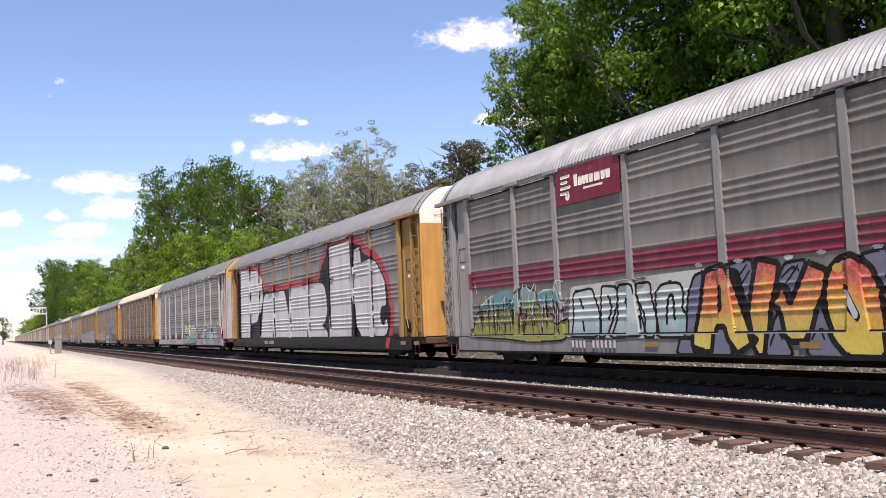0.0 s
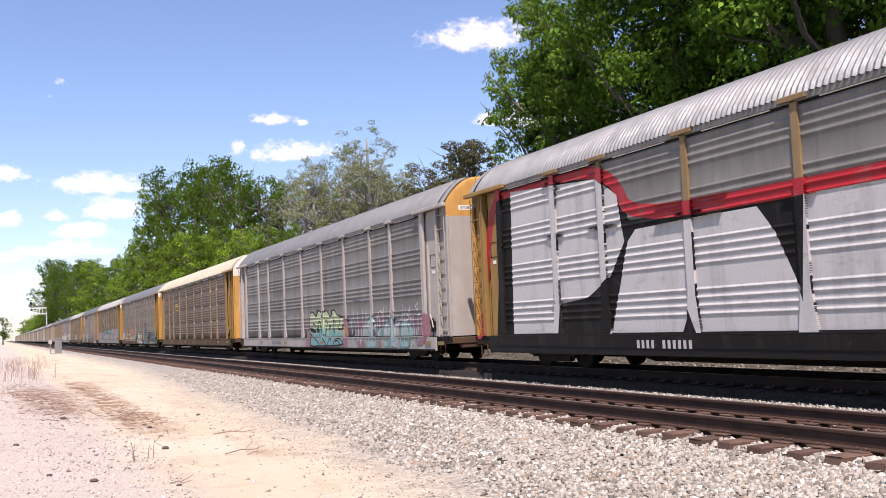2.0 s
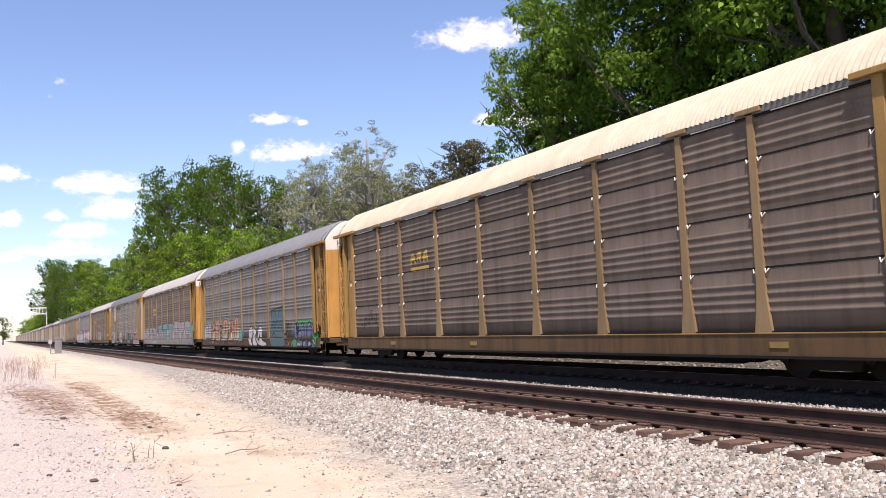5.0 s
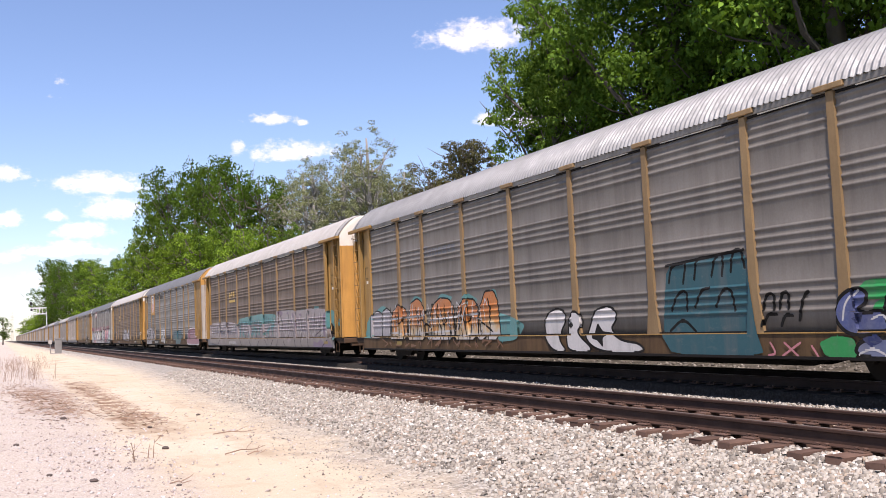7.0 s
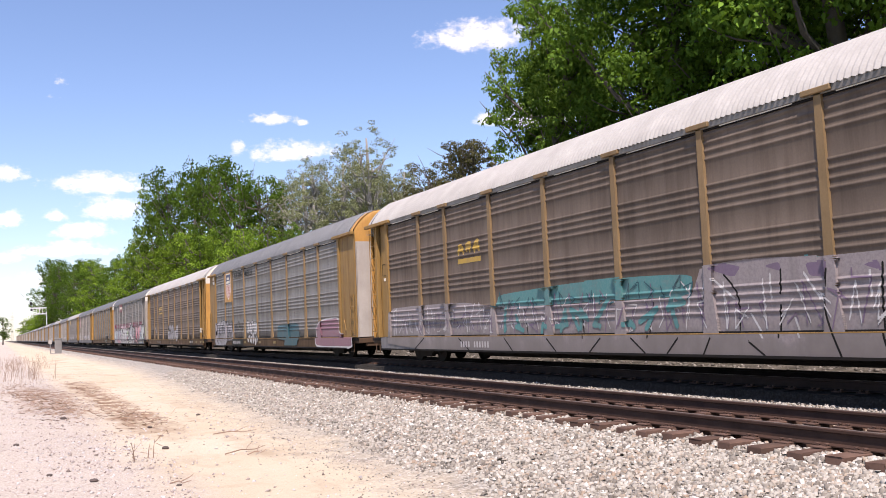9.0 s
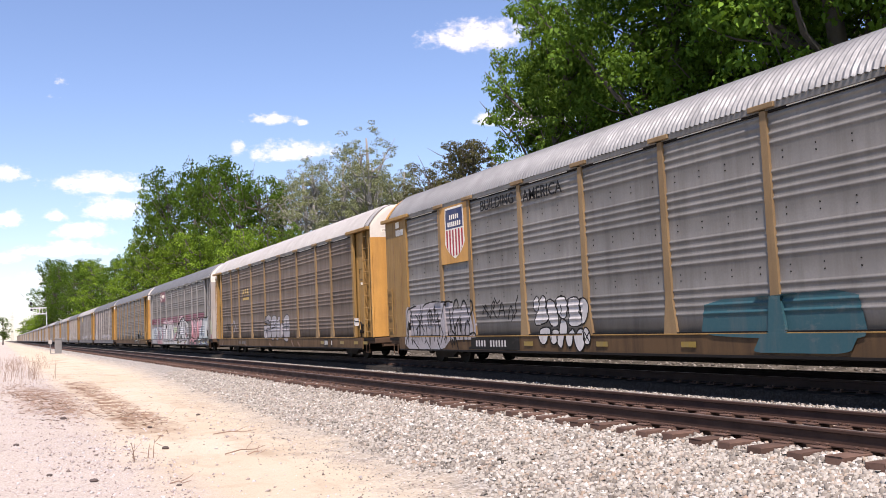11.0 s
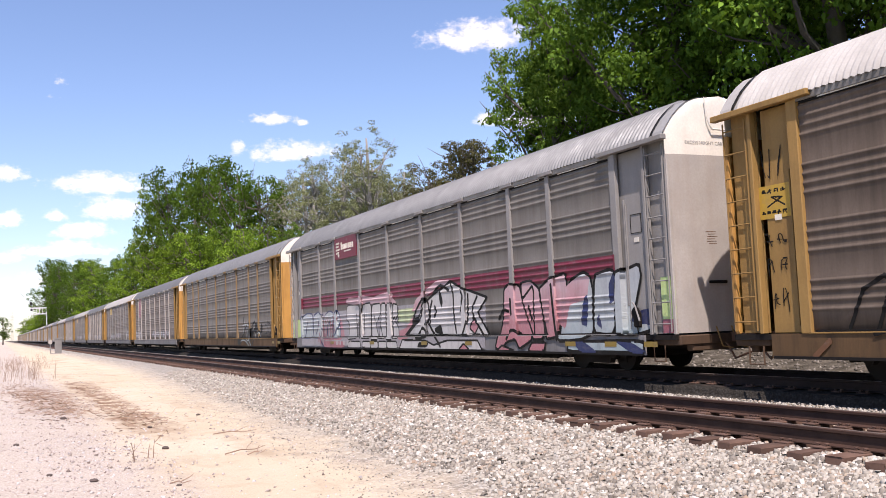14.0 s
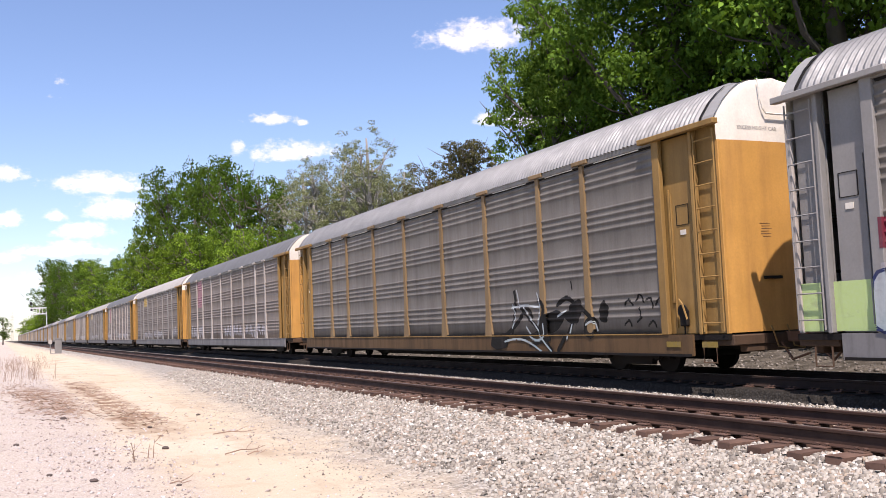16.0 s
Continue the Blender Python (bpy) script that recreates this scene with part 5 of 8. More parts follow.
def golden_logo(w):
    shape = letters("###", 6.4, 4.95, 3.18, 3.62, .055, 4, 0)
    paint(w, "emblem", shape, G["gold"], 1, "golden yellow emblem of broken bars")
    paint(w, "emblem_bar", rect(6.4, 4.95, 2.96, 3.10), G["gold"], 1)


def shield_sign(w):
    """Yellow plate with a shield: navy above, red and white stripes below."""
    bm = bmesh.new()
    add_box(bm, (-1.548, 8.17, 3.90), (.02, 2.16, 1.80), .004)
    s = part("sign_plate", bm, M["yellow_end"], w, "yellow sign plate with a shield emblem")

    def half_w(z):
        t = (z - 3.14) / 1.54
        return .66 * (min(1, (t / .28)) ** .6 if t < .28 else 1.0 - .10 * max(0, t - .8) / .2 - .05 * math.sin((t - .28) * 4.3))

    def body(name, za, zb, k, x, mat, label="", strip=None):
        zs = [za + (zb - za) * i / 10 for i in range(11)]
        bm2 = bmesh.new()
        L, R = [], []
        for z in zs:
            hw = max(.02, half_w(z) * k)
            a, b = (-hw, hw) if strip is None else (max(-hw, strip[0]), min(hw, strip[1]))
            if b - a < .01:
                a = b = max(-hw, min(hw, (strip[0] + strip[1]) / 2))
                a -= .004
            L.append(bm2.verts.new((x, 8.10 + b, z))), R.append(bm2.verts.new((x, 8.10 + a, z)))
        for i in range(10):
            bm2.faces.new((L[i], R[i], R[i + 1], L[i + 1]))
        return part(name, bm2, mat, s, label)
    body("shield_rim", 3.14, 4.68, 1.0, -1.561, M["white_paint"], "white shield rim")
    body("shield_head", 4.04, 4.62, .9, -1.564, G["navy"], "navy upper field of the shield")
    for i in range(6):
        y = -.5 + i * .2
        body("stripe", 3.22, 4.0, .9, -1.564, G["red"], "red stripe", (y - .052, y + .052))
    for z, n in ((4.38, 5), (4.17, 7)):
        bm = bmesh.new()
        for i in range(n):
            add_box(bm, (-1.567, 8.10 + (n - 1) * .065 - i * .13, z), (.004, .08, .14))
        part("lettering_bar", bm, M["white_paint"], s, "white bars in place of lettering")


def slogan(w, text, y, z, size):
    cu = D_.curves.new("slogan", "FONT")
    cu.body, cu.size, cu.extrude, cu.align_x, cu.offset = text, size, 0.003, "LEFT", 0.003
    ob = new("tmp_text", cu)
    me = D_.meshes.new_from_object(ob.evaluated_get(bpy.context.evaluated_depsgraph_get()))
    D_.objects.remove(ob)
    me.name = "slogan_lettering"
    me.materials.append(G["black"])
    o = new("slogan_lettering", me)
    o.parent = w
    # text x runs toward lower y, text y runs up, facing -x
    o.matrix_basis = Matrix(((0, 0, -1, -1.572), (-1, 0, 0, y), (0, 1, 0, z), (0, 0, 0, 1)))
    o["label"] = "black block lettering on the side panels"
    return o


def eased(points, rounds, closed):
    """Corners of a drawn line, cut off again and again until it runs softly."""
    for _ in range(rounds):
        pairs = list(zip(points, points[1:] + points[:1])) if closed else list(zip(points, points[1:]))
        cut = [(a[0] * q + b[0] * (1 - q), a[1] * q + b[1] * (1 - q)) for a, b in pairs for q in ((.75, .25) if rounds > 1 else (.88, .12))]
        points = cut if closed else [points[0]] + cut[1:-1] + [points[-1]]
    return points


def mass(w, shapes, fill, edge="", line=0.035, label="", name="graffiti_fill", rounds=1):
    """Flat letters, each a list of corners and a piece of its own, with a drawn edge round every one."""
    shapes = [eased(list(s), rounds, True) for s in shapes]
    for k, s in enumerate(shapes):
        paint(w, name, [("poly", tuple(s))], G[fill], 1, label, step=0.12 if k else 1.0)
    for k, s in enumerate(shapes if edge else ()):
        paint(w, "graffiti_outline", path(s + [s[0]], line), G[edge], 1, step=0.12 if k else 1.0)


def strokes(w, lines, mat, r, name="graffiti_line", label=""):
    for k, s in enumerate(lines):
        paint(w, name, path(eased(list(s), 2, False), r), G[mat], 1, label, step=0.12 if k else 1.0)


def paint_wagons(W):
    w = W[0]
    paint(w, "stripe", rect(11.8, -11.8, 2.16, 2.62), G["stripe"], 1, "dark red stripe along the side", posts=False)
    paint(w, "pale_band", poly((6.88, 0.79), (6.65, 1.97), (4.4, 2.03), (2.32, 2.08), (1.3, 2.09), (1.43, 0.73)), G["cream"], 1)
    red_sign(w, 7.0, 4.44, 3.93, 4.80)
    mass(w, [[(11.3, 1.58), (10.86, 1.85), (10.2, 2.01), (9.57, 2.07), (9.43, 1.64), (9.62, 1.54)], [(8.2, 1.86), (7.74, 1.98), (7.2, 1.91), (7.02, 1.63), (7.51, 1.55), (8.17, 1.6)], [(6.91, 1.28), (6.76, 1.28), (6.81, 0.77), (7.06, 0.77)]], "teal", "", label="teal patches of spiky graffiti")
    mass(w, [[(11.86, 0.81), (11.47, 1.52), (9.56, 1.54), (9.28, 1.93), (8.82, 2.13), (8.25, 1.94), (8.18, 1.58), (7.61, 1.41), (7.28, 1.07), (6.81, 1.26), (6.86, 0.72), (8.54, 0.66), (9.7, 0.75)]], "moss", "black", .02, "green and yellow spiky graffiti letters")
    strokes(w, [[(11.42, 1.36), (9.48, 1.41), (7.93, 1.37), (6.89, 1.45)], [(11.55, 1.08), (9.5, 1.17), (8.22, 1.09)], [(10.64, 0.79), (10.5, 1.53)], [(9.16, 0.78), (8.93, 1.92)], [(8.12, 0.78), (8.34, 1.32), (8.16, 1.74)], [(7.33, 0.75), (7.51, 1.3)], [(9.85, 0.78), (10.13, 1.06)]], "rust", .022)
    strokes(w, [[(9.53, 1.57), (9.34, 1.94), (9.09, 2.13)], [(8.74, 2.13), (8.53, 1.9), (8.28, 2.17)], [(8.15, 1.88), (7.81, 1.98), (7.48, 1.92), (7.2, 2.14)], [(7.22, 1.91), (7.08, 1.56), (6.82, 1.69)], [(7.9, 1.59), (7.25, 1.62), (7.16, 1.29)], [(11.36, 1.58), (10.93, 1.82), (10.53, 1.93)], [(11.57, 2.36), (11.46, 2.04)]], "white", .018, "graffiti_highlight")
    mass(w, [[(6.71, 0.79), (6.57, 1.28), (6.56, 1.84), (5.79, 1.9), (5.62, 1.57), (5.51, 1.31), (5.56, 0.78)], [(5.45, 1.5), (5.41, 1.93), (4.86, 1.89), (4.8, 1.6), (4.98, 1.24), (5.3, 0.78), (5.52, 0.78)], [(4.82, 1.91), (4.25, 1.91), (4.16, 1.64), (3.89, 1.21), (3.97, 0.8), (5.13, 0.77), (4.84, 1.23)], [(4.21, 1.91), (3.68, 1.92), (3.64, 1.56), (3.52, 1.2), (3.56, 0.77), (3.9, 0.78)], [(3.52, 1.2), (3.52, 1.67), (3.35, 1.83), (3.06, 1.88), (2.76, 1.85), (2.64, 1.68), (2.71, 1.29), (2.51, 1.22), (2.49, 0.77), (3.47, 0.77)]], "mint", "black", .03, "silver and mint graffiti letters outlined in black")
    strokes(w, [[(6.27, 1.66), (6.17, 1.46)], [(5.15, 1.68), (5.03, 1.43), (5.18, 1.18)], [(4.54, 1.59), (4.5, 1.41)], [(4.08, 1.22), (4.07, 0.98)], [(3.21, 1.06), (3.13, 1.59), (2.95, 1.64), (2.96, 1.13)], [(6.21, 1.14), (6.18, 0.94)]], "black", .035)
    mass(w, [[(2.65, 0.77), (2.51, 1.62), (2.31, 1.96), (2.05, 2.03), (2.12, 1.6), (2.29, 0.77)], [(1.41, 2.12), (0.75, 2.17), (0.74, 1.74), (0.93, 1.14)], [(0.2, 1.71), (-0.01, 2.04), (-0.49, 2.07), (-0.18, 1.4), (-0.02, 1.65)], [(1.87, 0.52), (1.77, 0.97), (1.47, 0.99), (1.4, 0.71), (1.32, 0.44), (1.89, 0.44)], [(0.55, 0.44), (0.34, 1.03), (0.17, 1.24), (0.05, 0.81), (-0.14, 0.44)], [(-0.4, 0.44), (-0.59, 1.1), (-0.71, 1.4), (-0.83, 0.99), (-0.99, 0.71), (-1.23, 0.44)], [(-1.57, 2.05), (-1.99, 2.11), (-2.07, 2.1), (-2.01, 1.41), (-1.87, 1.68)], [(2.89, 0.44), (2.77, 0.74), (2.43, 0.74), (2.39, 0.46), (2.07, 0.44)]], "violet", "black", .03, "slate-violet wedges between the letters")
    mass(w, [[(2.41, 0.58), (2.38, 0.85), (2.17, 1.39), (2.03, 2.03), (1.42, 2.13), (1.2, 1.66), (0.9, 0.84), (0.67, 0.71), (1.19, 0.47), (1.43, 0.73), (1.5, 0.97), (1.77, 0.97), (1.88, 0.46)], [(0.86, 0.73), (0.93, 1.19), (0.75, 1.84), (0.64, 2.16), (0.12, 2.05), (0.2, 1.69), (0.37, 1.28), (0.53, 0.44), (0.7, 0.44)], [(0.37, 1.32), (0.05, 1.68), (-0.07, 1.31), (-0.36, 1.79), (-0.5, 2.01), (-0.91, 1.85), (-0.81, 1.47), (-0.62, 1.18), (-0.43, 0.69), (-0.11, 0.67), (0.1, 0.83), (0.17, 1.24)]], "fire", "black", .055, "huge red, orange and yellow graffiti letters")
    mass(w, [[(-0.81, 1.45), (-0.91, 1.83), (-1.16, 2.03), (-1.45, 2.07), (-1.76, 1.84), (-1.9, 1.52), (-1.94, 1.07), (-1.98, 0.44), (-1.23, 0.44), (-0.97, 0.71), (-0.84, 1.08)]], "fire", "black", .055, "huge red, orange and yellow graffiti letters")
    mass(w, [[(1.66, 1.77), (1.52, 1.73), (1.53, 1.26), (1.72, 1.2)], [(1.38, 2.07), (1.11, 2.01), (1.02, 1.74), (0.91, 1.34), (0.99, 1.14), (1.16, 1.46)], [(-1.19, 1.63), (-1.31, 1.55), (-1.55, 1.08), (-1.47, 0.98), (-1.28, 1.19)]], "black", "", name="graffiti_shadow")
    strokes(w, [[(-1.24, 1.48), (-1.44, 1.08)], [(-1.3, 1.45), (-1.46, 1.12)]], "sky", .04, "graffiti_highlight")
    for spot in ((0.52, 1.71, 0.11, 0.07), (1.44, 1.73, 0.09, 0.09), (1.44, 1.47, 0.09, 0.09), (-0.49, 1.60, 0.14, 0.06), (-1.12, 1.87, 0.11, 0.08), (-1.08, 1.46, 0.09, 0.06), (-1.78, 1.47, 0.10, 0.05)):
        paint(w, "graffiti_dot", oval(*spot), G["gold"], 6, step=0.1)
    for spot in ((2.15, 2.15, 0.10, 0.05), (1.08, 2.16, 0.13, 0.04), (-0.11, 2.13, 0.11, 0.04), (-0.82, 2.15, 0.10, 0.04), (-1.91, 2.15, 0.12, 0.03)):
        paint(w, "graffiti_dot", oval(*spot), G["white"], 6, step=0.1)
    strokes(w, [[(1.22, 1.77), (0.9, 2.06)], [(1.13, 1.64), (0.83, 1.95)], [(0.09, 1.78), (-0.18, 1.98), (-0.32, 1.89)], [(-0.03, 1.7), (-0.3, 1.97)], [(0.38, 0.63), (0.22, 0.93), (0.09, 0.73)], [(-0.55, 0.73), (-0.71, 0.96), (-0.81, 0.73)]], "black", .018)
    scribble(w, "graffiti_line", "black", 11.5, 7.0, .84, 1.95, 16, .016, 61)
    scribble(w, "graffiti_highlight", "white", 11.4, 6.9, 1.0, 2.2, 14, .013, 62)
    number_bars(w, 6.62, .64, "stencil")
    reflectors(w, (3.65, -.5, -5))

    w = W[1]
    paint(w, "graffiti_shadow", poly((12.43, 0.98), (11.91, 4.58), (11.15, 4.66), (7.51, 4.49), (6.6, 3.98), (6.2, 3.28), (1.71, 3.19), (-2.98, 3.23), (-3.17, 3.87), (-3.84, 4.22), (-4.38, 4.75), (-7.01, 4.67), (-7.19, 4.51), (-8.23, 4.42), (-8.4, 3.98), (-9.22, 3.89), (-9.92, 3.55), (-10.33, 3.15), (-10.8, 2.64), (-10.78, 2.05), (-11.02, 1.79), (-10.9, 1.18), (-10.5, 0.54), (12.47, 0.55)), G["black"], 2)
    strokes(w, [[(13.23, 0.88), (12.88, 2.72), (12.39, 4.53), (11.45, 4.68), (9.58, 4.67), (7.63, 4.61), (6.58, 4.18), (6.2, 3.32), (1.7, 3.28), (-2.99, 3.3), (-3.14, 3.9), (-3.81, 4.28), (-4.32, 4.78), (-6.99, 4.74), (-7.14, 4.58), (-8.28, 4.46), (-8.41, 4.06), (-9.23, 3.94), (-9.97, 3.59), (-10.36, 3.19), (-10.84, 2.67), (-10.85, 2.06), (-11.11, 1.81), (-10.98, 1.18), (-10.62, 0.54)]], "red", .15, "graffiti_outline", "bright red outline of the graffiti")
    white = poly((11.23, 4.62), (7.34, 4.36), (6.61, 3.89), (6.42, 2.84), (6.96, 2.13), (7.92, 1.68), (9.01, 1.59), (9.15, 0.87), (11.38, 0.88)) + poly((7.03, 0.86), (6.3, 2.83), (5.99, 3.08), (2.5, 3.1), (2.09, 2.59), (1.57, 1.48), (1.42, 0.83), (4.23, 0.85), (4.44, 1.31), (4.69, 0.85)) \
        + poly((1.59, 0.83), (1.36, 3.16), (-3.04, 3.17), (-3.6, 3.03), (-3.92, 2.55), (-3.96, 1.94), (-3.67, 1.5), (-3.25, 1.33), (-3.79, 1.13), (-4.12, 0.84), (-1.52, 0.82), (-1.34, 1.21), (-1.09, 0.82)) \
        + poly((-4.36, 0.85), (-4.43, 2.22), (-4.42, 4.56), (-6.93, 4.58), (-6.93, 3.82), (-7.14, 3.55), (-7.07, 2.33), (-6.86, 0.84)) \
        + poly((-7.39, 4.13), (-7.99, 4.25), (-8.08, 3.77), (-8.15, 3.61), (-9.11, 3.7), (-9.59, 3.57), (-10.02, 3.22), (-10.43, 2.77), (-10.52, 2.21), (-10.43, 1.96), (-10.1, 1.89), (-9.92, 1.58), (-10.01, 1.29), (-10.22, 1.24), (-10.52, 1.48), (-10.63, 1.19), (-10.4, 0.94), (-10.07, 0.83), (-7.98, 0.84), (-7.48, 1.26), (-7.33, 2.05), (-7.09, 2.46))
    paint(w, "graffiti_fill", white, G["white"], 3, "huge white graffiti letters over the whole side")
    paint(w, "graffiti_eye", oval(-10.18, 1.61, 0.27, 0.34), G["black"], 4)
    number_bars(w, 6.1, .64, "stencil")
    reflectors(w, (-12.05, -13.15))

    w = W[2]
    mass(w, [[(0.96, 0.44), (0.85, 1.45), (0.35, 1.7), (0.24, 0.44)], [(-3.89, 0.49), (-3.98, 1.45), (-4.3, 1.74), (-4.54, 1.32), (-4.57, 0.49)], [(-5.27, 1.25), (-5.81, 1.48), (-6.71, 1.46), (-6.73, 1.19), (-6.14, 1.07), (-5.82, 0.86), (-5.31, 0.86)], [(-6.16, 1.28), (-6.89, 1.37), (-11.72, 1.57), (-11.68, 0.82), (-5.88, 0.86)], [(-7.58, 1.48), (-7.82, 1.81), (-8.19, 1.71), (-8.27, 1.23), (-7.87, 1.14), (-7.55, 1.23)], [(-11.2, 0.54), (-11.5, 0.84), (-11.26, 1.14), (-11.6, 1.57), (-12.01, 1.58), (-12.03, 0.82), (-11.68, 0.57)], [(-5.51, 0.72), (-6.35, 0.72), (-6.57, 0.46), (-5.71, 0.45)], [(-7.5, 0.72), (-8.04, 0.72), (-8.16, 0.47), (-7.65, 0.47)]], "plum", "", label="rose and red spray patches", name="graffiti_cloud")
    mass(w, [[(0.38, 1.87), (0.09, 1.96), (-0.08, 1.91), (-0.52, 1.71), (-0.6, 1.97), (-0.83, 2.0), (-1.24, 1.88), (-1.5, 1.66), (-1.57, 1.93), (-1.96, 1.96), (-2.27, 1.72), (-2.5, 1.68), (-2.55, 1.96), (-2.93, 1.94), (-3.26, 1.73), (-3.47, 1.73), (-3.75, 1.67), (-4.02, 1.63), (-4.03, 1.36), (-4.27, 1.26), (-4.23, 1.03), (-4.07, 0.9), (-3.99, 0.53), (0.29, 0.46), (0.13, 0.93), (0.46, 1.01)]], "lagoon", "black", .03, "pale green and teal graffiti letters outlined in black")
    mass(w, [[(0.46, 1.28), (-0.08, 1.24), (-0.47, 1.12), (-0.4, 1.0), (0.29, 1.09)], [(-0.53, 1.21), (-0.77, 1.36), (-0.92, 1.09), (-0.68, 1.0)], [(-3.26, 1.34), (-3.37, 1.13), (-3.85, 1.06), (-3.91, 1.17), (-3.47, 1.2)], [(-3.83, 1.32), (-4.0, 1.34), (-4.02, 1.1), (-3.87, 1.14)], [(-0.58, 1.69), (-0.79, 1.93), (-0.66, 2.0), (-0.49, 1.82)], [(-2.48, 1.7), (-2.55, 1.92), (-2.68, 1.92), (-2.66, 1.69)]], "black", name="graffiti_shadow")
    strokes(w, [[(-0.14, 1.91), (-0.52, 1.71), (-0.66, 1.99), (-1.14, 1.96), (-1.48, 1.66)], [(-0.57, 0.99), (-0.78, 1.48), (-1.16, 1.57), (-0.89, 0.95)], [(-1.56, 1.93), (-1.53, 1.66), (-1.31, 0.98)], [(-1.77, 1.55), (-2.07, 1.57), (-1.76, 0.94), (-1.57, 0.94)], [(-2.23, 1.3), (-2.47, 1.32), (-2.26, 1.13), (-2.23, 1.3)], [(-2.8, 1.5), (-3.07, 1.52), (-2.79, 0.93)], [(-2.86, 1.66), (-2.71, 1.06)], [(-3.9, 1.64), (-3.54, 1.66), (-3.51, 1.32)], [(-0.32, 0.82), (-0.81, 0.67), (-1.06, 0.46)], [(-1.4, 0.81), (-1.74, 0.67), (-1.92, 0.47)], [(-2.06, 0.48), (-2.23, 0.74), (-2.51, 0.84), (-2.54, 0.67)], [(-2.79, 0.48), (-2.99, 0.74), (-3.42, 0.83), (-3.82, 0.74), (-4.0, 0.56)], [(-3.07, 0.67), (-3.41, 0.74), (-3.64, 0.55)], [(-0.04, 1.44), (-0.38, 1.39), (-0.31, 1.21)]], "black", .03)
    mass(w, [[(-4.14, 1.2), (-4.33, 1.32), (-4.4, 1.03), (-4.22, 0.78), (-4.09, 0.79)]], "gold", name="graffiti_glow")
    strokes(w, [[(0.27, 1.71), (0.31, 1.34)], [(-0.7, 1.81), (-1.18, 1.78)], [(-2.6, 1.77), (-2.61, 1.38)], [(-3.61, 1.13), (-3.93, 1.09), (-4.17, 1.24)], [(0.0, 1.02), (-1.26, 0.99)], [(-2.8, 0.98), (-3.68, 0.97)], [(-1.67, 1.48), (-1.94, 1.74)]], "white", .014, "graffiti_highlight")
    mass(w, [[(-6.12, 0.85), (-6.2, 1.18), (-6.86, 1.5), (-7.28, 1.59), (-7.6, 1.25), (-7.34, 0.85)], [(-8.2, 0.84), (-8.18, 1.11), (-8.49, 1.37), (-8.97, 1.46), (-9.07, 1.21), (-8.95, 0.84)], [(-8.92, 0.48), (-8.89, 1.4), (-9.21, 1.54), (-9.6, 1.38), (-9.56, 0.48)], [(-9.7, 0.83), (-9.85, 1.31), (-10.28, 1.41), (-10.69, 1.23), (-10.9, 1.01), (-10.82, 0.82)], [(-7.6, 0.84), (-7.67, 1.1), (-8.09, 1.05), (-8.15, 0.84)], [(-6.57, 0.46), (-6.73, 0.72), (-7.5, 0.72), (-7.61, 0.47)], [(-8.27, 0.72), (-8.71, 0.72), (-8.76, 0.48), (-8.41, 0.47)], [(-9.84, 0.49), (-9.97, 0.72), (-10.71, 0.71), (-10.53, 0.49)]], "mint", "teal", .03, "teal and white wild graffiti letters")
    strokes(w, [[(-6.15, 1.08), (-6.47, 1.44), (-6.92, 1.66), (-7.37, 1.64)], [(-6.37, 0.88), (-6.64, 1.21), (-7.22, 1.26)], [(-7.68, 1.25), (-7.68, 1.63), (-8.04, 1.8), (-8.31, 1.6), (-8.23, 1.17), (-7.92, 1.05)], [(-8.32, 0.86), (-8.48, 1.23), (-8.89, 1.4)], [(-9, 1.69), (-9.01, 1.39), (-9.37, 1.27), (-9.58, 1.55)], [(-9.52, 0.86), (-9.71, 1.37), (-10.23, 1.68), (-10.68, 1.45), (-10.98, 1.17), (-10.92, 0.84)], [(-9.81, 0.85), (-10.06, 1.36), (-10.48, 1.4)], [(-11.07, 0.84), (-11.29, 1.48), (-11.45, 1.6), (-11.55, 1.37), (-11.56, 0.84)], [(-7.74, 0.52), (-7.63, 0.72)], [(-9.18, 1.21), (-9.48, 0.86)], [(-9.31, 0.62), (-9.58, 0.69), (-9.71, 0.58), (-9.48, 0.48), (-9.31, 0.62)]], "white", .02, "graffiti_highlight")
    strokes(w, [[(-10.79, 0.54), (-10.97, 0.69), (-11.11, 0.54)]], "white", .02, "graffiti_highlight")
    strokes(w, [[(-6.66, 1.47), (-6.73, 1.67), (-6.5, 1.7)], [(-9.02, 1.55), (-8.67, 1.59)]], "chalk", .03, "graffiti_highlight")
    strokes(w, [[(-4.48, 1.61), (-4.47, 1.44)], [(-4.62, 1.61), (-4.61, 1.44)], [(-4.42, 1.53), (-4.7, 1.52)], [(-6.53, 2.07), (-6.59, 2.23)], [(-5.88, 2.22), (-5.23, 2.23)]], "navy", .03, "tag")
    scribble(w, "graffiti_line", "teal", -4.8, -11.4, .52, 1.7, 18, .02, 63)
    scribble(w, "graffiti_highlight", "white", -4.8, -11.4, .55, 1.95, 20, .016, 64)
    number_bars(w, 6.6, .64, "faded")
    reflectors(w, (8.7, 4.2, -1.4, -12.1, -13.1))
    paint(w, "tag", scrawl(1.6, 11, 1.7, 2.4, 12, .014, 6) + scrawl(3, 9, 1.9, 3.3, 7, .012, 66), G["faded"], 1)

    w = W[3]
    golden_logo(w)
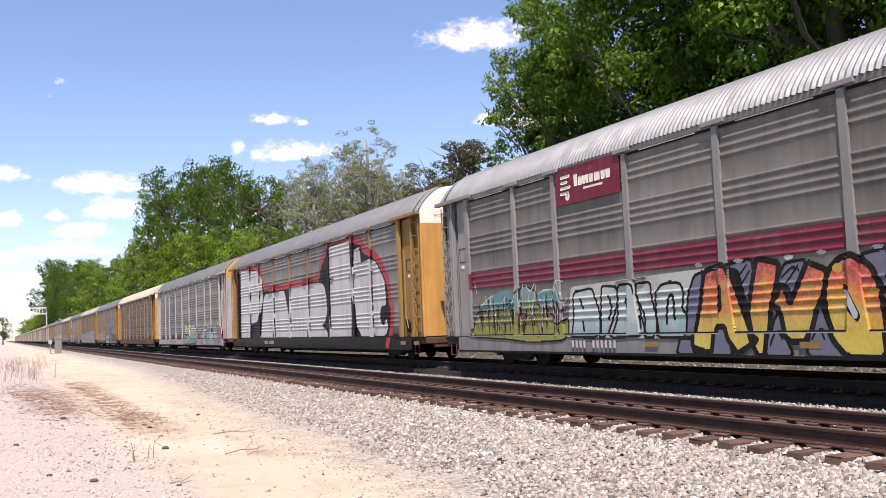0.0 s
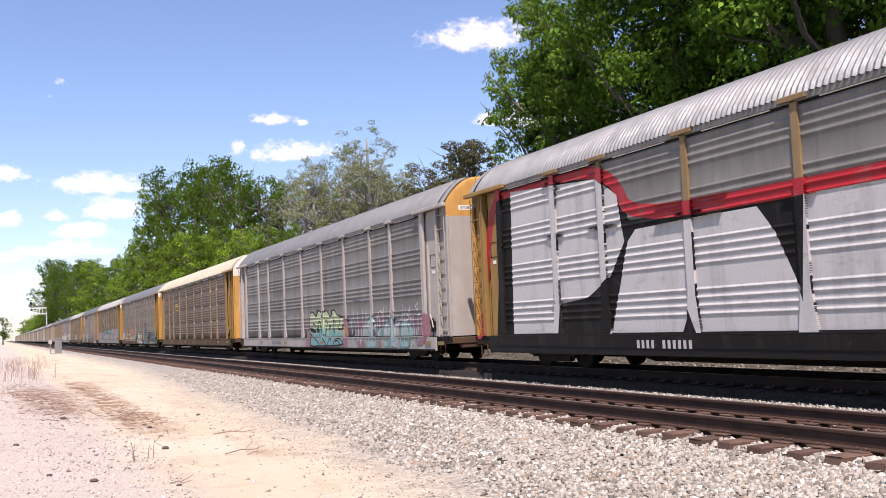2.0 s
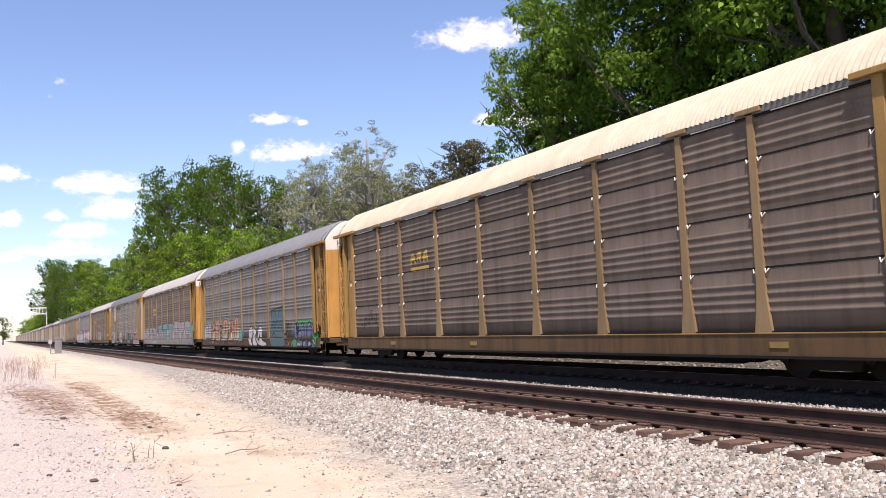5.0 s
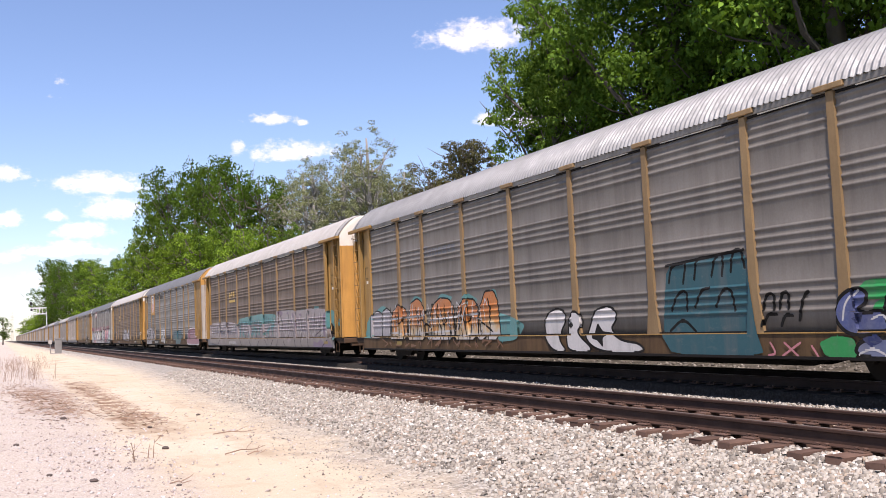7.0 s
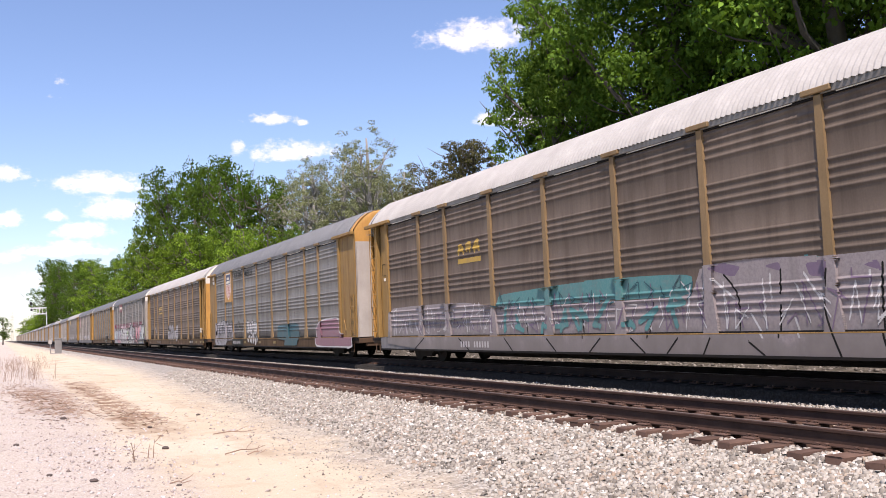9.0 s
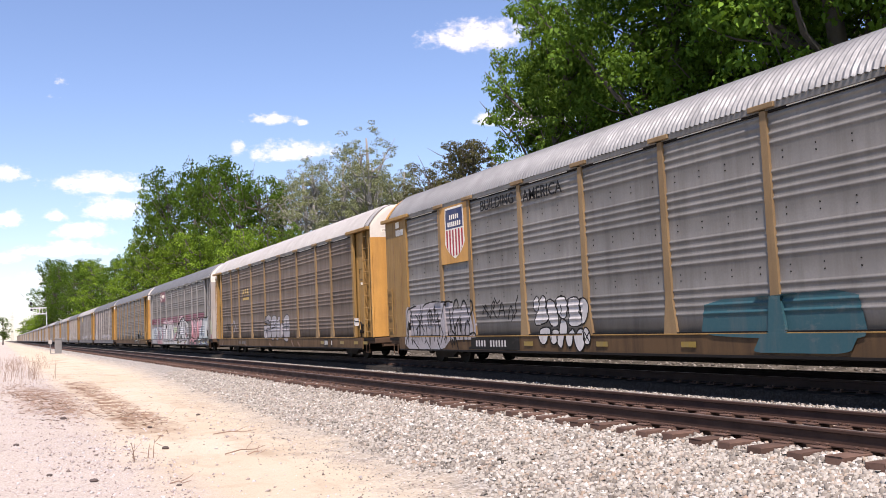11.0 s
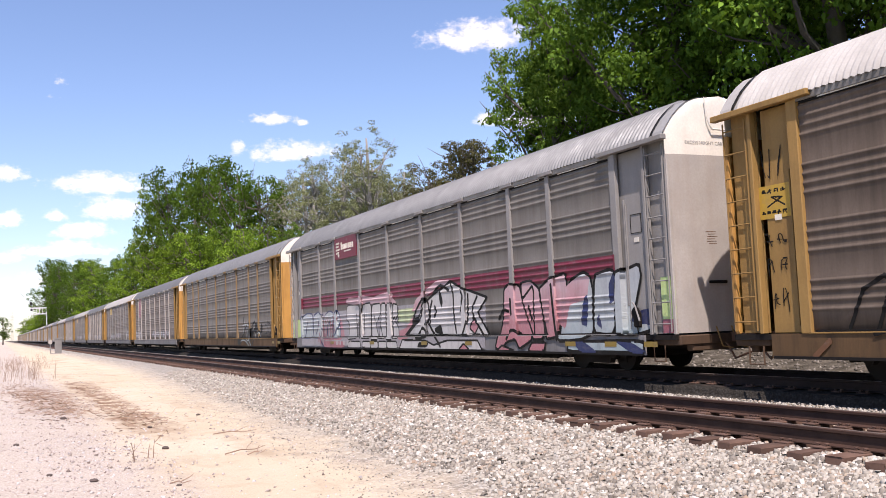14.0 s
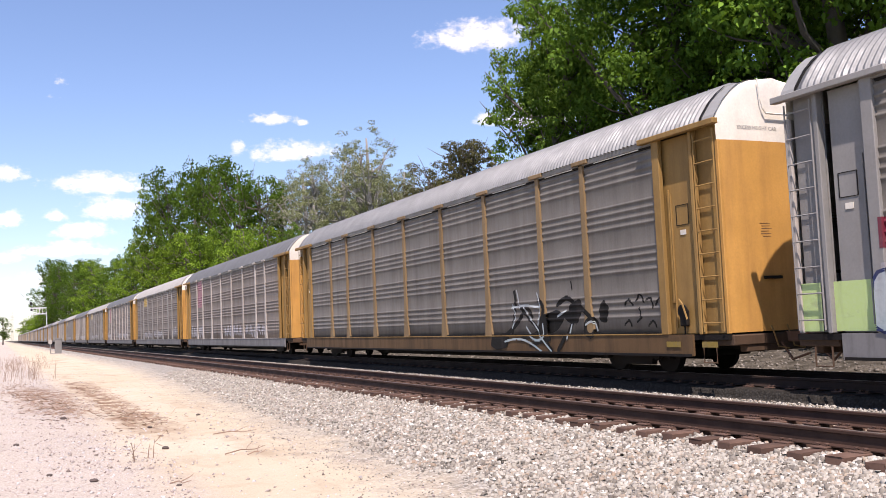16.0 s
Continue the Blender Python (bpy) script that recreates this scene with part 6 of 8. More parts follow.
    strokes(w, [[(11.21, 1.26), (11.04, 1.34), (11.03, 1.14)], [(10.9, 1.28), (10.77, 1.53), (10.58, 1.57), (10.63, 1.37), (10.91, 1.18)], [(10.52, 1.42), (10.37, 1.27), (10.32, 1.61)], [(10.18, 1.7), (10.13, 1.4), (10.04, 1.64), (9.96, 1.35)], [(9.9, 1.49), (9.8, 1.58), (9.75, 1.34)], [(9.62, 1.66), (9.61, 1.29), (9.55, 1.19), (9.4, 1.01)], [(10.26, 1.8), (10.04, 1.82), (10.03, 1.71), (10.23, 1.7)]], "black", .022, "tag", "black looping marker tag")
    reflectors(w, (-12.1, -9.5, 8, 2))

    w = W[4]
    y = 7.0
    for k, (wd, hh) in enumerate(((.2, .34), (.2, .24), (.14, .24), (.14, .24), (.22, .24), (.34, .24), (.2, .24), (.22, .24))):
        paint(w, "faded_bar", rect(y, y - wd, 3.36, 3.36 + hh), G["faded"], 1, "faded dark lettering bar", step=.3)
        y -= wd + .07
    mass(w, [[(12.79, 0.83), (12.58, 1.44), (11.69, 1.59), (11.62, 0.78)], [(8.35, 1.94), (7.91, 2.18), (7.17, 2), (7.65, 1.85)], [(6.4, 1.87), (5.94, 2.16), (5.12, 2.01), (5.44, 1.82)], [(4.73, 1.82), (4.17, 2.09), (3.48, 1.87), (3.87, 1.74)], [(2.7, 1.52), (1.45, 1.32), (0.98, 1.1), (1.34, 0.73), (2.18, 0.66), (2.58, 0.94)], [(3.09, 2.04), (2.46, 2.12), (2.33, 1.74)], [(11.82, 1.66), (10.81, 1.95), (10.02, 1.75), (10.85, 1.55)]], "teal", "", label="turquoise spray round the letters", name="graffiti_cloud")
    mass(w, [[(10.12, 0.74), (9.9, 1.66), (9.35, 1.97), (8.62, 1.71), (8.59, 0.73)], [(8.59, 0.73), (8.35, 1.92), (7.74, 2.09), (7.08, 1.75), (7.07, 0.73)], [(7.07, 0.73), (6.63, 1.78), (6.06, 2.02), (5.43, 1.98), (5.05, 1.7), (5.04, 0.73)], [(5.04, 0.73), (4.84, 1.69), (4.33, 1.94), (3.76, 1.88), (3.5, 1.65), (3.59, 0.73)], [(3.59, 0.73), (3.41, 1.65), (3.09, 2.08), (2.56, 2.07), (2.33, 1.74), (2.25, 0.73)]], "orange", "black", .025, "orange graffiti letters with white feet on turquoise")
    strokes(w, [[(9.38, 1.65), (9.29, 1.21), (8.9, 1.42)], [(7.89, 1.78), (7.71, 1.19)], [(7.34, 1.39), (6.7, 1.07)], [(5.99, 1.66), (5.83, 1.07), (5.37, 1.55)], [(4.56, 1.53), (4.21, 1.14), (3.79, 1.51)], [(2.93, 1.85), (2.78, 1.56)], [(3.31, 1.22), (2.67, 0.94)]], "black", .03)
    strokes(w, [[(9.92, 1.44), (7.1, 1.51)], [(6.89, 1.34), (3.52, 1.47)], [(10.1, 0.96), (8.33, 0.94)], [(7.85, 0.94), (5.01, 1)], [(4.73, 0.84), (2.41, 0.91)]], "white", .03, "graffiti_highlight")
    mass(w, [[(11.91, 0.78), (11.83, 1.59), (11.38, 1.78), (10.83, 1.68), (10.92, 0.78)], [(10.92, 0.83), (10.83, 1.73), (10.41, 1.85), (9.9, 1.66), (10.12, 0.78)]], "chalk", "black", .025)
    mass(w, [[(-0.45, 0.44), (-0.09, 0.76), (0.02, 1.12), (-0.19, 1.38), (-0.59, 1.49), (-0.97, 1.4), (-0.98, 1.16), (-0.72, 0.92), (-0.76, 0.68), (-1.08, 0.44)], [(-1.04, 0.68), (-1.1, 1.27), (-1.42, 1.43), (-1.7, 1.25), (-1.68, 1.04), (-1.47, 0.88), (-2.27, 0.44), (-1.15, 0.44)], [(-1.79, 0.75), (-2.02, 1.09), (-2.17, 1.37), (-2.43, 1.44), (-2.74, 1.47), (-3.01, 1.35), (-2.99, 1.14), (-2.76, 0.99), (-2.93, 0.84), (-3.27, 0.69), (-3.84, 0.66), (-4.07, 0.44), (-2.39, 0.44)]], "white", "black", .026, "white rounded graffiti letters outlined in black", rounds=2)
    mass(w, [[(-2.08, 0.75), (-2.27, 1.12), (-2.47, 0.9), (-2.87, 0.9), (-2.52, 0.77), (-2.53, 0.54), (-2.3, 0.72)], [(-1.08, 1.07), (-1.23, 1.2), (-1.39, 1.07), (-1.2, 0.95)]], "black", "", name="graffiti_shadow")
    mass(w, [[(-4.57, 0.82), (-4.78, 2.21), (-5.92, 2.29), (-7.03, 2.34), (-7.2, 0.87), (-7.37, 0.44), (-4.89, 0.44)]], "deep_teal", "", label="dark teal painted-over block", name="graffiti_block")
    strokes(w, [[(-4.83, 1.86), (-4.91, 2.2), (-5.3, 2.22)], [(-5.26, 1.84), (-5.37, 2.22)], [(-5.59, 1.89), (-5.68, 2.29), (-5.97, 2.29)], [(-6.08, 1.93), (-6.21, 2.3), (-6.45, 2.31), (-6.36, 1.92)], [(-6.6, 1.97), (-6.68, 2.36), (-6.91, 2.38), (-6.96, 2.02)], [(-4.88, 1.3), (-5.07, 1.64), (-5.38, 1.7), (-5.34, 1.29)], [(-5.59, 1.35), (-5.77, 1.68), (-6.01, 1.7)], [(-6.17, 1.34), (-6.34, 1.66), (-6.61, 1.65), (-6.66, 1.26)], [(-4.78, 2.21), (-6.97, 2.35)], [(-4.79, 0.89), (-5.2, 1.16), (-5.55, 0.88)]], "black", .03, "tag")
    strokes(w, [[(-7.36, 1.24), (-7.43, 1.51), (-7.64, 1.53), (-7.61, 1.24)], [(-7.74, 1.26), (-7.8, 1.53), (-7.97, 1.54), (-7.94, 1.25)], [(-8.16, 1.04), (-8.28, 1.46), (-8.4, 1.52)], [(-7.34, 0.97), (-7.44, 1.17), (-7.65, 1.16)], [(-7.75, 0.96), (-7.85, 1.16), (-8.01, 1.13)]], "black", .03, "tag", "small black marker tag")
    strokes(w, [[(-7.52, 0.67), (-7.66, 0.47), (-7.45, 0.44)], [(-7.84, 0.67), (-8.14, 0.44)], [(-8.2, 0.67), (-7.78, 0.44)], [(-8.43, 0.62), (-8.56, 0.44)]], "rose", .02, "tag")
    mass(w, [[(-8.59, 0.67), (-8.93, 0.79), (-9.29, 0.74), (-9.36, 0.44), (-8.71, 0.44)], [(-9.28, 1.42), (-9.55, 1.66), (-10.54, 1.62), (-10.71, 1.5), (-10.7, 1.37), (-9.34, 1.33)], [(-10.71, 1.48), (-10.82, 1.63), (-11.89, 1.67), (-11.9, 1.51), (-10.98, 1.45)], [(-11.6, 0.44), (-11.86, 1.03), (-12.29, 1.16), (-12.18, 0.52), (-12.01, 0.44)], [(-9.69, 1.34), (-10.7, 1.37), (-11.27, 1.44), (-11.9, 1.33), (-11.85, 0.83), (-9.56, 0.85)]], "green", "", label="bright green spray cloud", name="graffiti_cloud")
    mass(w, [[(-9.43, 0.77), (-9.12, 0.83), (-8.92, 1.09), (-9.02, 1.38), (-9.36, 1.56), (-9.56, 1.44), (-9.51, 1.28), (-9.33, 1.19), (-9.5, 1.12), (-9.74, 1.18), (-9.97, 1.05), (-9.88, 0.83)], [(-9.26, 0.44), (-9.39, 0.72), (-9.94, 0.74), (-10.23, 0.69), (-10.2, 0.44)], [(-9.85, 0.85), (-9.86, 1.35), (-10.08, 1.53), (-10.33, 1.47), (-10.3, 0.84)], [(-10.3, 0.84), (-10.38, 1.33), (-10.56, 1.5), (-10.73, 1.32), (-10.65, 0.82)], [(-10.27, 0.44), (-10.32, 0.71), (-10.64, 0.71), (-10.91, 0.69), (-10.95, 0.44)], [(-10.68, 0.84), (-10.82, 1.32), (-11.05, 1.52), (-11.28, 1.54), (-11.41, 1.3), (-11.3, 0.82)], [(-10.95, 0.44), (-11.03, 0.71), (-11.46, 0.71), (-11.61, 0.47)]], "blue", "black", .032, "blue and lilac graffiti letters on a green cloud", rounds=2)
    mass(w, [[(-11.33, 0.84), (-11.45, 1.45), (-11.71, 1.5), (-11.9, 1.27), (-11.93, 1.01), (-11.76, 0.85)], [(-11.53, 0.82), (-11.75, 0.83), (-11.99, 0.71), (-12.16, 0.58), (-11.99, 0.48), (-11.76, 0.61)]], "blue", "black", .032, "blue and lilac graffiti letters on a green cloud", rounds=2)
    mass(w, [[(-9.43, 0.74), (-9.71, 0.8), (-9.83, 0.69), (-9.59, 0.6)], [(-10.63, 0.61), (-10.8, 0.82), (-10.97, 0.69), (-10.89, 0.46), (-10.74, 0.46)], [(-11.53, 1.14), (-11.68, 1.26), (-11.84, 1.17), (-11.72, 1.08)], [(-10.76, 1.07), (-11.07, 1.09), (-11.05, 1.19)], [(-9.25, 1.06), (-9.43, 1.1), (-9.38, 0.97)]], "navy", "", name="graffiti_shadow")
    strokes(w, [[(-9.1, 1.03), (-9.16, 1.31), (-9.39, 1.49)], [(-9.59, 1.03), (-9.8, 1.12), (-9.89, 0.98)], [(-9.96, 1.35), (-10.14, 1.46)], [(-10.48, 1.33), (-10.58, 1.44)], [(-10.91, 1.31), (-11.1, 1.47), (-11.25, 1.46)], [(-11.52, 1.35), (-11.7, 1.44), (-11.82, 1.28)], [(-9.37, 0.49), (-9.62, 0.6), (-9.85, 0.49)], [(-10.37, 0.5), (-10.54, 0.63)], [(-11.13, 0.51), (-11.34, 0.61)], [(-11.8, 0.73), (-12.03, 0.57)]], "white", .018, "graffiti_highlight")
    scribble(w, "graffiti_line", "black", 10.2, 2.6, .6, 1.9, 26, .02, 67)
    scribble(w, "graffiti_highlight", "white", 10.8, 2.4, .86, 1.9, 20, .016, 68)
    scribble(w, "graffiti_line", "rust", 10.8, 2.0, .5, .8, 14, .022, 69)
    for k in range(4):
        paint(w, "tag", letters("##", -12.1, -12.85, 2.15 + .52 * k, 2.65 + .52 * k, .012, 25 + k, .05), G["black"], 1, "black looping marker tag on the door")
    reflectors(w, (-13.0, 9.2))

    w = W[5]
    golden_logo(w)
    mass(w, [[(4.25, 1.55), (4.01, 1.94), (1.46, 2.03), (-0.82, 2.09), (-3.81, 2.01), (-3.77, 1.57), (-0.78, 1.6), (1.73, 1.57)], [(-0.15, 1.19), (-0.24, 1.7), (-0.71, 1.69), (-0.58, 1.18)], [(0.09, 0.76), (-0.18, 1.14), (-0.73, 1.1), (-0.54, 0.73)], [(-4.39, 1.94), (-4.79, 2.16), (-5.18, 2.05), (-4.99, 1.85)], [(-6.37, 1.96), (-6.61, 2.14), (-6.98, 2.09), (-6.92, 1.91)], [(-7.92, 1.93), (-8.25, 2.12), (-8.5, 2.06), (-8.36, 1.89)], [(-9.96, 2.04), (-10.2, 2.21), (-10.74, 2.17), (-10.77, 2.03)], [(-2.12, 1), (-2.43, 1.39), (-2.97, 1.38), (-2.73, 0.91)]], "teal", "", label="turquoise spray patches", name="graffiti_cloud")
    mass(w, [[(12.01, 0.44), (11.82, 1.81), (9.5, 1.84), (6.32, 1.83), (4.14, 1.63), (1.73, 1.57), (-0.77, 1.57), (-3.77, 1.57), (-4.07, 2.14), (-5.42, 2.18), (-7.23, 2.08), (-8.15, 2.08), (-9.22, 2.11), (-10.74, 2.08), (-11.83, 1.99), (-12, 1.16), (-12.53, 0.73), (-12.49, 0.44), (-10.57, 0.44)]], "lilac", "", label="lilac-grey block letters along the whole lower side")
    mass(w, [[(-4.25, 2.07), (-4.67, 2.15), (-5.13, 2.05), (-4.94, 1.86)], [(-5.68, 2.02), (-6.06, 2.07), (-6.1, 1.89)], [(-6.63, 2), (-7.13, 2.03), (-7.1, 1.74), (-6.71, 1.78)], [(-7.77, 1.89), (-8.05, 1.95), (-8.13, 1.77)], [(-11.3, 1.84), (-11.76, 1.95), (-11.7, 0.93), (-11.24, 0.91)], [(-10.06, 0.72), (-10.53, 0.6), (-11.1, 0.78), (-11.44, 0.61), (-11.25, 0.44), (-10.02, 0.44)], [(-11.08, 0.44), (-12.03, 0.8), (-12.64, 0.44)]], "purple", "", label="purple shading in the letters", name="graffiti_panel")
    mass(w, [[(-11.77, 1.3), (-11.85, 1.9), (-12.14, 1.99), (-12.47, 1.92), (-12.57, 1.72), (-12.45, 1.46), (-12.58, 1.23), (-12.12, 1.14)], [(-12.5, 0.73), (-12.57, 1.19), (-12.87, 1.24), (-12.93, 1.02), (-12.79, 0.73)], [(-12.9, 1.34), (-13.07, 1.62), (-13.2, 1.53), (-13.15, 1.28)]], "teal", "", name="graffiti_cloud")
    strokes(w, [[(-4.68, 1.93), (-5.08, 1.55), (-5.02, 0.89)], [(-6.08, 1.93), (-6.06, 1.51)], [(-6.04, 1.31), (-5.99, 0.75)], [(-7.11, 1.88), (-7.01, 1.28), (-7.11, 0.88), (-7.3, 0.44)], [(-8.14, 1.9), (-8.07, 0.74), (-8.25, 0.44)], [(-9.16, 1.91), (-9.13, 0.74), (-9.3, 0.44)], [(-10.1, 1.91), (-10.09, 1.44), (-10.5, 1.47)], [(-10.15, 1.21), (-10.11, 0.79)], [(-10.99, 1.86), (-10.98, 1.32), (-10.52, 1.29)], [(-11.31, 1.62), (-11.7, 1.65)], [(-11.28, 1.31), (-11.71, 1.34)], [(-10.27, 0.97), (-11.13, 1.18)], [(-10.66, 0.85), (-11.15, 1.02)], [(3.71, 0.77), (3.28, 0.44)], [(1.58, 0.76), (1.16, 0.44)], [(-0.7, 0.76), (-0.25, 0.44)], [(-1.81, 0.76), (-2.29, 0.44)], [(-3.34, 0.75), (-2.99, 0.44)]], "black", .02, "graffiti_outline")
    strokes(w, [[(-4.27, 0.75), (-4.07, 0.44)], [(-5.28, 0.68), (-5.65, 0.44)], [(8.93, 0.78), (9.67, 0.44)], [(6.43, 0.77), (5.8, 0.44)], [(0.03, 1.45), (0.01, 0.76)], [(-2.58, 1.47), (-2.37, 0.76)], [(2.66, 1.52), (2.54, 0.84)], [(-11.93, 0.74), (-11.18, 0.44)], [(-12.42, 1.15), (-12.53, 0.73)]], "black", .02, "graffiti_outline")
    strokes(w, [[(-4.38, 1.87), (-4.93, 1.48)], [(-5.83, 1.87), (-5.84, 1.45)], [(-6.59, 1.84), (-6.92, 1.39)], [(-7.9, 1.78), (-7.91, 1.39)], [(-9.89, 1.87), (-9.88, 1.33)], [(-9.85, 1.09), (-9.88, 0.79)], [(-10.86, 1.87), (-10.88, 1.41)], [(-8.96, 1.98), (-8.98, 1.23)], [(-11.08, 1.12), (-10.97, 0.85), (-10.62, 0.83)], [(-11.75, 1.1), (-11.99, 1.06), (-12.03, 0.84)], [(11.53, 1.68), (11.37, 1.02)], [(10.21, 1.7), (10.14, 1.01)], [(8.7, 1.75), (8.64, 0.95)], [(7.42, 1.72), (7.37, 0.99)], [(6.05, 1.72), (5.95, 0.94)], [(4.88, 1.65), (4.95, 0.93)], [(11.34, 1.37), (4.7, 1.33)], [(3.67, 1.15), (1.99, 1.21)], [(-5.33, 1.18), (-5.62, 0.75)], [(-6.34, 1.09), (-6.46, 0.75)], [(-8.32, 1), (-8.51, 0.79)]], "white", .022, "graffiti_highlight")
    strokes(w, [[(-9.32, 1.04), (-9.34, 0.79)]], "white", .022, "graffiti_highlight")
    scribble(w, "graffiti_line", "purple", 11.6, 4.4, .9, 1.62, 22, .014, 51)
    scribble(w, "graffiti_line", "white", 11.6, -3.4, .88, 1.8, 34, .013, 52)
    scribble(w, "graffiti_line", "purple", 4.6, -11.2, .88, 1.9, 30, .014, 53)
    scribble(w, "graffiti_line", "white", -3.4, -11.3, .9, 1.9, 16, .014, 54)
    scribble(w, "graffiti_line", "deep_teal", 4.4, -3.9, 1.5, 2.02, 20, .014, 55)
    scribble(w, "graffiti_cloud", "teal", 4.0, -3.6, .9, 1.7, 9, .06, 56)
    number_bars(w, 6.3, .60, "stencil")
    reflectors(w, (-11.8,))

    w = W[6]
    shield_sign(w)
    slogan(w, "BUILDING", 6.40, 4.31, .42)
    slogan(w, "AMERICA", 4.05, 4.26, .44)
    mass(w, [[(12.15, 0.44), (11.96, 1.8), (10.98, 1.87), (9.47, 1.91), (8.51, 1.92), (8.53, 0.87), (7.11, 0.83), (7.11, 1.21), (7.21, 1.74), (7, 1.21), (7, 0.74), (8.67, 0.74), (9.15, 0.44)]], "chalk", "", label="silver graffiti letters with black strokes")
    mass(w, [[(8.57, 0.84), (8.58, 1.7), (8.16, 1.61), (7.81, 1.78), (7.35, 1.58), (7.19, 1.22), (7.14, 0.84)]], "chalk", "")
    strokes(w, [[(11.91, 0.75), (11.9, 1.55), (11.7, 1.79), (11.26, 1.81)], [(11.48, 0.89), (11.66, 1.68)], [(10.93, 1.87), (10.82, 1.3), (11.33, 1.06)], [(10.72, 1.79), (10.33, 1.91), (9.47, 1.91), (8.56, 1.86)], [(10.28, 1.09), (10.43, 1.57), (10.07, 1.69), (9.96, 1.28)], [(9.8, 0.88), (9.86, 1.82)], [(9.42, 0.88), (9.29, 1.84)], [(9.23, 1.42), (9.01, 1.84)], [(12.09, 0.44), (11.75, 1.33)], [(11.28, 1.53), (10.67, 1.02)], [(11.49, 0.75), (10.99, 0.44)], [(10.44, 0.75), (10.09, 0.44)], [(9.58, 0.72), (9.38, 0.44)], [(9.77, 1.28), (9.29, 1.32)]], "black", .022, "graffiti_outline")
    strokes(w, [[(8.55, 1.5), (8.43, 1.88), (8.21, 1.93), (8.15, 1.68)], [(7.99, 1.61), (7.84, 1.92), (7.65, 1.78), (7.51, 1.47)], [(7.36, 1.82), (7.16, 1.87), (7.11, 1.57), (7.36, 1.4)], [(8.42, 1.06), (8.17, 1.43), (8.09, 0.99)], [(7.8, 0.99), (7.61, 1.35), (7.4, 1.04)], [(7.49, 0.86), (7.02, 0.98), (6.96, 0.62), (7.45, 0.48)], [(8.64, 1), (8.24, 0.74), (8.16, 0.47)]], "black", .03, "graffiti_shadow")
    strokes(w, [[(6.64, 1.44), (6.39, 1.77), (6.34, 1.37)], [(6.58, 1.67), (6.21, 1.36)], [(6.18, 1.31), (6.03, 1.81), (5.87, 1.72), (6.06, 1.53), (5.81, 1.32)], [(5.7, 1.35), (5.49, 1.84), (5.37, 1.34)], [(5.65, 1.51), (5.39, 1.52)], [(5.19, 1.28), (5.05, 1.7), (4.89, 1.43), (5, 1.22)], [(4.67, 1.83), (4.81, 1.58), (4.7, 1.53), (4.87, 1.32)], [(5.92, 1.86), (5.77, 1.68), (5.63, 1.79)]], "black", .022, "tag", "black marker tag")
    mass(w, [[(3.86, 1.46), (3.87, 1.69), (3.72, 1.84), (3.59, 1.77), (3.59, 1.53), (3.7, 1.41)], [(3.59, 1.53), (3.56, 1.75), (3.4, 1.83), (3.25, 1.75), (3.3, 1.47), (3.16, 1.31), (3.2, 1.16), (3.74, 1.07), (3.87, 1.14), (3.77, 1.34)], [(3.26, 1.61), (3.15, 1.72), (2.95, 1.71), (2.83, 1.57), (2.7, 1.22), (2.79, 1.02), (3.13, 1.06), (3.16, 1.27)], [(2.83, 1.64), (2.72, 1.77), (2.45, 1.78), (2.32, 1.67), (2.32, 1.42), (2.43, 1.21), (2.69, 1.25)], [(2.3, 1.61), (2.22, 1.72), (1.88, 1.74), (1.78, 1.62), (1.85, 1.36), (1.69, 1.22), (1.75, 1.04), (2.33, 1.03), (2.24, 1.28)]], "white", "black", .018, "white bubble letters outlined in black", rounds=2)
    mass(w, [[(1.81, 1.63), (1.67, 1.71), (1.46, 1.68), (1.33, 1.51), (1.41, 1.25), (1.56, 1.08), (1.7, 1.08)], [(3.66, 1.01), (3.13, 1.06), (3.13, 0.83), (3.25, 0.62), (3.48, 0.61), (3.6, 0.77)], [(3.12, 0.97), (2.74, 1), (2.69, 0.73), (2.85, 0.6), (3.02, 0.62)], [(2.72, 1), (2.62, 1.25), (2.43, 1.21), (2.34, 1.01), (2.46, 0.73), (2.52, 0.53), (2.69, 0.54), (2.77, 0.73)], [(2.4, 0.82), (2.18, 1), (2.03, 0.91), (2.1, 0.57), (2.29, 0.53)], [(2.06, 0.82), (1.84, 1.02), (1.59, 0.9), (1.56, 0.64), (1.7, 0.46), (1.89, 0.44)], [(1.61, 0.99), (1.46, 1.03), (1.31, 0.81), (1.37, 0.62), (1.54, 0.59), (1.63, 0.73)]], "white", "black", .018, "white bubble letters outlined in black", rounds=2)
    strokes(w, [[(1.57, 0.9), (1.38, 0.68)], [(1.36, 0.92), (1.59, 0.68)], [(2.59, 1.56), (2.59, 1.34)], [(3.02, 0.92), (3.01, 0.73)]], "black", .018)
    scribble(w, "graffiti_line", "black", 11.9, 7.3, .5, 1.8, 18, .02, 70)
    paint(w, "mark_panel", rect(7.3, 4.55, .47, .79), G["black"], 1, "black panel behind the wagon's marks")
    number_bars(w, 7.0, .64, "stencil")
    reflectors(w, (4.1, .9, -2, -9))
    mass(w, [[(-8.63, 0.5), (-8.56, 1.25), (-9.47, 1.58), (-11.5, 1.65), (-11.82, 0.99), (-13.16, 0.94), (-13.22, 0.44), (-10.04, 0.44)]], "plum", "white", .035, "plum graffiti letters outlined in white")
    mass(w, [[(-2.31, 0.8), (-2.48, 1.46), (-5.99, 1.53), (-6.16, 0.67)], [(-3.7, 0.48), (-3.91, 0.79), (-6, 0.79), (-5.81, 0.49)]], "deep_teal", "")

    w = W[7]
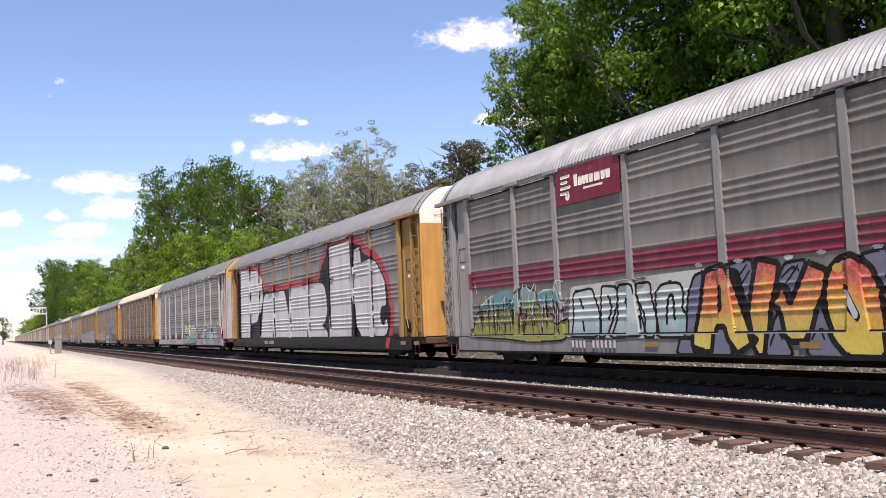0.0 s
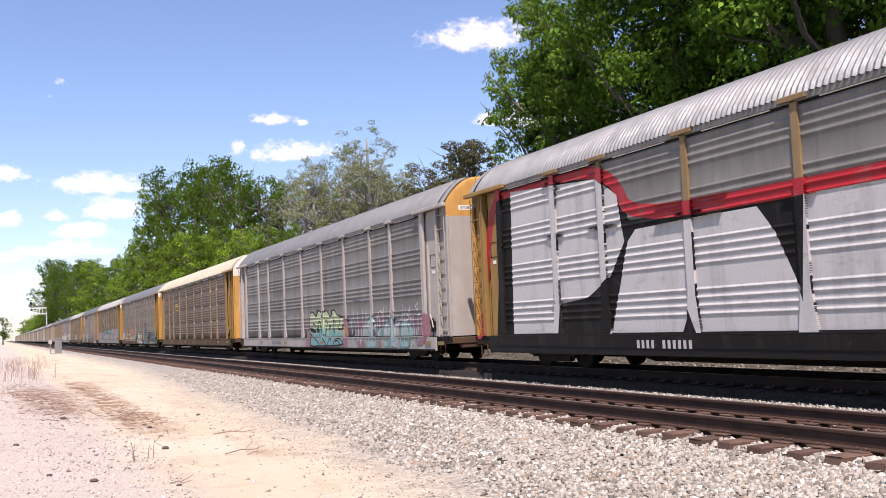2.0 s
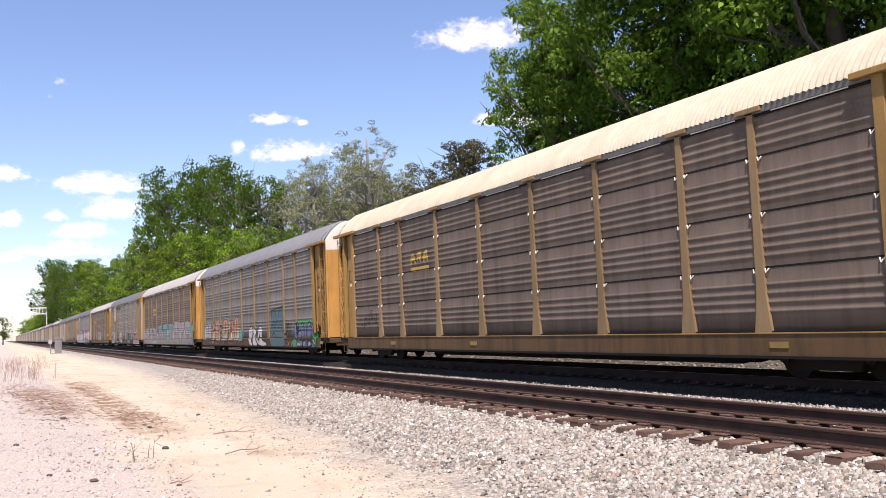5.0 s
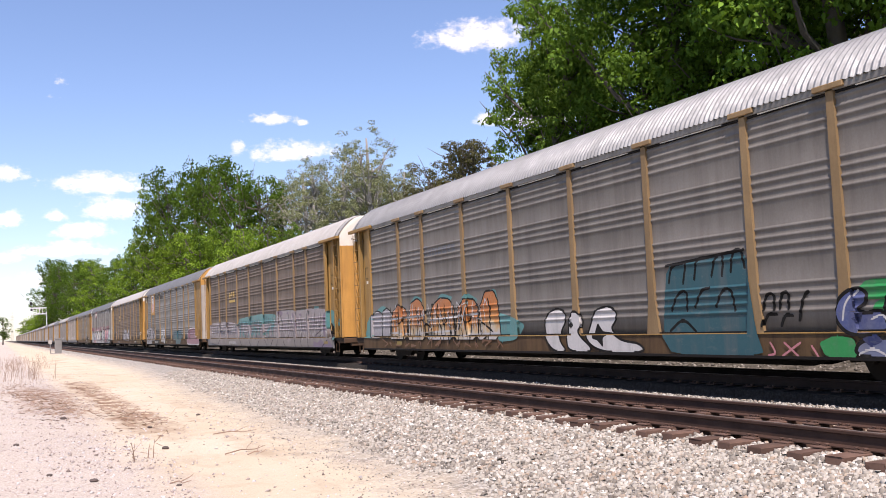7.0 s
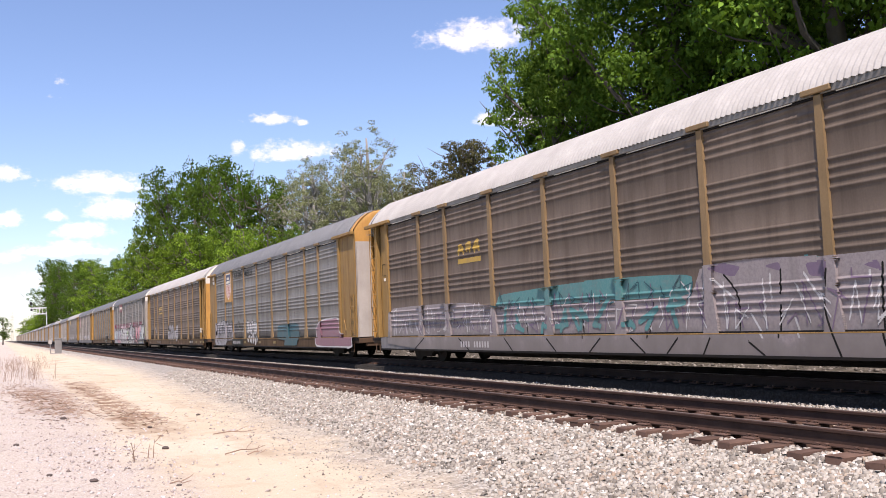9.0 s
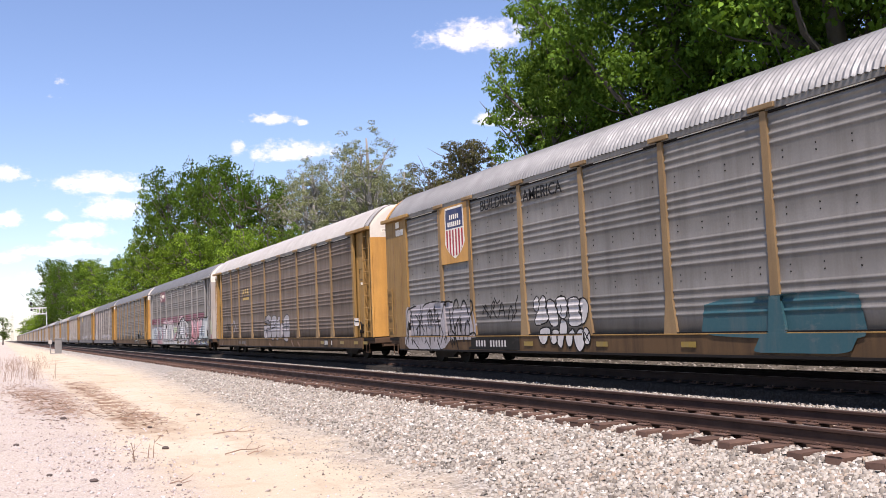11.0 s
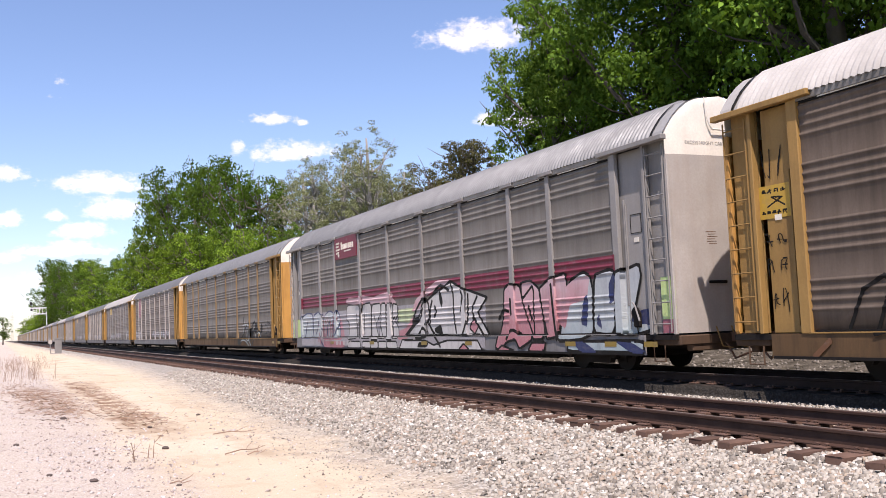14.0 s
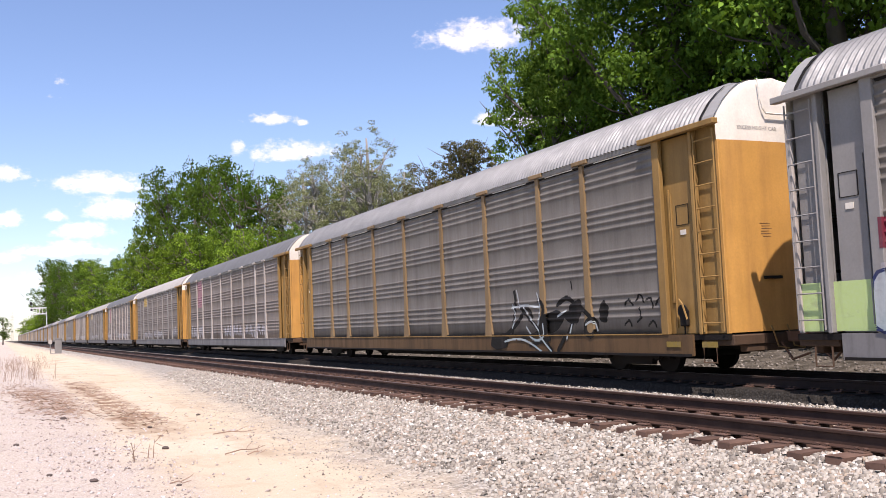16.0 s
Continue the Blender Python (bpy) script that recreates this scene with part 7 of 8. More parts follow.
    golden_logo(w)
    mass(w, [[(1.66, 0.81), (1.82, 1.19), (1.71, 1.52), (0.54, 1.5), (0.47, 0.76)], [(1.54, 1.58), (1.43, 1.91), (0.95, 2.04), (0.43, 1.92), (0.47, 1.55)], [(0.47, 0.73), (0.45, 1.67), (0.21, 1.94), (-0.3, 1.98), (-0.7, 1.79), (-0.53, 0.76)], [(-0.53, 0.69), (-0.7, 1.79), (-1.13, 1.95), (-1.43, 1.68), (-1.28, 0.79)], [(-1.35, 0.79), (-1.48, 1.53), (-1.75, 1.6), (-1.8, 0.88)], [(-1.74, 0.88), (-1.82, 1.67), (-2.09, 1.9), (-2.53, 1.98), (-2.87, 1.78), (-2.89, 1.34), (-2.76, 0.66), (-2.34, 0.66)]], "chalk", "black", .02, "pale lilac bubble letters outlined in black", rounds=2)
    strokes(w, [[(1.37, 1.7), (0.97, 1.77), (0.76, 1.63)], [(-0.06, 1.65), (-0.18, 1.4), (-0.48, 1.59)], [(-1.17, 1.69), (-1.28, 1.46)], [(-2.32, 1.73), (-2.33, 1.2)], [(-1.85, 1.36), (-2.77, 1.4)], [(1.58, 1.24), (0.57, 1.26)], [(0.34, 1.32), (-0.53, 1.4)]], "black", .026)
    strokes(w, [[(9.07, 1.63), (8.68, 1.93), (8.35, 1.57)], [(8.75, 1.2), (8.23, 1.61), (8.03, 1.29)]], "chalk", .04, "tag")
    strokes(w, [[(11.38, 0.69), (11.7, 0.44)], [(6.01, 0.57), (5.52, 0.44)], [(0.64, 0.56), (0.28, 0.44)], [(-3.29, 0.69), (-3.63, 0.44)], [(-4.32, 0.64), (-4.68, 0.44)]], "rust", .05, "sill_stain")
    strokes(w, [[(-12.41, 1.25), (-12.32, 1.13), (-12.41, 1.01), (-12.56, 1.06), (-12.65, 1.24), (-12.53, 1.31), (-12.41, 1.25)], [(-12.63, 1.01), (-12.72, 1.24), (-12.77, 1.04)], [(-12.81, 1.01), (-12.88, 1.28), (-12.96, 1.33)], [(-12.98, 1.37), (-13.03, 1.09), (-13.11, 1.27)]], "black", .028, "tag", "black looping marker tag on the door")
    paint(w, "stencil_panel", rect(-8.15, -8.65, .47, .76) + rect(-9.0, -9.2, .47, .76), G["black"], 2)
    paint(w, "stencil_mark", rect(-8.2, -8.35, .55, .7) + rect(-8.42, -8.58, .55, .7) + rect(-9.04, -9.16, .55, .7), G["stencil"], 2)
    paint(w, "notice_disc", oval(-11.98, 1.42, .12, .15), G["white"], 2, "white round notice with a dark slash")
    strokes(w, [[(-11.9, 1.5), (-12.06, 1.34)]], "black", .025, "notice_slash")
    paint(w, "door_sign", rect(12.12, 12.85, 2.85, 3.42), G["gold"], 1, "yellow notice plate on the door")
    paint(w, "sign_bars", letters("####", 12.8, 12.2, 3.28, 3.37, .012, 5, 0) + letters("#####", 12.8, 12.2, 2.9, 2.99, .012, 6, 0) + path([(12.65, 3.05), (12.3, 3.2), (12.55, 3.22), (12.25, 3.05)], .015), G["black"], 2)
    paint(w, "tag", scrawl(12.75, 12.25, 3.5, 4.1, 3, .010, 75) + letters("##", 12.85, 12.2, 2.3, 2.65, .010, 76) + letters("##", 12.8, 12.2, 1.85, 2.15, .010, 77) + letters("##", 12.7, 12.25, 1.2, 1.6, .010, 78), G["black"], 1, "black marker tags on the door")
    paint(w, "tag", path([(11.0, .9), (10.7, 1.5), (10.3, 1.7), (10.0, 1.4), (10.1, .9), (10.5, .8), (10.3, 1.3)], .035) + scrawl(10.4, 9.4, 1.3, 1.9, 4, .03, 79), G["black"], 1, "black scrawl beside the door")
    number_bars(w, 7.3, .63, "faded")
    reflectors(w, (-7.9, -10.4, -12.0, -13.0))

    w = W[8]
    paint(w, "stripe", rect(11.8, -11.8, 2.12, 2.58), G["stripe"], 1, "dark red stripe along the side", posts=False)
    red_sign(w, 7.0, 4.44, 3.93, 4.78)
    paint(w, "pale_band", poly((11.8, .5), (11.8, 1.9), (-5.6, 1.9), (-5.6, .5)), G["chalk"], 1, "pale painted lower band")
    paint(w, "graffiti_cloud", poly((0.76, 1.33), (0.69, 1.76), (-0.62, 1.79), (-0.71, 1.28)), G["lagoon"], 1)
    mass(w, [[(8.93, 0.75), (8.78, 1.67), (8.21, 1.8), (6.52, 1.59), (6.21, 0.75)], [(0.79, 1.01), (0.01, 1.15), (-0.6, 1.54), (-0.88, 1.33), (-0.1, 0.73), (0.66, 0.74)], [(-0.27, 1.3), (-0.4, 1.45), (-0.73, 1.44), (-0.74, 1.23), (-0.43, 1.18)], [(5.82, 2.11), (5.67, 2.38), (4.48, 2.32), (4.03, 2.39), (2.99, 2.27), (2.6, 2.33), (1.49, 2.41), (1.17, 2.18), (0.77, 1.95)], [(-0.47, 1.65), (-0.78, 2.04), (-1.72, 2.35), (-2.45, 2.56), (-3.41, 2.54), (-3.4, 2.35), (-2.54, 2.33), (-1.58, 2.11), (-1.02, 1.72)], [(8.73, 0.44), (8.75, 0.69), (6.08, 0.69), (6.17, 0.44)]], "rose", "", label="rose spray cloud behind the letters", name="graffiti_cloud")
    mass(w, [[(12.05, 0.83), (11.96, 1.73), (11.2, 1.9), (10.33, 1.88), (10.3, 0.83)], [(10.3, 0.83), (10.2, 1.78), (9.5, 1.94), (8.85, 1.75), (9.07, 0.82)], [(8.94, 0.82), (8.72, 1.74), (8.06, 1.94), (7.57, 1.84), (7.67, 0.82)], [(7.67, 0.82), (7.46, 1.71), (7.07, 1.93), (6.74, 1.69), (6.71, 0.82)]], "sky", "navy", .03, "pale blue graffiti letters")
    strokes(w, [[(11.45, 0.9), (11.09, 1.48)], [(9.86, 1.01), (9.4, 1.56)], [(8.41, 0.95), (8.22, 1.53), (7.74, 1.31)], [(7.29, 0.94), (6.77, 1.4)], [(9.21, 0.78), (8.72, 0.45)]], "navy", .05)
    mass(w, [[(5.91, 1.49), (5.87, 2.09), (4.32, 2.05), (4.39, 1.41), (4.71, 1.37), (4.72, 0.8), (5.77, 0.75), (5.61, 1.39)], [(4.35, 0.79), (4.15, 2.07), (3.25, 2.09), (3.33, 0.79)], [(3.26, 0.74), (3.18, 2.03), (2.32, 2.03), (2.32, 1.68), (2.81, 1.27), (2.55, 0.74)], [(2.55, 0.79), (2.3, 1.44), (2.25, 2.03), (1.84, 2.02), (1.85, 0.78)], [(1.82, 0.74), (1.77, 2.03), (1.19, 2.01), (1.24, 0.74)], [(1.2, 0.78), (1.16, 1.98), (0.77, 1.93), (0.74, 1.55), (1.05, 1.4), (0.71, 1.17), (0.72, 0.78)], [(5.78, 0.44), (5.68, 0.69), (4.36, 0.69), (4.3, 0.44), (4.82, 0.44)], [(4.21, 0.46), (4.1, 0.69), (3.34, 0.69), (3.21, 0.44)]], "white", "black", .022, "white square graffiti letters outlined in black")
    mass(w, [[(3.3, 0.44), (3.3, 0.69), (2.56, 0.69), (2.55, 0.44)], [(2.48, 0.44), (2.48, 0.69), (1.76, 0.69), (1.75, 0.44)], [(1.68, 0.44), (1.69, 0.69), (0.82, 0.69), (0.75, 0.44)]], "white", "black", .022, "white square graffiti letters outlined in black")
    strokes(w, [[(4.77, 1.72), (4.8, 0.88)], [(3.96, 1.69), (3.99, 0.93)], [(4.33, 2.03), (4.4, 0.8)], [(3.22, 2.04), (3.29, 0.86)], [(2.94, 1.58), (2.88, 1.4)], [(2.32, 1.21), (2.24, 0.91)], [(0.71, 1.82), (0.73, 1.33)], [(1.14, 1.46), (1, 1.51)], [(1.23, 1.18), (1.2, 0.85)]], "black", .032)
    for spot in ((5.81, 2.25, 0.10, 0.07), (5.43, 2.25, 0.10, 0.07), (4.95, 2.27, 0.12, 0.07), (4.37, 2.31, 0.11, 0.08), (3.86, 2.28, 0.13, 0.08), (3.36, 2.24, 0.12, 0.07), (2.42, 2.23, 0.17, 0.09), (1.82, 2.25, 0.11, 0.07), (1.25, 2.28, 0.10, 0.09)):
        paint(w, "graffiti_dot", oval(*spot), G["rose"], 6, step=0.1)
    mass(w, [[(0.12, 0.9), (-0.93, 1.39), (-1.49, 1.9), (-2.19, 2.14), (-2.91, 2.32), (-3.44, 2.49), (-3.98, 2.31), (-4.62, 2.15), (-5.71, 1.91), (-5.15, 1.49), (-5.79, 0.85)]], "white", "black", .04, "large white graffiti letters with thick black outlines", rounds=0)
    mass(w, [[(0.58, 0.44), (0.3, 0.73), (-1.52, 0.72), (-2.21, 0.57), (-3.21, 0.72), (-5.14, 0.72), (-5.41, 0.44)]], "white", "black", .03, rounds=0)
    strokes(w, [[(0.04, 0.86), (-0.57, 1.18), (-1.07, 1.36), (-1.35, 1.59), (-1.44, 1.72)], [(-0.52, 1.29), (-0.78, 1.68), (-1.18, 1.97), (-1.52, 2.06), (-1.76, 1.95), (-1.85, 1.65), (-1.83, 1.37), (-1.59, 1.23)], [(-0.81, 0.83), (-1.44, 1.19), (-1.8, 0.81), (-0.83, 0.8)], [(-1.88, 1.18), (-1.93, 1.74), (-2.07, 1.94)], [(-1.79, 1.24), (-2.03, 0.99), (-2.42, 0.75), (-2.66, 0.53)], [(-2.21, 2.19), (-2.55, 2.36), (-2.8, 2.41), (-3.3, 2.22)], [(-2.26, 1.76), (-2.41, 1.6), (-2.21, 1.45)], [(-0.72, 1.39), (-0.95, 1.45), (-0.85, 1.28)]], "black", .05)
    mass(w, [[(-2.7, 2.28), (-2.86, 1.9), (-2.77, 1.69), (-2.62, 1.9), (-2.59, 2.12)], [(-2.18, 1.08), (-2.66, 1.21), (-2.8, 0.89), (-2.24, 0.95)], [(-0.46, 1.26), (-0.73, 1.42), (-0.85, 1.28), (-0.59, 1.18)], [(-1.21, 1.49), (-1.41, 1.65), (-1.44, 1.5), (-1.26, 1.39)], [(-0.91, 0.48), (-1.08, 0.67), (-1.44, 0.69), (-1.81, 0.62), (-1.67, 0.49)]], "black", "", name="graffiti_shadow")
    strokes(w, [[(-3.72, 0.87), (-3.58, 1.59), (-3.6, 2.18), (-3.44, 2.43)], [(-4.04, 1.57), (-4.37, 1.99), (-4.1, 2.24)], [(-4.21, 0.87), (-4.54, 1.31), (-4.55, 2.04)], [(-5.12, 1.95), (-4.68, 1.54), (-5.45, 0.85)], [(-4.83, 1.33), (-5.03, 1.06)]], "black", .045)
    mass(w, [[(-4.58, 1.07), (-4.89, 1.33), (-5.15, 1.11), (-4.9, 0.89)], [(-3.93, 0.44), (-4.27, 0.63), (-4.63, 0.44)]], "rose", "black", .03)
    mass(w, [[(-6.17, 0.5), (-6.62, 1.28), (-6.7, 2.09), (-7, 2.21), (-7.51, 2.15), (-7.66, 1.78), (-8.23, 2.13), (-8.18, 0.74), (-7.49, 0.49), (-7.29, 0.74), (-6.81, 0.67), (-6.54, 0.44)], [(-7.62, 1.78), (-7.61, 2.2), (-8.11, 2.24), (-8.51, 1.99), (-8.65, 1.24), (-8.69, 0.74), (-8.18, 0.72)], [(-8.47, 1.99), (-8.95, 2.21), (-9.74, 2.32), (-9.78, 1.92), (-9.45, 1.22), (-9.29, 0.79), (-8.81, 0.74)]], "rose", "black", .034, "rose graffiti letters outlined in black")
    strokes(w, [[(-7.11, 1.8), (-7.12, 1.4)], [(-7.96, 1.57), (-8.1, 1.25)], [(-9.14, 2.07), (-9.21, 1.22), (-9.29, 0.74)], [(-6.37, 1.29), (-6.65, 1.55), (-6.89, 1.48)], [(-6.82, 0.75), (-7.08, 1.04), (-7.53, 0.87)]], "black", .045)
    mass(w, [[(-9.32, 0.69), (-9.49, 1.22), (-9.76, 1.68), (-9.91, 2.12), (-10.47, 2.29), (-10.74, 2.2), (-10.84, 1.85), (-10.78, 0.85), (-10.32, 0.72)], [(-10.78, 0.85), (-10.91, 2.19), (-11.48, 2.28), (-11.78, 2.21), (-11.59, 0.84)], [(-11.63, 0.84), (-11.72, 2.18), (-12.46, 2.34), (-12.52, 2.07), (-12.32, 1.56), (-12.14, 1.15), (-12.73, 1.34), (-12.83, 0.93), (-12.25, 0.82)], [(-9.75, 0.44), (-9.78, 0.69), (-12.67, 0.71), (-12.65, 0.45)]], "sky", "black", .036, "pale blue graffiti sweeping over the door")
    mass(w, [[(-9.36, 1.1), (-9.59, 1.93), (-10.1, 2.15), (-10.74, 2.2), (-10.58, 1.64), (-9.86, 1.56), (-9.62, 0.98)]], "rose", "")
    mass(w, [[(-10.29, 1.08), (-10.45, 1.65), (-10.6, 1.78), (-10.64, 1.53), (-10.53, 1.02)], [(-11.47, 1.49), (-11.44, 1.93), (-11.63, 2.19), (-11.81, 2.12), (-11.66, 1.59)], [(-12.02, 1.13), (-12.45, 1.35), (-12.84, 1.38), (-12.78, 1.02), (-12.28, 1.07)], [(-9.96, 0.68), (-10.49, 0.67), (-10.98, 0.44), (-10.29, 0.44)], [(-11.64, 0.69), (-12.24, 0.67), (-12.78, 0.45), (-12.22, 0.44)], [(-10.91, 1.07), (-11.03, 1.34), (-11.13, 0.96)]], "navy", "", label="dark blue shading strokes")
    mass(w, [[(-7.93, 0.44), (-8.13, 0.67), (-8.8, 0.67), (-8.69, 0.44)], [(-6.28, 0.44), (-6.56, 0.58), (-7.25, 0.44)]], "rose", "black", .03)
    paint(w, "door_paint", rect(-13.15, -13.6, 1.1, 2.0), G["lime"], 1, "lime green painted lower corner")
    paint(w, "door_paint", rect(-13.15, -13.6, .85, 1.12), G["pink"], 1, "rose painted foot of the corner")
    paint(w, "door_paint", rect(11.98, 12.95, .85, 1.65), G["lime"], 1, "lime green painted lower door")
    paint(w, "door_paint", rect(13.1, 13.6, .85, 1.65), G["lime"], 1)
    scribble(w, "graffiti_highlight", "white", 11.6, 7.3, .86, 1.9, 12, .016, 71)
    scribble(w, "graffiti_line", "pink", 9.6, 7.2, .5, 1.7, 8, .03, 72)
    number_bars(w, 7.1, .63, "stencil")
    reflectors(w, (7.6, 3.1, -1.5, -4.6, -9.9, -11.5, -12.9))

    w = W[9]
    mass(w, [[(-4.41, 0.57), (-4.5, 0.82), (-5.14, 0.93), (-5.49, 0.78), (-5.29, 0.51), (-4.72, 0.45)], [(-6.83, 0.96), (-7.03, 1.31), (-7.8, 1.46), (-8.16, 1.28), (-7.75, 0.95), (-7.22, 0.83)], [(-8.14, 1.15), (-8.33, 1.55), (-8.77, 1.69), (-8.89, 1.46), (-8.62, 1.08)], [(-9.54, 1.12), (-9.52, 1.44), (-9.71, 1.63), (-9.91, 1.43), (-9.79, 1.09)]], "black", "", label="black scrawled graffiti", name="graffiti_shadow")
    strokes(w, [[(-4.74, 0.68), (-5.85, 1.12), (-6.34, 1.62), (-6.59, 1.32)], [(-5.54, 0.9), (-5.81, 1.64), (-5.73, 1.97)], [(-6.11, 0.75), (-6.96, 0.89), (-7.29, 1.58), (-6.91, 1.74)], [(-6.04, 1.56), (-6.78, 1.03), (-7.53, 0.47)], [(-7.81, 1.57), (-8.2, 1.76), (-8.62, 1.54), (-8.16, 1.28)], [(-7.17, 1.1), (-7.91, 1.29), (-8.89, 1.46), (-9.21, 1.26)], [(-7.83, 0.48), (-8.24, 0.88), (-8.52, 1.28)], [(-9.06, 0.85), (-9, 1.11), (-9.32, 1.23), (-9.48, 1), (-9.24, 0.77), (-8.98, 0.9)], [(-6.52, 0.61), (-7.47, 0.75)]], "black", .06, "graffiti_shadow")
    strokes(w, [[(-5.61, 1.64), (-5.79, 1.34), (-5.55, 1.05)], [(-5.57, 1.57), (-6.34, 1.62), (-7.02, 1.52)], [(-6.19, 1.55), (-7.08, 0.75), (-7.52, 0.44)], [(-5.85, 2.01), (-5.98, 1.56)], [(-6.86, 1.88), (-7.02, 1.52), (-6.84, 1.1)], [(-5.21, 0.68), (-5.91, 0.78), (-6.53, 0.66), (-7.05, 0.44)], [(-6.28, 1.04), (-6.67, 0.69), (-7.21, 0.75), (-7.17, 1.1)], [(-8.23, 0.75), (-8.38, 1.08)], [(-9.04, 1.07), (-9.32, 1.18), (-9.43, 0.93)], [(-7.78, 1.29), (-8.17, 1.42)]], "sky", .026, "graffiti_highlight")
    strokes(w, [[(-10.49, 1.47), (-10.63, 1.61), (-10.77, 1.46)], [(-10.9, 1.55), (-11.03, 1.72), (-11.16, 1.51)], [(-11, 1.39), (-11.02, 1.22)], [(-11.24, 1.56), (-11.4, 1.62), (-11.45, 1.38)], [(-11.53, 1.44), (-11.69, 1.6)], [(-10.45, 1.05), (-10.62, 1.16), (-10.69, 1.01)], [(-10.89, 1.1), (-11.06, 1.19)], [(-11.27, 1.02), (-11.43, 1.14), (-11.52, 0.99)], [(-8.43, 2.08), (-8.46, 1.92)]], "black", .024, "tag", "small black marker tags")
    reflectors(w, (-12.1, -13.15))

    for w, s in ((W[10], 101), (W[11], 111)):
        paint(w, "faded_sign", rect(9.0, 7.3, 2.95, 4.75) if s == 101 else rect(7.0, 4.4, 3.9, 4.7), G["pink"] if s == 101 else G["gold"], 1, "faded square sign")
        for k, (y0, y1, z0, z1, r, n) in enumerate(((11.6, 7.2, .9, 1.75, .12, 5), (6.6, 2.2, .88, 1.6, .10, 5), (.8, -3.8, .9, 1.7, .11, 6), (-4.6, -9.0, .9, 1.65, .10, 5), (-9.4, -11.6, .9, 1.8, .09, 3))):
            if (k + s) % 3:
                paint(w, "graffiti_fill", letters("#" * n, y0, y1, z0, z1, r, s + k), G["chalk"], 1, "pale worn graffiti letters")


# ---- the train ----
def kind(label, frame_, panel, roof, sill, end, **more):
    d = dict(label=label, panel=M[panel], roof=M[roof], sill=M[sill], end=M[end])
    d["frame"] = M[frame_]
    if frame_ == "yellow":
        d["post"] = M["post_dull"]
    d.update({k: (M[v] if v in M else v) for k, v in more.items()})
    return d


KINDS = [
    kind("grey auto rack wagon with a dark red stripe and graffiti", "grey_paint", "galv_mid", "roof_galv", "sill_grey", "grey_paint"),
    kind("yellow-framed auto rack wagon with huge white graffiti", "yellow", "galv", "roof_galv", "black_paint", "yellow_end", deck="black_paint"),
    kind("silver auto rack wagon with pale posts and teal graffiti", "pale_paint", "galv", "roof_galv", "pale_paint", "pale_paint", cap="yellow_end", plate=1),
    kind("grimy brown auto rack wagon with a cream roof", "yellow", "galv_brown", "roof_cream", "sill_yellow", "yellow_end", hood="roof_cream", rows=1),
    kind("yellow-framed auto rack wagon with several small graffiti", "yellow", "galv_mid", "roof_galv", "sill_yellow", "yellow_end"),
    kind("grimy yellow-framed auto rack wagon with lilac graffiti", "yellow", "galv_brown", "roof_pale", "sill_grey", "yellow_end", plate=1),
    kind("yellow-framed auto rack wagon with a shield emblem", "yellow", "galv", "roof_galv", "sill_yellow", "pale_paint", end_frame="yellow", cap="yellow_end", hood="yellow_end", flush=True, bolts=True),
    kind("grimy yellow-framed auto rack wagon with a white throw-up", "yellow", "galv_brown", "roof_pale", "sill_yellow", "yellow_end", plate=1),
    kind("grey auto rack wagon with a red stripe and pink graffiti", "grey_paint", "galv_mid", "roof_galv", "sill_grey", "pale_paint"),
    kind("yellow-framed auto rack wagon with dark scrawled graffiti", "yellow", "galv_mid", "roof_galv", "sill_yellow", "yellow_end"),
    kind("faded auto rack wagon with yellow ends", "pale_paint", "galv_pale", "roof_galv", "sill_grey", "yellow_end", end_frame="yellow"),
    kind("faded brown auto rack wagon with dull yellow ends", "grey_paint", "galv_pale", "roof_pale", "sill_grey", "yellow_end", end_frame="yellow"),
]
WAGONS = []
for i, k in enumerate(KINDS):
    WAGONS.append(make_wagon(k, 2 if i < 10 else 1))
paint_wagons(WAGONS)
for i in range(len(KINDS), 39):
    WAGONS.append(copy_thing(WAGONS[10 + i % 2], Matrix.Identity(4)))


def train_y(t):
    """Where the gap behind the first wagon is at t seconds: the train rolls toward the camera, slowing a little."""
    return 26.198 - 15.4135 * t + 0.00783 * t * t


def place_wagon(i, t):
    return pose(FAR_MID, train_y(t) + (i - 0.5) * PERIOD, 0)


for i, w in enumerate(WAGONS):
    w.matrix_basis = place_wagon(i, 0)


# ---- tracks: the near one is empty ----
build_track("near_track", NEAR_MID, RAIL_Z, 4.33, 230, "empty railway track of rusty rails on weathered wooden ties")
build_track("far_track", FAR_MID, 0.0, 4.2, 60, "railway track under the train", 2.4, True)


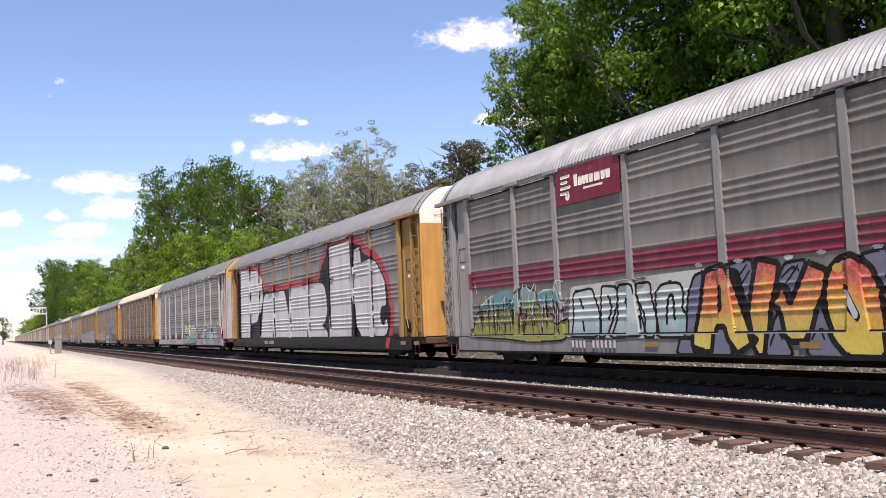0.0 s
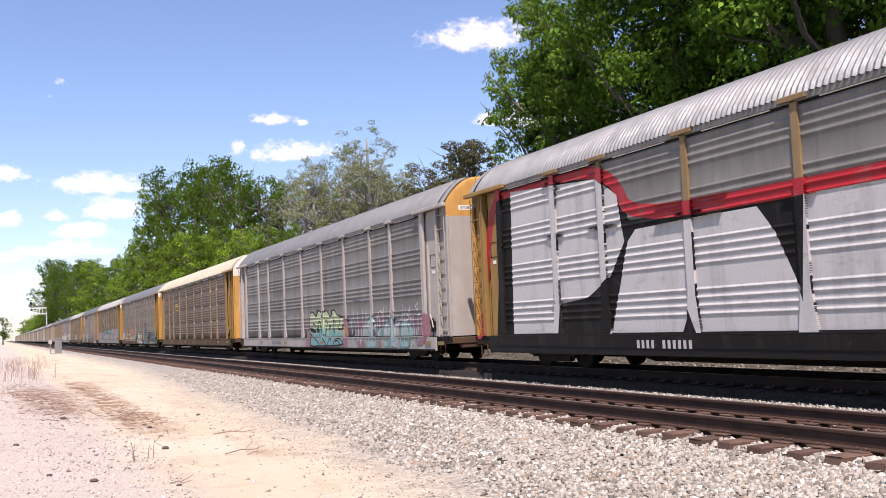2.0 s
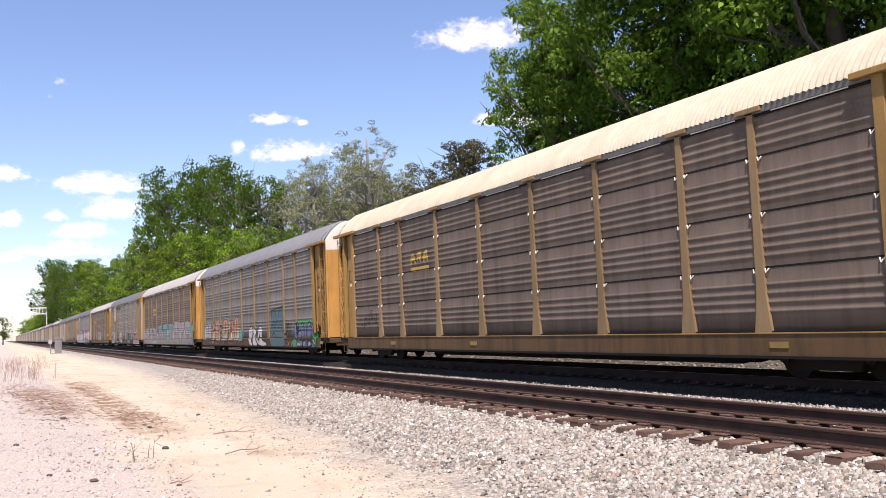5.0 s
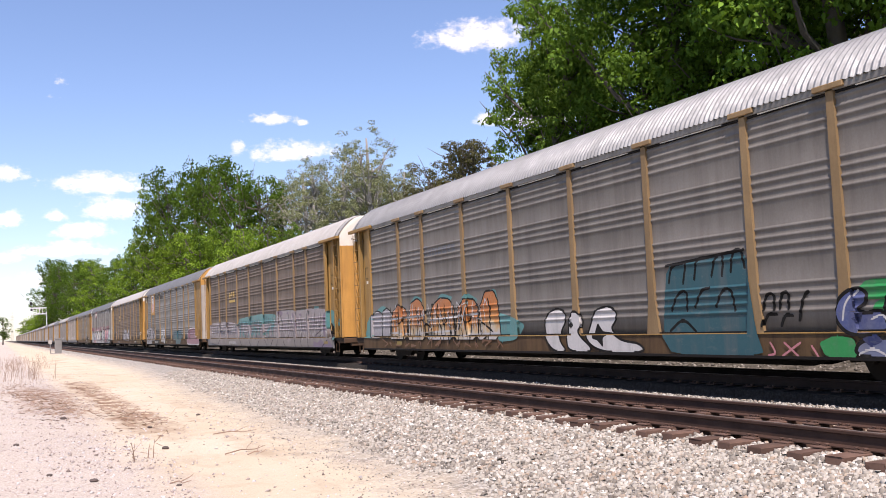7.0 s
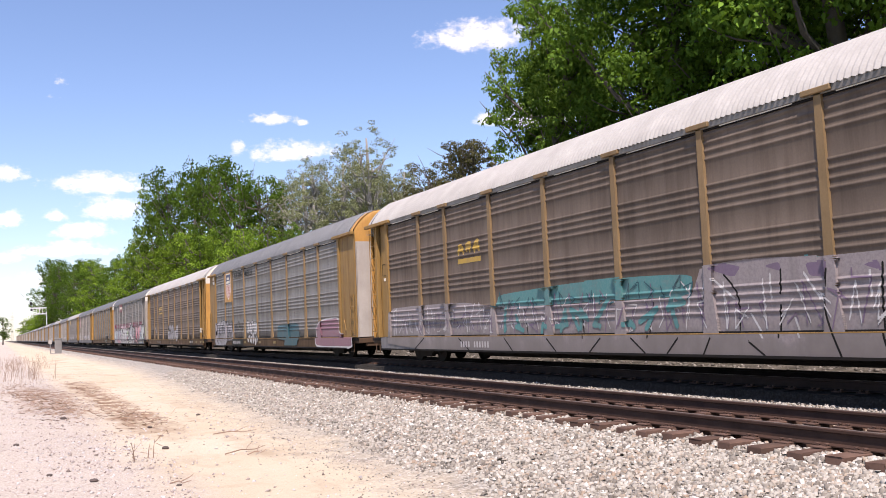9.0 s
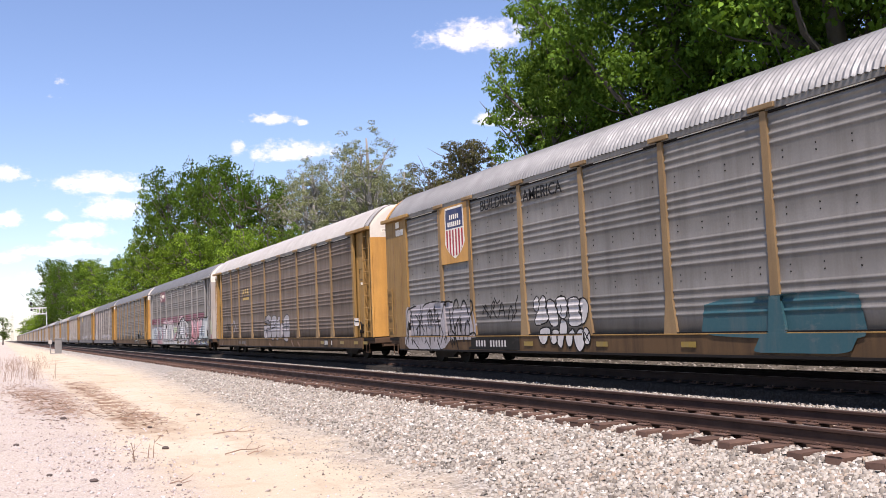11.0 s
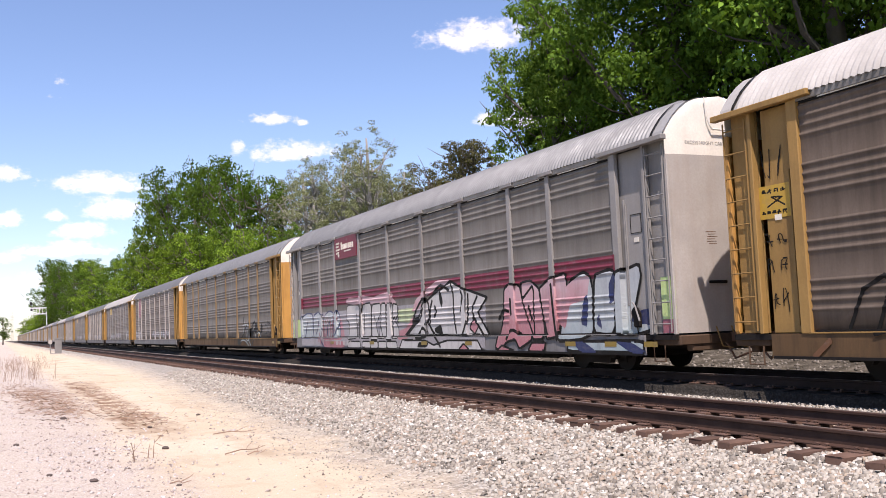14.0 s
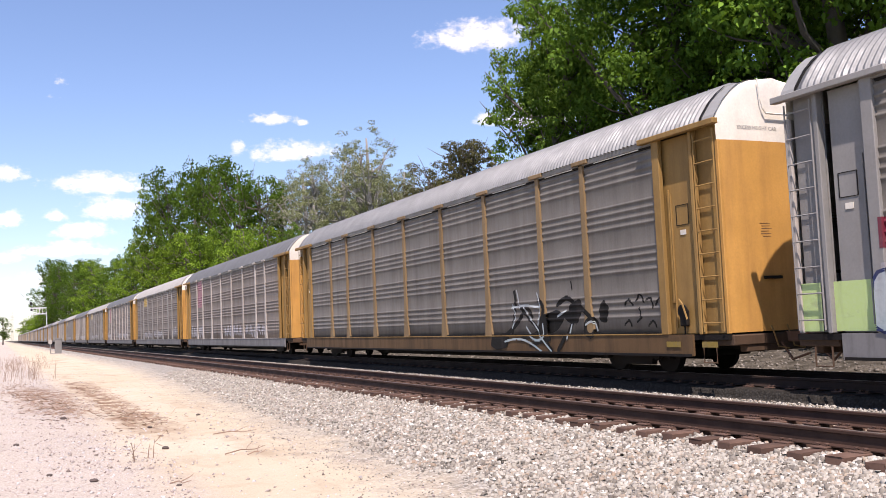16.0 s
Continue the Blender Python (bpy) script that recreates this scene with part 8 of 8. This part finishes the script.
# ---- loose stones, weeds and sticks ----
def stone_mesh(name, pts, radii, rng, mat, faces20=True):
    """Many small angular stones in one mesh."""
    if faces20 == "block":
        base = np.array([(-1, -1, -1), (1, -1, -1), (1, 1, -1), (-1, 1, -1), (-.8, -.7, 1), (.7, -.9, .8), (.8, .7, 1), (-.9, .8, .7)], float) * .78
        tri = np.array([(4, 5, 6), (4, 6, 7), (0, 1, 5), (0, 5, 4), (1, 2, 6), (1, 6, 5), (2, 3, 7), (2, 7, 6), (3, 0, 4), (3, 4, 7)])
    elif faces20:
        p = (1 + 5 ** .5) / 2
        base = np.array([(-1, p, 0), (1, p, 0), (-1, -p, 0), (1, -p, 0), (0, -1, p), (0, 1, p), (0, -1, -p), (0, 1, -p), (p, 0, -1), (p, 0, 1), (-p, 0, -1), (-p, 0, 1)]) / 1.9
        tri = np.array([(0, 11, 5), (0, 5, 1), (0, 1, 7), (0, 7, 10), (0, 10, 11), (1, 5, 9), (5, 11, 4), (11, 10, 2), (10, 7, 6), (7, 1, 8), (3, 9, 4), (3, 4, 2), (3, 2, 6), (3, 6, 8), (3, 8, 9), (4, 9, 5), (2, 4, 11), (6, 2, 10), (8, 6, 7), (9, 8, 1)])
    else:
        base = np.array([(1, 0, .3), (-1, .3, -.1), (.1, 1, -.3), (.2, -1, .2), (0, .3, 1), (0, 0, -1)], float) * 1.1
        tri = np.array([(0, 2, 4), (2, 1, 4), (1, 3, 4), (3, 0, 4), (2, 0, 5), (1, 2, 5), (3, 1, 5), (0, 3, 5)])
    n, k = len(pts), len(base)
    v = base[None] * rng.uniform(0.72, 1.2, (n, k, 1)) * rng.uniform(0.55, 1.3, (n, 1, 3)) * np.array([1.0, 1.0, 0.8]) * radii[:, None, None]
    a = rng.uniform(0, 6.283, n)
    c, s = np.cos(a)[:, None], np.sin(a)[:, None]
    b = rng.normal(0, .5, n)
    cb, sb = np.cos(b)[:, None], np.sin(b)[:, None]
    y1, z1 = v[..., 1] * cb - v[..., 2] * sb, v[..., 1] * sb + v[..., 2] * cb
    x2, y2 = v[..., 0] * c - y1 * s, v[..., 0] * s + y1 * c
    v = np.stack([x2, y2, z1], -1) + pts[:, None]
    f = (tri[None] + (np.arange(n) * k)[:, None, None]).reshape(-1)
    me = D_.meshes.new(name)
    nt = n * len(tri)
    me.vertices.add(n * k), me.loops.add(3 * nt), me.polygons.add(nt)
    me.vertices.foreach_set("co", v.astype(np.float32).ravel())
    me.loops.foreach_set("vertex_index", f.astype(np.int32))
    me.polygons.foreach_set("loop_start", np.arange(0, 3 * nt, 3, dtype=np.int32))
    me.update(calc_edges=True)
    me.materials.append(mat)
    return new(name, me)


def stone_material(name, stops):
    m, nt, b = nodes_of(name)
    geo = nt.nodes.new("ShaderNodeNewGeometry")
    col = ramp_node(nt, geo.outputs["Random Per Island"], stops)
    fine = noise_node(nt, 60, 3)
    col = mix_node(nt, range_node(nt, fine, 0.4, 0.8, 0, 0.35), col, (0.25, 0.22, 0.2))
    nt.links.new(col, b.inputs["Base Color"])
    b.inputs["Roughness"].default_value = 0.85
    bump(nt, b, fine, 0.3, 0.01)
    return m


M["ballast"] = stone_material("ballast_stone", [(0.0, (0.10, 0.085, 0.068)), (0.22, (0.20, 0.174, 0.14)), (0.45, (0.33, 0.30, 0.25)), (0.7, (0.39, 0.363, 0.312)), (0.84, (0.27, 0.195, 0.132)), (1.0, (0.62, 0.595, 0.54))])
M["pebble"] = stone_material("pale_pebble", [(0.0, (0.122, 0.084, 0.068)), (0.22, (0.304, 0.236, 0.205)), (0.6, (0.517, 0.456, 0.426)), (0.95, (0.562, 0.532, 0.517)), (1.0, (0.152, 0.122, 0.114))])


M["rubble"] = stone_material("brown_rubble", [(0.0, (0.06, 0.052, 0.042)), (0.5, (0.125, 0.108, 0.09)), (1.0, (0.24, 0.215, 0.185))])


def scatter(rng, n, x0, x1, y0, y1, keep):
    x, y = rng.uniform(x0, x1, n), y0 * (y1 / y0) ** rng.uniform(0, 1, n)
    k = np.array([keep(a, b) for a, b in zip(x, y)])
    return x[k], y[k]


def tie_top(x, y):
    """True over a wooden tie of the near track."""
    k = (y - 4.33) / TIE_GAP
    return abs(x - NEAR_MID) < 1.32 and abs(k - round(k)) * TIE_GAP < 0.13


def build_stones():
    rng = np.random.default_rng(4)

    def on_bed(x, y):
        toe = min(4.1 + 0.045 * y, 6.4) + 0.35 * noise.noise((x, y * .6, 9))
        fade = (x - toe + 0.1) / 0.7
        return (fade > 1 or rng.uniform() < fade) and not (tie_top(x, y) or abs(x - NEAR_MID) < .86) and (x < NEAR_MID + .9 or rng.uniform() < .5)
    for nm, cnt, y0, y1, lo, hi, fine in (("ballast_stones", 46000, 4.6, 15, .014, .035, "block"), ("ballast_stones", 52000, 15, 42, .016, .032, "block")):
        x, y = scatter(rng, cnt, 4.0, 10.4, y0, y1, on_bed)
        r = rng.uniform(lo, hi, len(x))
        z = np.array([ground_z(a, b) for a, b in zip(x, y)]) + rng.uniform(-.3, .75, len(x)) * r
        inside = (np.abs(x - NEAR_MID) < 1.3)
        z = np.where(inside, z + .02, z)
        o = stone_mesh(nm, np.stack([x, y, z], -1), r, rng, M["ballast"], fine)
        tagged(o, "grey and tan crushed-stone ballast along the track", "ballast", kind="stuff")
    x, y = scatter(rng, 9000, 11.3, 12.34, 8, 60, lambda a, b: True)
    r = rng.uniform(.016, .034, len(x))
    z = np.array([ground_z(a, b) for a, b in zip(x, y)]) + rng.uniform(-.2, .6, len(x)) * r
    o = stone_mesh("ballast_stones", np.stack([x, y, z], -1), r, rng, M["ballast"], False)
    tagged(o, "grey crushed-stone ballast between the two tracks", "ballast", kind="stuff")
    x, y = scatter(rng, 38000, -3.0, 4.6, 7, 60, lambda a, b: rng.uniform() < (0.9 if a < 2.4 - .02 * b + .8 * noise.noise((a * .7, b * .3, 2)) else 0.16) * (1.0 if b > 13 and .6 < a else .6))
    r = rng.uniform(.006, .017, len(x)) * rng.choice([1, 1, 1, 1, 1.8], len(x))
    z = np.array([ground_z(a, b) for a, b in zip(x, y)]) + .15 * r
    o = stone_mesh("gravel", np.stack([x, y, z], -1), r, rng, M["pebble"], False)
    tagged(o, "pale pinkish gravel scattered over the dirt track", "gravel", kind="stuff")
    # finer chips where the ballast runs out into the dirt
    x, y = scatter(rng, 16000, 3.0, 6.6, 7, 50, lambda a, b: rng.uniform() < max(0, 1 - abs(a - min(4.1 + .045 * b, 6.4) + .35) / 1.1) ** 1.5)
    r = rng.uniform(.006, .016, len(x))
    z = np.array([ground_z(a, b) for a, b in zip(x, y)]) + .15 * r
    o = stone_mesh("gravel", np.stack([x, y, z], -1), r, rng, M["ballast"], False)
    tagged(o, "fine grey chips spilled from the ballast onto dirt", "gravel", kind="stuff")
    # rubble on the far side of the train
    x, y = scatter(rng, 5000, 15.2, 24, 8, 70, lambda a, b: True)
    r = rng.uniform(.025, .075, len(x))
    z = np.array([ground_z(a, b) for a, b in zip(x, y)]) + .2 * r
    o = stone_mesh("rubble", np.stack([x, y, z], -1), r, rng, M["rubble"], False)
    tagged(o, "broken rock on the bank beyond the train", "rubble", kind="stuff")


build_stones()

M["dry"] = worn("dry_stalk", (0.30, 0.20, 0.14), dirt=(0.16, 0.1, 0.07), amount=0.5, rough=0.9, streak=False, scale=6)
M["dry_pale"] = worn("bleached_stalk", (0.46, 0.34, 0.26), dirt=(0.25, 0.17, 0.12), amount=0.5, rough=0.9, streak=False, scale=6)
M["dark_rock"] = worn("dark_rock", (0.10, 0.075, 0.065), dirt=(0.05, 0.04, 0.035), amount=0.5, rough=0.9, streak=False, scale=8)


def build_litter():
    rng = random.Random(12)
    for i in range(17):
        x, y = ((.9, 54), (.2, 50), (2.0, 62), (1.4, 57), (-.4, 46), (.6, 40), (.1, 44), (.9, 42), (-.5, 39), (1.5, 43), (-1.2, 38), (.4, 58), (.3, 64), (3.0, 80), (1.0, 75), (1.95, 14.2), (1.7, 13.9))[i]
        T = tagged(new("dry_weed"), "dead brown weed stalks standing in the gravel", "weed", "dry weeds")
        T.location = (x, y, ground_z(x, y))
        big = i < 15
        for k in range(9 if big else 2):
            bm = bmesh.new()
            h = rng.uniform(.3, .85) if big else rng.uniform(.2, .3)
            a, l = rng.uniform(0, 6.28), rng.uniform(.05, .5)
            sp = .6 if big else .05
            p0 = Vector((rng.uniform(-sp, sp), rng.uniform(-sp, sp), 0))
            top = p0 + Vector((math.cos(a) * l * h, math.sin(a) * l * h, h))
            add_tube(bm, [p0, p0.lerp(top, .5) + Vector((0, 0, .04)), top], .008, 4, .003)
            for q in range(4 if big else 1):
                s = p0.lerp(top, rng.uniform(.35, .95))
                e = s + Vector((rng.uniform(-.2, .2), rng.uniform(-.2, .2), rng.uniform(.02, .2)))
                add_tube(bm, [s, s.lerp(e, .5), e], .005, 3, .002)
            part("stalk", bm, M["dry"] if rng.random() < .6 else M["dry_pale"], T)
    for x, y, l, a in ((.8, 29.5, 2.2, .3), (1.0, 28.0, 1.6, -.5), (.5, 31, 1.8, .1), (3.72, 16.6, .75, -.35), (3.3, 14.0, .7, .3), (1.92, 11.6, .3, -.9), (3.4, 13.7, .3, .1)):
        S = tagged(new("stick"), "dead brown stick lying on the ground", "stick", "fallen sticks")
        S.location = (x, y, ground_z(x, y) + .015)
        S.rotation_euler = (0, 0, a)
        bm = bmesh.new()
        add_tube(bm, [(-l / 2, 0, 0), (-l * .1, .03, .03), (l * .2, -.02, .015), (l / 2, .04, .04)], .010, 5, .004)
        part("twig", bm, M["dry"], S)
        bm = bmesh.new()
        add_tube(bm, [(0, 0, .02), (l * .15, .12, .06), (l * .3, .16, .1)], .006, 4, .003)
        part("side_twig", bm, M["dry"], S)
    for x, y, r in ((2.32, 15.25, .06), (1.03, 12.45, .055), (.55, 13.3, .04), (1.15, 21, .07), (.2, 17, .05), (2.6, 19, .05), (3.9, 21, .05), (1.9, 11.5, .035), (-.2, 12.5, .03)):
        bm = bmesh.new()
        bmesh.ops.create_icosphere(bm, subdivisions=2, radius=r)
        for v in bm.verts:
            v.co *= 1 + .35 * noise.noise(v.co * 14 + Vector((x, y, 0)))
            v.co.z *= .45
        o = part("rock", bm, M["dark_rock"])
        o.location = (x, y, ground_z(x, y) + r * .3)
        tagged(o, "small dark stone lying on the pale dirt", "rock", "loose dark stones")


def build_dead_grass():
    """Matted dead grass, roots and thin twigs on the brown earth."""
    rng = np.random.default_rng(77)
    n = 2000
    c = rng.choice(6, n, p=[.25, .2, .15, .13, .12, .15])
    mid = np.array([(.9, 28.5), (1.3, 24.0), (2.6, 33.0), (2.6, 24.5), (2.65, 20.5), (.3, 33.0)])[c]
    sp = np.array([(.5, 2.6), (.45, 2.0), (.45, 4.0), (.4, 2.2), (.35, 1.8), (.6, 3.0)])[c]
    xy = mid + rng.normal(size=(n, 2)) * sp * .8
    a = rng.uniform(0, 6.283, n)
    l = rng.uniform(.05, .22, n)
    rise = l * np.abs(rng.normal(0, .22, n))
    d = np.stack([np.cos(a) * l, np.sin(a) * l, rise], -1)
    side = np.stack([-np.sin(a), np.cos(a), np.zeros(n)], -1) * .005
    p = np.column_stack([xy, [ground_z(u, v) + .012 for u, v in xy]])
    up = np.array([0, 0, .006])
    v = np.stack([p - side, p + d * .5 + up + side, p + d, p + d * .5 - up - side], 1).reshape(-1, 3)
    o = new("dead_grass", quads_mesh("dead_grass", v, M["dry"]))
    tagged(o, "matted dead brown grass and roots on the gravel", "dead grass", kind="stuff")


build_litter()
build_dead_grass()


# ---- what moves ----
def motions():
    for i, w in enumerate(WAGONS):
        walk(w, [(float(t), place_wagon(i, t)) for t in range(17)])
    turns = [(k / FPS, (train_y(0) - train_y(k / FPS)) / 0.38) for k in range(481)]
    for w in WHEELS:
        at = w.location.copy()
        walk(w, [(t, Matrix.Translation(at) @ Matrix.Rotation(a, 4, "X")) for t, a in turns])


motions()
